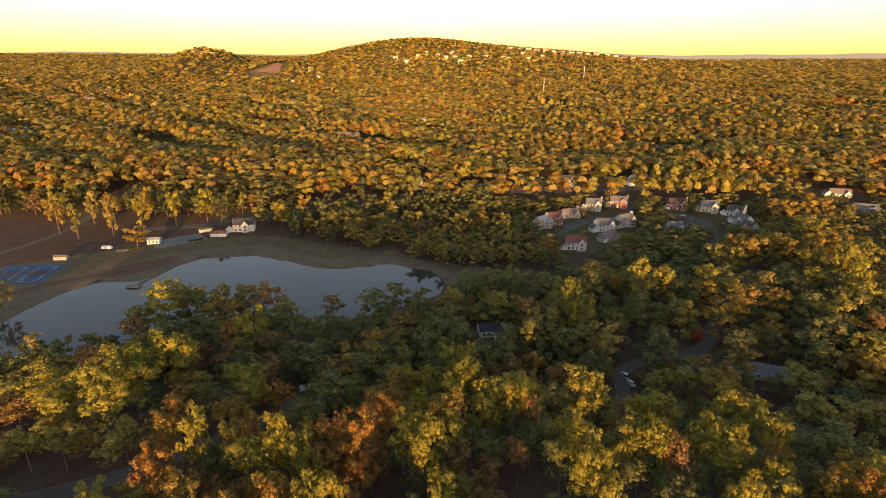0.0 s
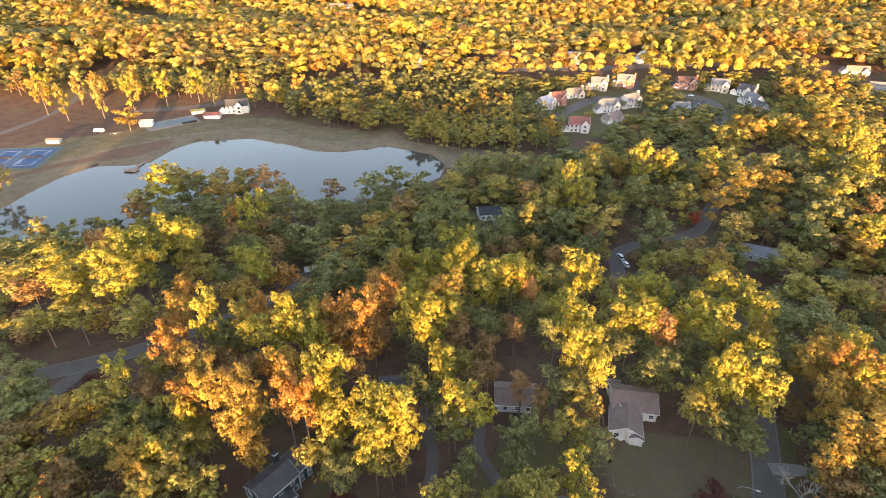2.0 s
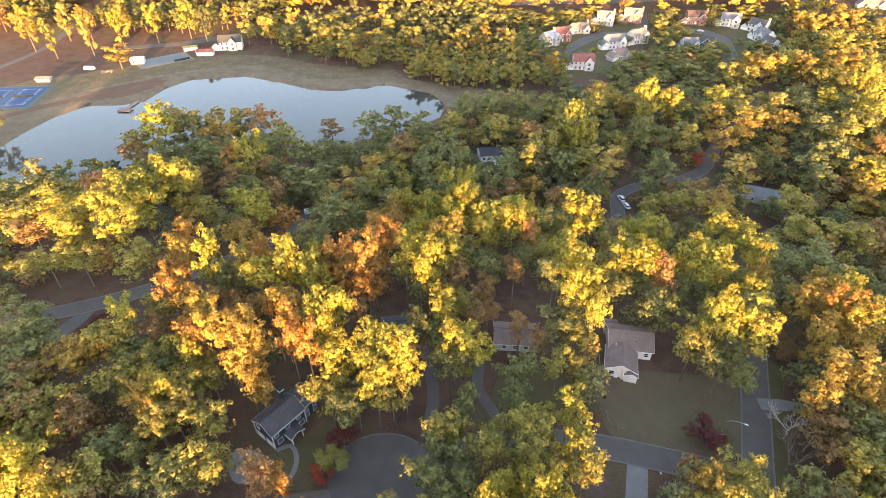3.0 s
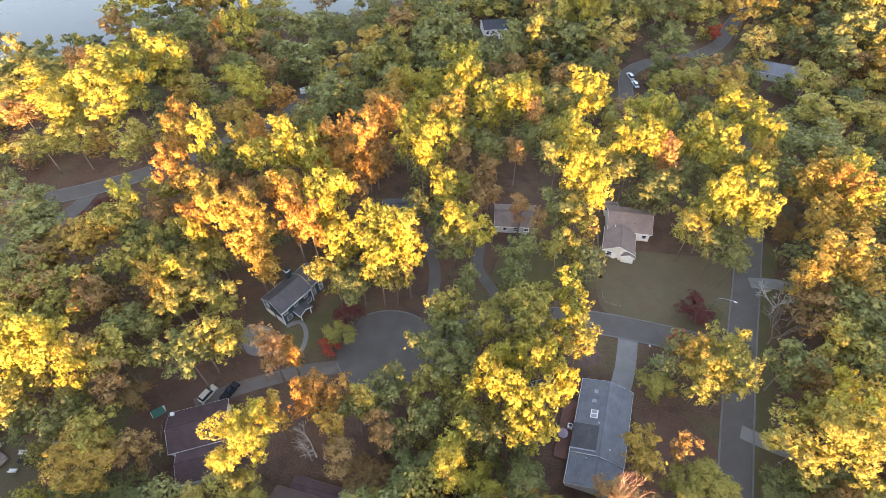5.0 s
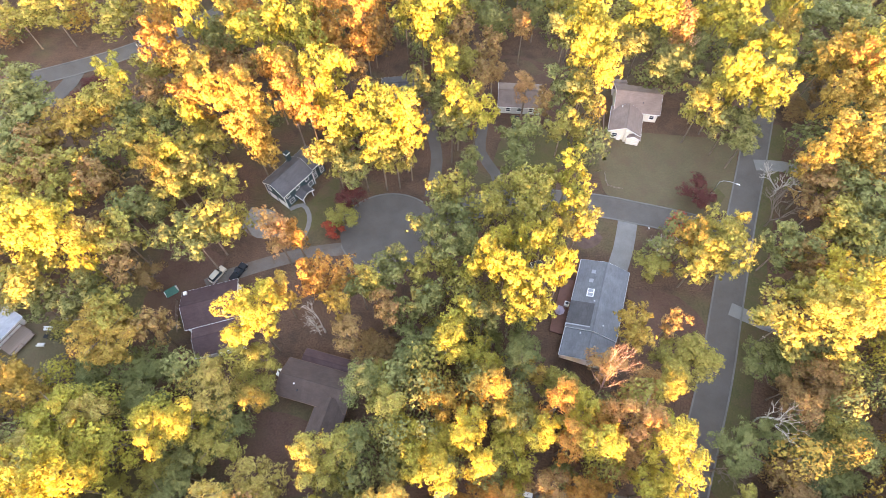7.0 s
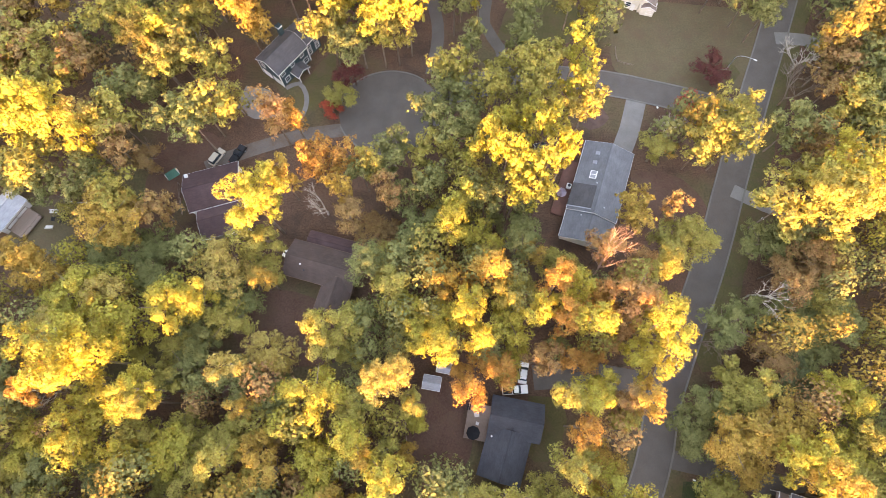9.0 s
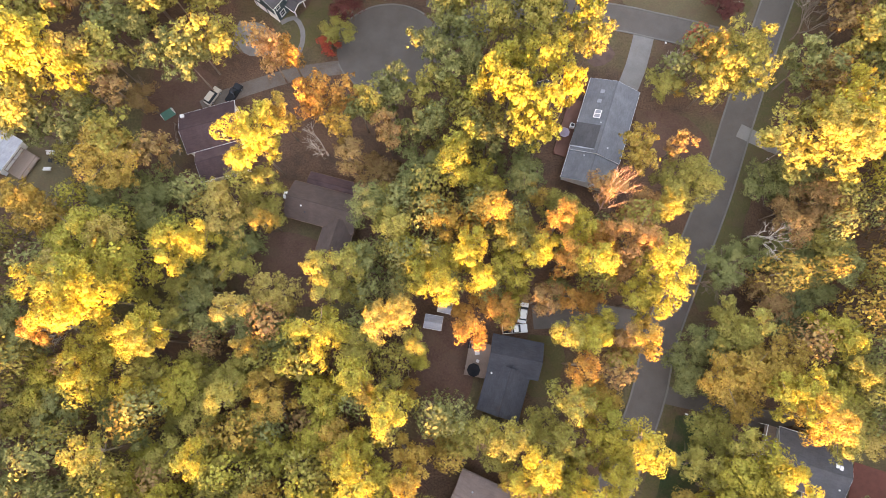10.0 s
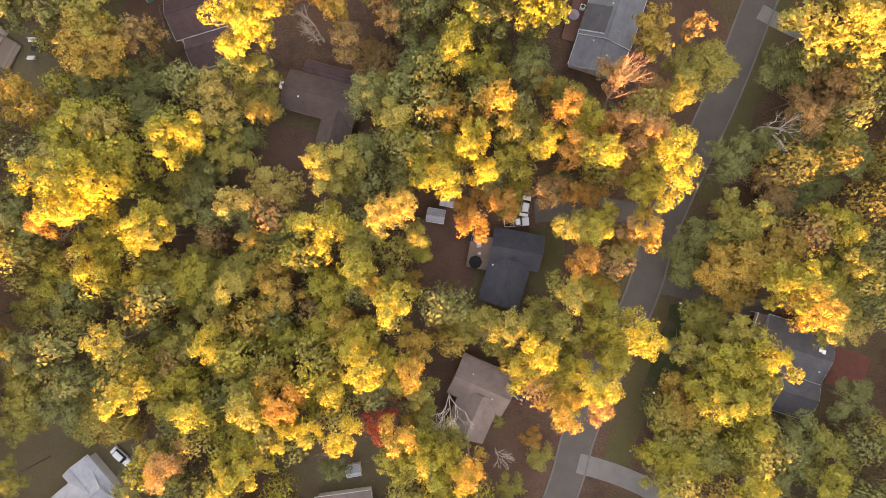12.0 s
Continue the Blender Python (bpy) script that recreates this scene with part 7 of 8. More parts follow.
def car(x, y, turn, paint, label, length=4.6, style="saloon"):
    h = thing("car", at(x, y, turn, 0.07), label, "car", "parked vehicles")
    a, w = length / 2, 0.9
    mat = car_paints[paint]
    tall = {"saloon": 1.42, "suv": 1.75, "van": 2.1, "pickup": 1.75}[style]
    part("body", wedge(-a, a, w, 0.32, -a + 0.1, a - 0.12, w - 0.06, 0.88 if style == "saloon" else 1.02), mat, h)
    front, back = {"saloon": (0.28, -0.36), "suv": (0.26, -0.46), "van": (0.36, -0.485), "pickup": (0.24, -0.12)}[style]
    x1, x0 = length * front, length * back
    part("cabin", wedge(x0, x1, w - 0.08, 0.86, x0 + 0.3, x1 - 0.62, w - 0.24, tall - 0.04), glass, h, "dark glazed cabin")
    part("car_roof", wedge(x0 + 0.26, x1 - 0.55, w - 0.2, tall - 0.12, x0 + 0.34, x1 - 0.68, w - 0.27, tall), mat, h)
    if style == "van":
        part("cargo_side", wedge(x0 - 0.02, x1 - 1.4, w - 0.04, 0.9, x0 + 0.1, x1 - 1.6, w - 0.12, tall + 0.05), mat, h)
    if style == "pickup":
        part("cargo_bed", boxed(-a + 0.15, -w + 0.18, 0.98, x0 - 0.1, w - 0.18, 1.06), rubber, h)
    for s in (1, -1):
        part("headlight", boxed(a - 0.2, s * 0.62 - 0.16, 0.6, a - 0.02, s * 0.62 + 0.16, 0.74), grey_metal, h)
        part("tail_light", boxed(-a + 0.01, s * 0.66 - 0.14, 0.66, -a + 0.14, s * 0.66 + 0.14, 0.8), plain("red_lens", (0.3, 0.02, 0.02), 0.3) if s > 0 and "red_lens" not in bpy.data.materials else bpy.data.materials["red_lens"], h)
        for k in (0.31, -0.3):
            tyre = part("tyre", tube(bmesh.new(), [(length * k, s * (w - 0.2), 0.33), (length * k, s * (w + 0.01), 0.33)], [0.33, 0.33], 14), rubber, h)
            part("rim", tube(bmesh.new(), [(length * k, s * (w - 0.02), 0.33), (length * k, s * (w + 0.025), 0.33)], [0.2, 0.18], 12), grey_metal, tyre)
    return h


car(-52.6, 55.4, 58, "beige", "beige off-road car parked beside the brown house", 4.5, "suv")
car(-47.9, 56.0, 62, "dark", "dark pickup parked beside the brown house", 5.0, "pickup")
car(13.2, 4.1, 4, "white", "white pickup parked behind the slate house", 5.2, "pickup")
car(15.0, 7.4, 80, "white", "white car half under the trees", 4.4)
car(12.9, -31.8, -16, "blue", "dark blue saloon parked beside the taupe house", 4.6)
car(-69.6, -44.6, -42, "white", "white saloon with dark windows on the yard", 4.7)
car(76.2, 193.4, 100, "white", "white saloon on a valley drive", 4.6)
car(75.4, 199.0, 100, "white", "white car parked behind another", 4.4, "suv")
car(-53.6, 187.6, 20, "white", "white van on the lane", 5.4, "van")
car(-89.6, 132.2, 38, "beige", "pale car driving lane edge", 4.6)
car(-77.5, 122.6, 30, "dark", "dark car on a drive by the lane", 4.4)
car(195, 434, -10, "white", "white car in the estate street", 4.6)
car(113.5, 431, 200, "dark", "dark car in the estate street", 4.5)
car(18.5, 100.5, 85, "dark", "dark car near the hidden house", 4.5)

# ---- street furniture ----
h = thing("street_lamp", at(64.6, 76.3, -28), "grey street lamp with a long curved arm", "lamp")
part("pole", tube(bmesh.new(), [(0, 0, -0.5), (0, 0, 4), (0, 0, 7.2)], [0.13, 0.1, 0.08], 10), grey_metal, h)
part("arm", tube(bmesh.new(), [(0, 0, 7.1), (0.6, 0, 7.9), (1.8, 0, 8.4), (3.4, 0, 8.55)], [0.07, 0.06, 0.05, 0.045], 8), grey_metal, h)
part("lamp_head", wedge(3.3, 4.2, 0.17, 8.45, 3.4, 4.1, 0.12, 8.64), white_paint, h)
for x, y in ((203, 510), (219, 514), (160, 498), (250, 512), (120, 494)):
    h = thing("utility_pole", at(x, y, 12), "wooden utility pole with a crossarm", "utility pole", "poles along the wide road")
    part("pole", tube(bmesh.new(), [(0, 0, -1), (0, 0, 11.5)], [0.2, 0.13], 8), old_wood, h)
    part("crossarm", boxed(-1.2, -0.07, 10.6, 1.2, 0.07, 10.75), old_wood, h)
h = thing("drain_cover", at(46.8, 8.9, 30), "pale concrete slab with a round iron cover", "manhole")
part("slab", boxed(-0.75, -0.75, 0.0, 0.75, 0.75, 0.11, None, 0.02), concrete_material("pale_slab", (0.46, 0.45, 0.43)), h)
part("cover", tube(bmesh.new(), [(0, 0, 0.05), (0, 0, 0.13)], [0.32, 0.32], 20), dark_metal, h, "round dark iron cover")


def mailbox(x, y, turn):
    h = thing("mailbox", at(x, y, turn), "white mailbox on a post", "mailbox", "roadside mailboxes")
    part("post", boxed(-0.05, -0.05, -0.3, 0.05, 0.05, 1.05), old_wood, h)
    part("letter_box", boxed(-0.14, -0.25, 1.0, 0.14, 0.25, 1.3, None, 0.05), white_paint, h)


for x, y, turn in ((48.2, 67.2, 20), (46.6, -12.6, 70), (41.2, -31.0, 65), (36.5, -43.0, 65), (68.0, 40.0, 65)):
    mailbox(x, y, turn)


def parasol(x, y, z, radius, material, label):
    h = thing("parasol", at(x, y, 0, z), label, "parasol")
    part("pole", tube(bmesh.new(), [(0, 0, 0), (0, 0, 2.3)], [0.03, 0.03], 6), grey_metal, h)
    bm = bmesh.new()
    top = bm.verts.new((0, 0, 2.5))
    rim = [bm.verts.new((radius * math.cos(k * math.tau / 8), radius * math.sin(k * math.tau / 8), 1.95)) for k in range(8)]
    for k in range(8):
        bm.faces.new((top, rim[k], rim[(k + 1) % 8]))
    bmesh.ops.solidify(bm, geom=bm.faces[:], thickness=0.03)
    part("canopy", bm, material, h)
    part("base", tube(bmesh.new(), [(0, 0, 0), (0, 0, 0.1)], [0.3, 0.28], 12), dark_metal, h)


parasol(24.6, 45.8, 0.45, 1.15, plain("lilac_cloth", (0.42, 0.36, 0.42), 0.9), "faded lilac garden parasol")
parasol(4.6, -4.0, 1.32, 1.35, plain("dark_cloth", (0.025, 0.025, 0.028), 0.9), "dark garden parasol on the deck")


def seat_box(x, y, z, turn, w, d, tall, material, name, label):
    h = thing(name, at(x, y, turn, z), label, name.replace("_", " "))
    part("seat", boxed(-w / 2, -d / 2, tall * 0.3, w / 2, d / 2, tall * 0.55, None, 0.04), material, h)
    part("backrest", boxed(-w / 2, d / 2 - 0.14, tall * 0.5, w / 2, d / 2, tall, None, 0.03), material, h)
    for sx in (-1, 1):
        for sy in (-1, 1):
            part("leg", boxed(sx * (w / 2 - 0.06) - 0.03, sy * (d / 2 - 0.06) - 0.03, 0, sx * (w / 2 - 0.06) + 0.03, sy * (d / 2 - 0.06) + 0.03, tall * 0.32), material, h)


def table(x, y, z, turn, w, d, tall, material, label):
    h = thing("garden_table", at(x, y, turn, z), label, "table")
    part("tabletop", boxed(-w / 2, -d / 2, tall - 0.05, w / 2, d / 2, tall, None, 0.01), material, h)
    for sx in (-1, 1):
        for sy in (-1, 1):
            part("leg", boxed(sx * (w / 2 - 0.08) - 0.04, sy * (d / 2 - 0.08) - 0.04, 0, sx * (w / 2 - 0.08) + 0.04, sy * (d / 2 - 0.08) + 0.04, tall - 0.05), material, h)


cushion = plain("pale_cushion", (0.62, 0.60, 0.56), 0.9)
table(5.4, -0.6, 1.32, 8, 0.95, 0.95, 0.6, plain("pale_table", (0.55, 0.50, 0.46), 0.7), "pale square table on the deck")
seat_box(5.5, -2.3, 1.32, 160, 0.6, 0.6, 0.8, cushion, "garden_chair", "white garden chair on the deck")
seat_box(3.9, 0.8, 1.32, 80, 1.2, 0.7, 0.8, rubber, "garden_bench", "dark bench at the deck's corner")
table(-86.9, 40.5, 0.62, -10, 0.9, 0.9, 0.45, rubber, "dark low table on the grey deck")
seat_box(-87.1, 42.3, 0.62, 0, 1.8, 0.8, 0.8, cushion, "garden_sofa", "pale cushioned garden sofa")
seat_box(-87.4, 38.6, 0.62, 180, 1.6, 0.8, 0.8, cushion, "garden_sofa", "pale cushioned garden sofa")
seat_box(-84.9, 40.8, 0.62, -90, 2.2, 0.9, 0.8, rubber, "garden_sofa", "dark garden sofa on the grey deck")
seat_box(-65.6, -47.6, 0.55, 30, 0.7, 0.7, 0.9, old_wood, "garden_chair", "wooden garden chair on the terrace")
table(-66.8, -49.2, 0.55, 25, 1.6, 1.2, 0.75, old_wood, "wooden garden table on the terrace")


def shed(x, y, turn, w, d, tall, wall, roof, label):
    h = thing("shed", at(x, y, turn), label, "shed")
    gable_block(h, IDENT, w, d, tall, 0.7, wall, roof, 0.2, -0.3)
    door(h, side(IDENT, w, d, "s", 0, 0), 0.9, 1.9)


shed(-3.4, 5.4, -10, 3.2, 2.4, 2.1, white_siding, roofs["pale"], "small white garden shed")
shed(-1.0, 8.4, -12, 2.4, 1.8, 1.9, grey_siding, roofs["pale"], "small grey garden shed")
shed(-6.0, -35.0, 20, 2.2, 1.8, 1.8, red_wood, roofs["red"], "small reddish wooden shed")
shed(20.6, 57.0, 15, 2.0, 1.6, 1.8, grey_siding, roofs["slate"], "small garden shed beside the grey house")
shed(-20.5, -47.0, 10, 2.6, 2.0, 2.0, white_siding, roofs["pale"], "white shed in the grass yard")

# a green and white tent by the brown house
h = thing("tent", at(-62.5, 51.5, 35), "green and white camping tent", "tent")
bm = wedge(-1.4, 1.4, 1.1, 0.0, -1.2, 1.2, 0.1, 1.5)
part("fly_sheet", bm, plain("green_tent_cloth", (0.06, 0.16, 0.12), 0.8), h)
for s in (1, -1):
    part("end_panel", wedge(s * 1.35 - 0.12, s * 1.35 + 0.12, 0.9, 0.0, s * 1.3 - 0.08, s * 1.3 + 0.08, 0.1, 1.3), white_paint, h)


def fence(points, label, tall=1.2, gap=2.0, material=None, rails=(0.45, 1.05)):
    line = smooth_line(points, gap)
    h = thing("fence", pose(0, 0, 0), label, "fence")
    mat = material or old_wood
    for a, b in zip(line, line[1:]):
        part("post", boxed(a.x - 0.06, a.y - 0.06, gz(a.x, a.y) - 0.3, a.x + 0.06, a.y + 0.06, gz(a.x, a.y) + tall), mat, h)
        for z in rails:
            part("rail", tube(bmesh.new(), [(a.x, a.y, gz(a.x, a.y) + z), (b.x, b.y, gz(b.x, b.y) + z)], [0.05, 0.05], 4), mat, h)


fence([(-60.5, 49.0), (-59.8, 45.5), (-58.6, 41.5)], "weathered wooden fence beside the brown house")
fence([(-80.5, -16.6), (-75.8, -17.4), (-75.0, -25.0), (-74.4, -31)], "pale painted garden fence beside the yard", material=white_paint)
fence([(-83.5, 44.5), (-77.5, 44.2)], "low fence behind the grey deck", material=grey_metal)
fence([(40.2, 84.0), (40.4, 80.2), (44, 79.0)], "low wooden fence on the lawn's corner", 0.8, 1.8, rails=(0.35, 0.7))
fence([(-8.0, 4.6), (-8.6, -2), (-8.0, -9)], "weathered wooden fence along the yard", material=old_wood)

# fallen pale trunks
for k, (x0, y0, x1, y1) in enumerate([(-36.5, -32.0, -27.5, -26.5), (-33.0, -30.8, -25.5, -25.8)]):
    h = thing("fallen_trunk", pose(0, 0, 0), "pale fallen tree trunk caught among the trees", "log")
    part("trunk", tube(bmesh.new(), [(x0, y0, 1.0), ((x0 + x1) / 2, (y0 + y1) / 2 + 0.3, 6.5), (x1, y1, 12.5)], [0.28, 0.22, 0.12], 8), pale_bark, h)

# flower beds and edging
bed = plain("bed_soil", (0.11, 0.07, 0.055), 0.95, 0, 4, 0.3)
patch("flower_bed", [(30.5, 66.5), (34.5, 68.5), (37.0, 65.5), (34.5, 62.5), (31.0, 63.0)], bed, "brown mulch bed with an edge", 0.06)
patch("flower_bed", [(62.5, 78), (66.5, 80), (69, 77), (66, 74.5)], green_lawn_mat, "green corner bed under the lamp", 0.05)

h = thing("storm_drain", at(47.0, 9.0, 65, 0.05), "storm drain with a dark grate in a pale concrete collar", "drain")
part("collar", boxed(-0.75, -0.75, -0.2, 0.75, 0.75, 0.06, None, 0.03), concrete, h)
part("grate", boxed(-0.4, -0.4, 0.03, 0.4, 0.4, 0.075), dark_metal, h, "dark iron grate")
for k in range(5):
    part("bar", boxed(-0.36 + 0.16 * k, -0.38, 0.07, -0.3 + 0.16 * k, 0.38, 0.09), rubber, h)

# ---- pond side: dock, pool, courts ----
h = thing("dock", pose(-177.0, 302.5, -11.8, 0, 0, -6), "grey wooden dock with a wide head", "dock")
part("walkway", boxed(-1.2, -7.0, 0.05, 1.2, 8.0, 0.25), old_wood, h)
part("platform", boxed(-3.6, -11.0, 0.05, 3.6, -7.0, 0.27), old_wood, h)
for x in (-3.4, 0, 3.4):
    for y in (-10.8, -7.2):
        part("post", tube(bmesh.new(), [(x, y, -3), (x, y, 1.2)], [0.13, 0.13], 8), old_wood, h)
for x in (-3.4, 3.4):
    part("rail", boxed(x - 0.06, -10.9, 1.05, x + 0.06, -7.1, 1.15), old_wood, h)
part("bench", boxed(-2.5, -10.7, 0.27, 2.5, -10.2, 0.8), old_wood, h)

blue = plain("blue_court", (0.035, 0.075, 0.16), 0.8, 0, 0.6, 0.12)
court_green = plain("green_court", (0.085, 0.115, 0.10), 0.85, 0, 0.6, 0.12)
h = thing("tennis_court", at(-253, 310, 6, 0.02), "two blue tennis courts on a green apron", "court")
part("apron", boxed(-20, -18, -0.4, 19, 18, 0.08), court_green, h)
for x in (-9, 8):
    c = part("court", boxed(x - 8, -15.5, 0.08, x + 8, 15.5, 0.1), blue, h)
    for y in (-11.9, 0, 11.9):
        part("line", boxed(x - 5.5, y - 0.08, 0.1, x + 5.5, y + 0.08, 0.106), white_paint, c)
    for k in (-5.4, -4.1, 4.1, 5.4):
        part("line", boxed(x + k - 0.06, -11.8, 0.1, x + k + 0.06, 11.8, 0.107), white_paint, c)
    part("net", boxed(x - 6, -0.03, 0.1, x + 6, 0.03, 1.05), rubber, c)
for x in np.linspace(-20, 19, 14):
    for y in (-18, 18):
        part("fence_post", tube(bmesh.new(), [(x, y, -0.4), (x, y, 3.0)], [0.06, 0.06], 5), dark_metal, h)
for y in (-18, 18):
    for z in (0.4, 1.7, 2.95):
        part("fence_rail", boxed(-20, y - 0.04, z, 19, y + 0.04, z + 0.07), dark_metal, h)
for y in np.linspace(-18, 18, 12):
    part("fence_post", tube(bmesh.new(), [(19, y, -0.4), (19, y, 3.0)], [0.06, 0.06], 5), dark_metal, h)

h = thing("swimming_pool", at(-188.5, 374.5, 38, 0.05), "turquoise swimming pool in a pale paved deck", "pool")
part("paving", boxed(-17, -9, -0.5, 17, 9, 0.15), concrete_material("pool_paving", (0.19, 0.178, 0.16)), h)
part("pool_water", boxed(-12, -5, 0.1, 12, 5, 0.19), plain("pool_blue", (0.06, 0.10, 0.11), 0.45, 0, 0.4, 0.05), h)
part("pool_cover", boxed(5, -8.2, 0.16, 15, -5.6, 0.8, None, 0.05), rubber, h, "dark rolled pool cover")
h = thing("pool_house", at(-203.0, 369.0, 10), "small white pool house", "building")
gable_block(h, IDENT, 8, 5, 3.0, 1.2, white_siding, roofs["pale"])
for x in (-2.4, 0, 2.4):
    window(h, side(IDENT, 8, 5, "s", x, 1.6), 1.0, 1.8)
h = thing("pool_shelter", at(-178, 396, 25), "green-roofed open shelter beside the swimming pool", "building")
gable_block(h, IDENT, 9, 3.5, 2.2, 0.8, grey_siding, shingle_material("mossy_shingles", (0.10, 0.13, 0.07)))
h = thing("outbuilding", at(-164, 386, 4), "low white outbuilding with a red-brown roof", "building")
gable_block(h, IDENT, 11, 5, 2.6, 1.3, white_siding, roofs["red"])
h = thing("boat_trailer", at(-229, 356, -6), "white covered trailer on the grass", "trailer")
part("cover", wedge(-3.4, 3.4, 1.4, 0.6, -3.0, 3.0, 0.9, 2.4), white_paint, h)
for s in (1, -1):
    part("wheel", tube(bmesh.new(), [(0, s * 1.1, 0.4), (0, s * 1.35, 0.4)], [0.4, 0.4], 12), rubber, h)
h = thing("picnic_shelter", at(-247, 336, 4), "grey picnic shelter by the courts", "building")
gable_block(h, IDENT, 8, 3.4, 2.2, 0.7, grey_siding, roofs["taupe"])
h = thing("hoop_tunnel", at(-216, 352, 10), "low hoop frame on the grass", "frame")
for k in range(5):
    part("hoop", tube(bmesh.new(), [(-3 + 1.5 * k, -1.2, -0.2), (-3 + 1.5 * k, -0.9, 1.2), (-3 + 1.5 * k, 0.9, 1.2), (-3 + 1.5 * k, 1.2, -0.2)], [0.06] * 4, 5), grey_metal, h)
patch("pale_track", [(-250, 262), (-226, 292), (-200, 312), (-176, 340), (-179, 342), (-204, 317), (-230, 297), (-254, 266)], bare_mat, "worn pale track along the bank", 0.14, 1.2)
for x, y, hgt, rad, c in ((-209, 358, 15, 8.5, "amber"), (-240, 384, 27, 5.2, "buff"), (-224, 396, 28, 5.4, "gold"), (-262, 378, 26, 5, "olive"), (-285, 392, 26, 5.6, "amber"), (-206, 410, 27, 5.5, "gold"), (-252, 408, 27, 6, "amber"), (-186, 420, 27, 6, "gold"), (-272, 414, 26, 6, "buff"), (-300, 415, 26, 6, "gold"), (-232, 421, 27, 6, "amber"), (-170, 408, 25, 6.5, "pine"), (-122, 402, 22, 7, "olive"), (-108, 412, 24, 7, "amber")):
    tree(x, y, hgt, rad, c)

# ---- far off: hill houses, a mast, bare earth ----
far_wall = plain("far_white_wall", (0.72, 0.68, 0.60), 0.7)


def far_house(x, y, turn, wide, tall):
    h = thing("far_house", at(x, y, turn), "pale house on the wooded hillside", "house", "houses on the far hill")
    gable_block(h, IDENT, wide, wide * 0.6, tall, wide * 0.18, far_wall, roofs["taupe"], 0.4, -6.0)
    for k in (-0.3, 0.0, 0.3):
        for z in (0.35, 0.75):
            part("window", boxed(wide * k - 0.8, -wide * 0.3 - 0.06, tall * z - 1.0, wide * k + 0.8, -wide * 0.3 + 0.05, tall * z + 1.0), glass, h)
    return h


spots = random.Random(9)
for x, y in [(-97, 2262), (-66, 2307), (-21, 2260), (11, 2232), (34, 2308), (44, 2244), (64, 2171), (98, 2250), (165, 2274), (231, 2280), (250, 2254), (320, 2370), (394, 2335), (330, 2276), (-181, 2213), (-134, 2148)]:
    far_house(x, y, spots.uniform(-25, 25), spots.uniform(14, 20), spots.uniform(14, 18))
for x, y in [(291, 2527), (327, 2519), (362, 2510), (396, 2497), (430, 2483), (462, 2461), (498, 2462), (533, 2459), (574, 2483), (600, 2443), (639, 2458), (684, 2446), (722, 2456), (751, 2435), (789, 2444), (821, 2399)]:
    far_house(x, y, spots.uniform(-20, 20), spots.uniform(17, 25), spots.uniform(17, 21))
for x, y in [(-466, 2047), (-397, 1850), (-447, 1727), (-406, 1729), (-685, 1569), (-666, 1599), (-597, 1647), (-769, 1311), (-718, 1160), (400, 1816), (494, 1772)]:
    far_house(x, y, spots.uniform(-20, 20), spots.uniform(12, 18), spots.uniform(14, 18))
for x, y in [(-134, 809), (-131, 902), (-27, 903), (-35, 891), (-120, 746), (-128, 725), (-588, 784), (-579, 750)]:
    far_house(x, y, spots.uniform(-20, 20), spots.uniform(11, 16), spots.uniform(12, 17))
patch("cleared_slope", [(-652, 1966), (-628, 1985), (-606, 2010), (-588, 2062), (-566, 2050), (-558, 1990), (-556, 1946), (-600, 1950)], ground_cover("red_clay", (0.36, 0.19, 0.10), (0.46, 0.26, 0.15), 0.05), "bare red clay slope on the hill", 2.0, 9.0)
for x, y, tall in ((250, 1434, 46), (432, 1784, 52)):
    h = thing("radio_mast", at(x, y, 0), "pale slender radio mast above the woods", "mast")
    part("mast", tube(bmesh.new(), [(0, 0, -2), (0, 0, tall)], [1.0, 0.7], 8), white_paint, h)
    part("antenna_ring", tube(bmesh.new(), [(0, 0, tall - 4), (0, 0, tall - 1)], [1.8, 1.8], 8), grey_metal, h)

# hazy hills at the horizon: a black strip whose even glow stands in for haze
haze = bpy.data.materials.new("haze_glow")
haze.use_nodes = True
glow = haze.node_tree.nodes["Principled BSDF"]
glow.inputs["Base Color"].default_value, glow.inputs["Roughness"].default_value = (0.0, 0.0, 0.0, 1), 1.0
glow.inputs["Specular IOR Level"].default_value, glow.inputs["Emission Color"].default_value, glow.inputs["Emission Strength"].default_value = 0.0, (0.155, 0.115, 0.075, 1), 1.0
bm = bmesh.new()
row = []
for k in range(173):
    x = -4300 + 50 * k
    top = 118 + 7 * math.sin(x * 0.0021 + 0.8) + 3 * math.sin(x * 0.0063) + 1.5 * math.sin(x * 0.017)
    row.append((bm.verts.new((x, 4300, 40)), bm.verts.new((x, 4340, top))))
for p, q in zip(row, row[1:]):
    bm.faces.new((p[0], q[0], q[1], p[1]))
tagged(part("backdrop", bm, haze, None), "backdrop of hills along the horizon, glowing pale in place of haze", "hills", "", "structure")

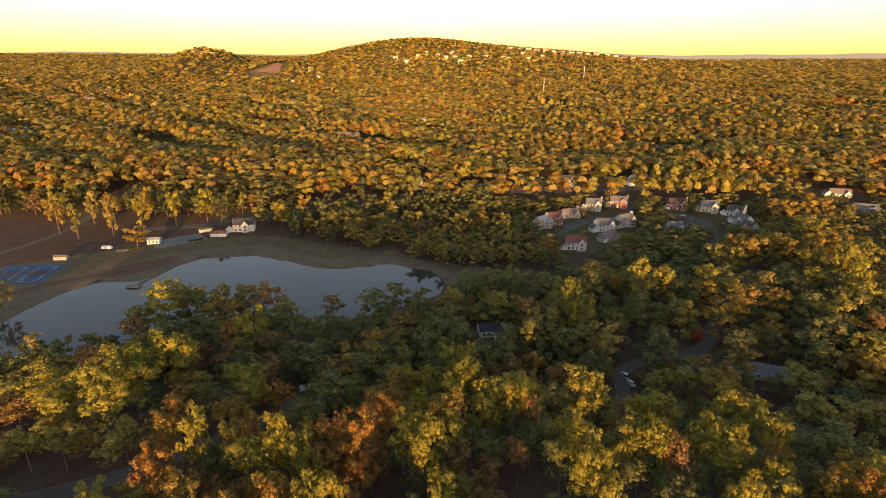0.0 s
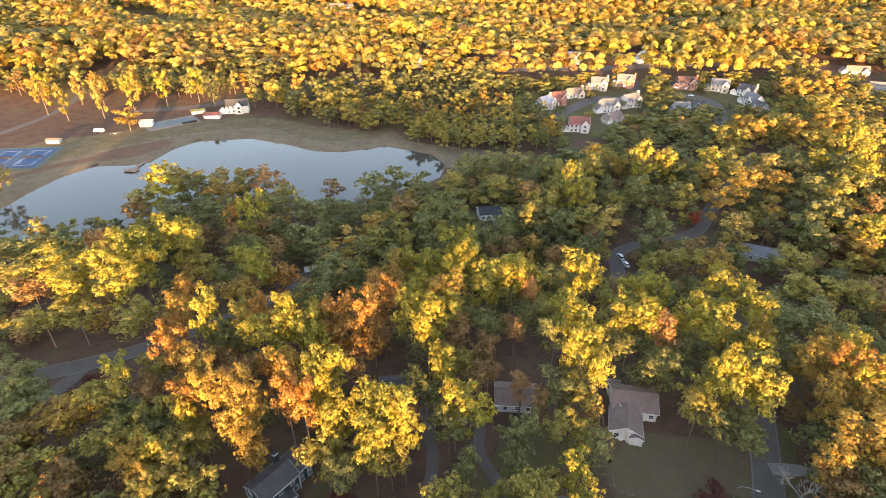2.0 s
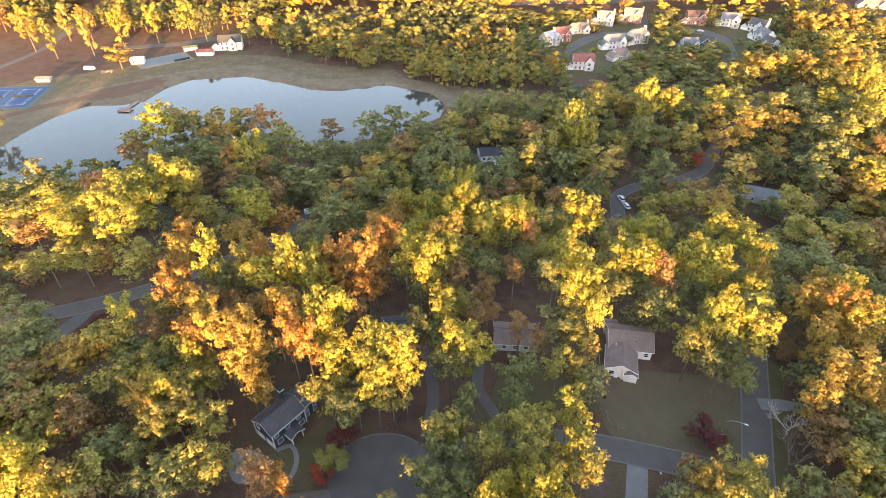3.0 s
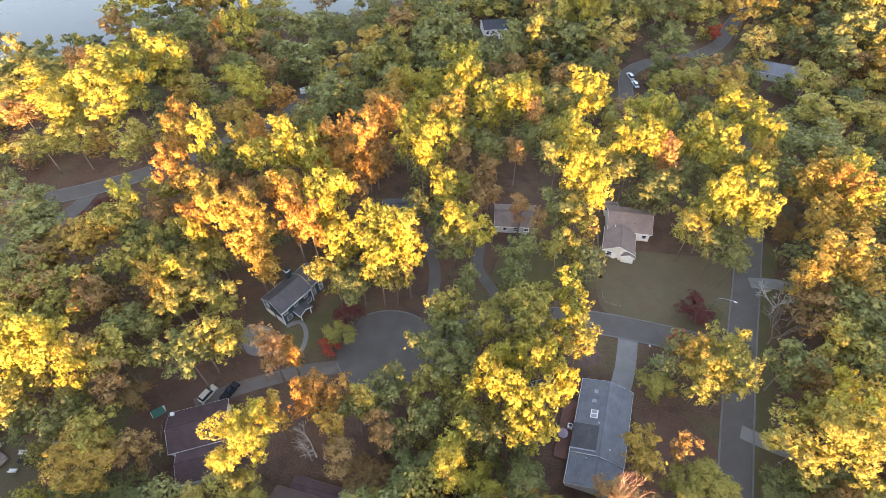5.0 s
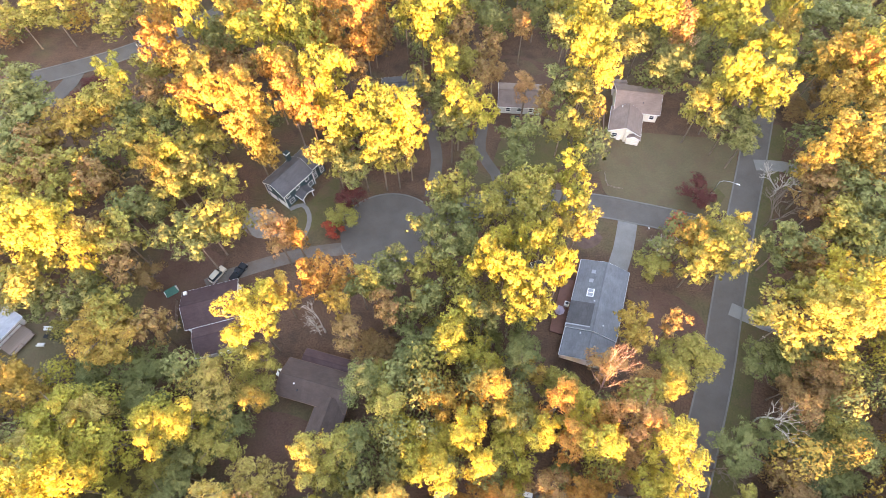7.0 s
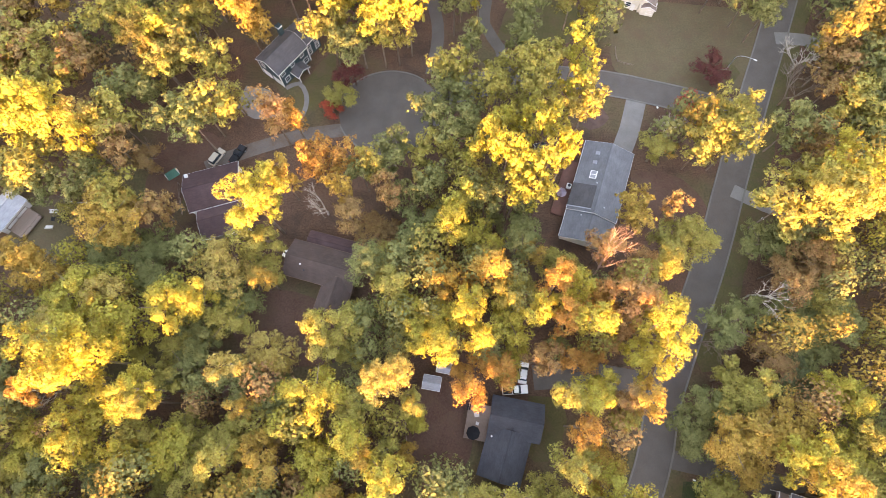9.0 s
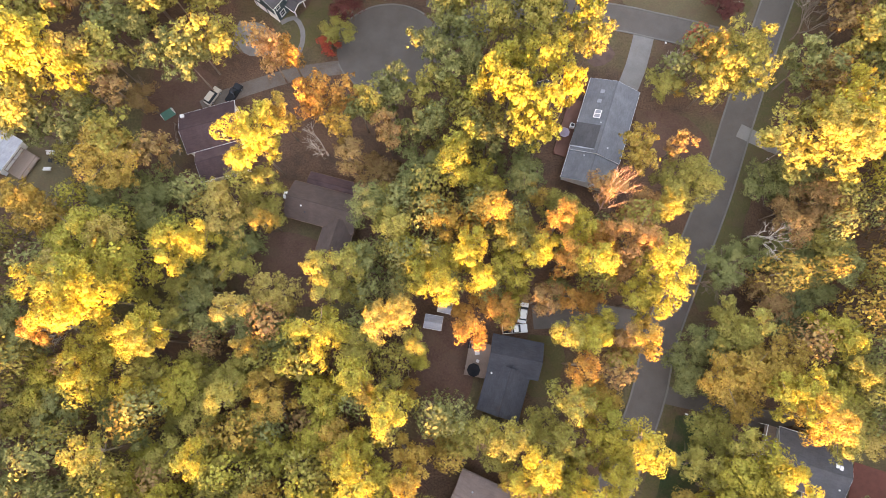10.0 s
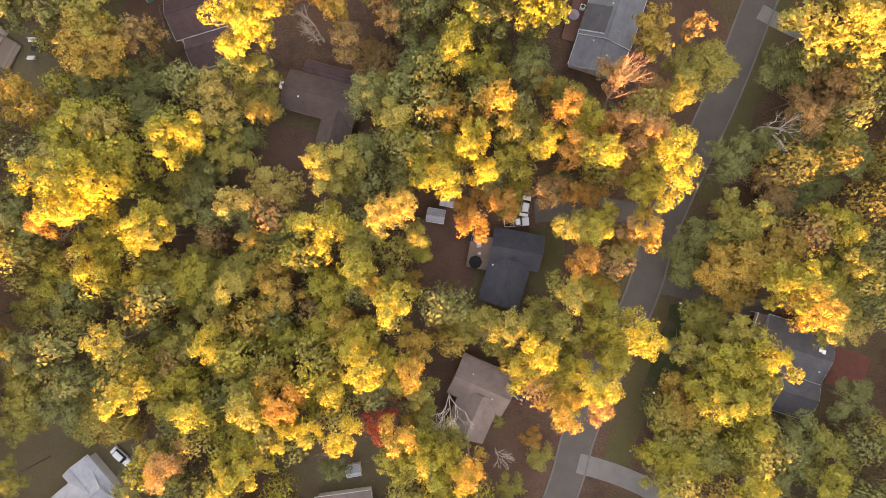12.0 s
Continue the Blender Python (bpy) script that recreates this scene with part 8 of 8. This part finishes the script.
# small trees between the valley houses
for x, y, hgt, rad, c in [(160, 405, 10, 8.6, "green"), (152, 396, 9, 6, "green"), (168, 412, 9, 6, "olive"), (136, 353, 11, 8.5, "green"), (144, 366, 10, 7, "green"), (175, 366, 10, 8.5, "olive"), (65, 360, 10, 8.6, "rust"), (62, 401, 9, 7.2, "green"),
                          (113, 400, 5, 3.6, "green"), (121, 464, 9, 7.0, "olive"), (229, 422, 5, 3.2, "orange"), (177, 399, 6, 4.6, "green"), (178, 433, 8, 6.4, "rust"), (144, 464, 9, 6.6, "olive"), (195, 395, 6, 4.6, "green"), (163, 440, 9, 6.9, "green"),
                          (86, 394, 6, 4.6, "green"), (114, 345, 9, 7.2, "green"), (150, 344, 10, 8.6, "green"), (115, 429, 5, 3.6, "olive"), (205, 443, 7, 4.6, "green"), (235, 453, 11, 8, "olive"), (252, 436, 11, 8, "green"), (88, 373, 5, 3.4, "green"),
                          (80, 438, 10, 8, "olive"), (94, 451, 10, 7.8, "olive"), (160, 372, 11, 8, "green"), (128, 366, 9, 6, "olive"), (190, 376, 11, 7, "green"), (214, 376, 11, 7, "rust"), (212, 404, 6, 4, "green"), (104, 384, 6, 4, "olive"), (176, 456, 9, 6, "green"), (146, 428, 6, 4, "green")]:
    tree(x, y, hgt, rad, c)

# ---- the woods as joined foliage ----
for low, high, shapes in ((-999, 182, fine_shapes), (182, 320, grain_shapes), (320, 9999, mid_shapes)):
    rows = [q for q in PLANTED if low <= q[1] < high]
    plant(rng, np.array([q[:2] for q in rows]), np.array([q[2] for q in rows]), np.array([q[3] for q in rows]), np.array([q[4] for q in rows]), shapes, True)
for colour, chunks in WOODS.items():
    tufts = np.concatenate(chunks)
    mesh = foliage("woods", tufts, LEAVES[colour])
    ob = new("woods", mesh)
    tagged(ob, "woodland of " + {"gold": "golden yellow", "pine": "dark green pine"}.get(colour, colour) + " autumn trees", "woods", "", "stuff")
ob = new("woods_stems", loose_faces("woods_stems", np.concatenate(STEMS), bark))
tagged(ob, "bare grey-brown stems of the woodland trees", "tree trunks", "", "stuff")
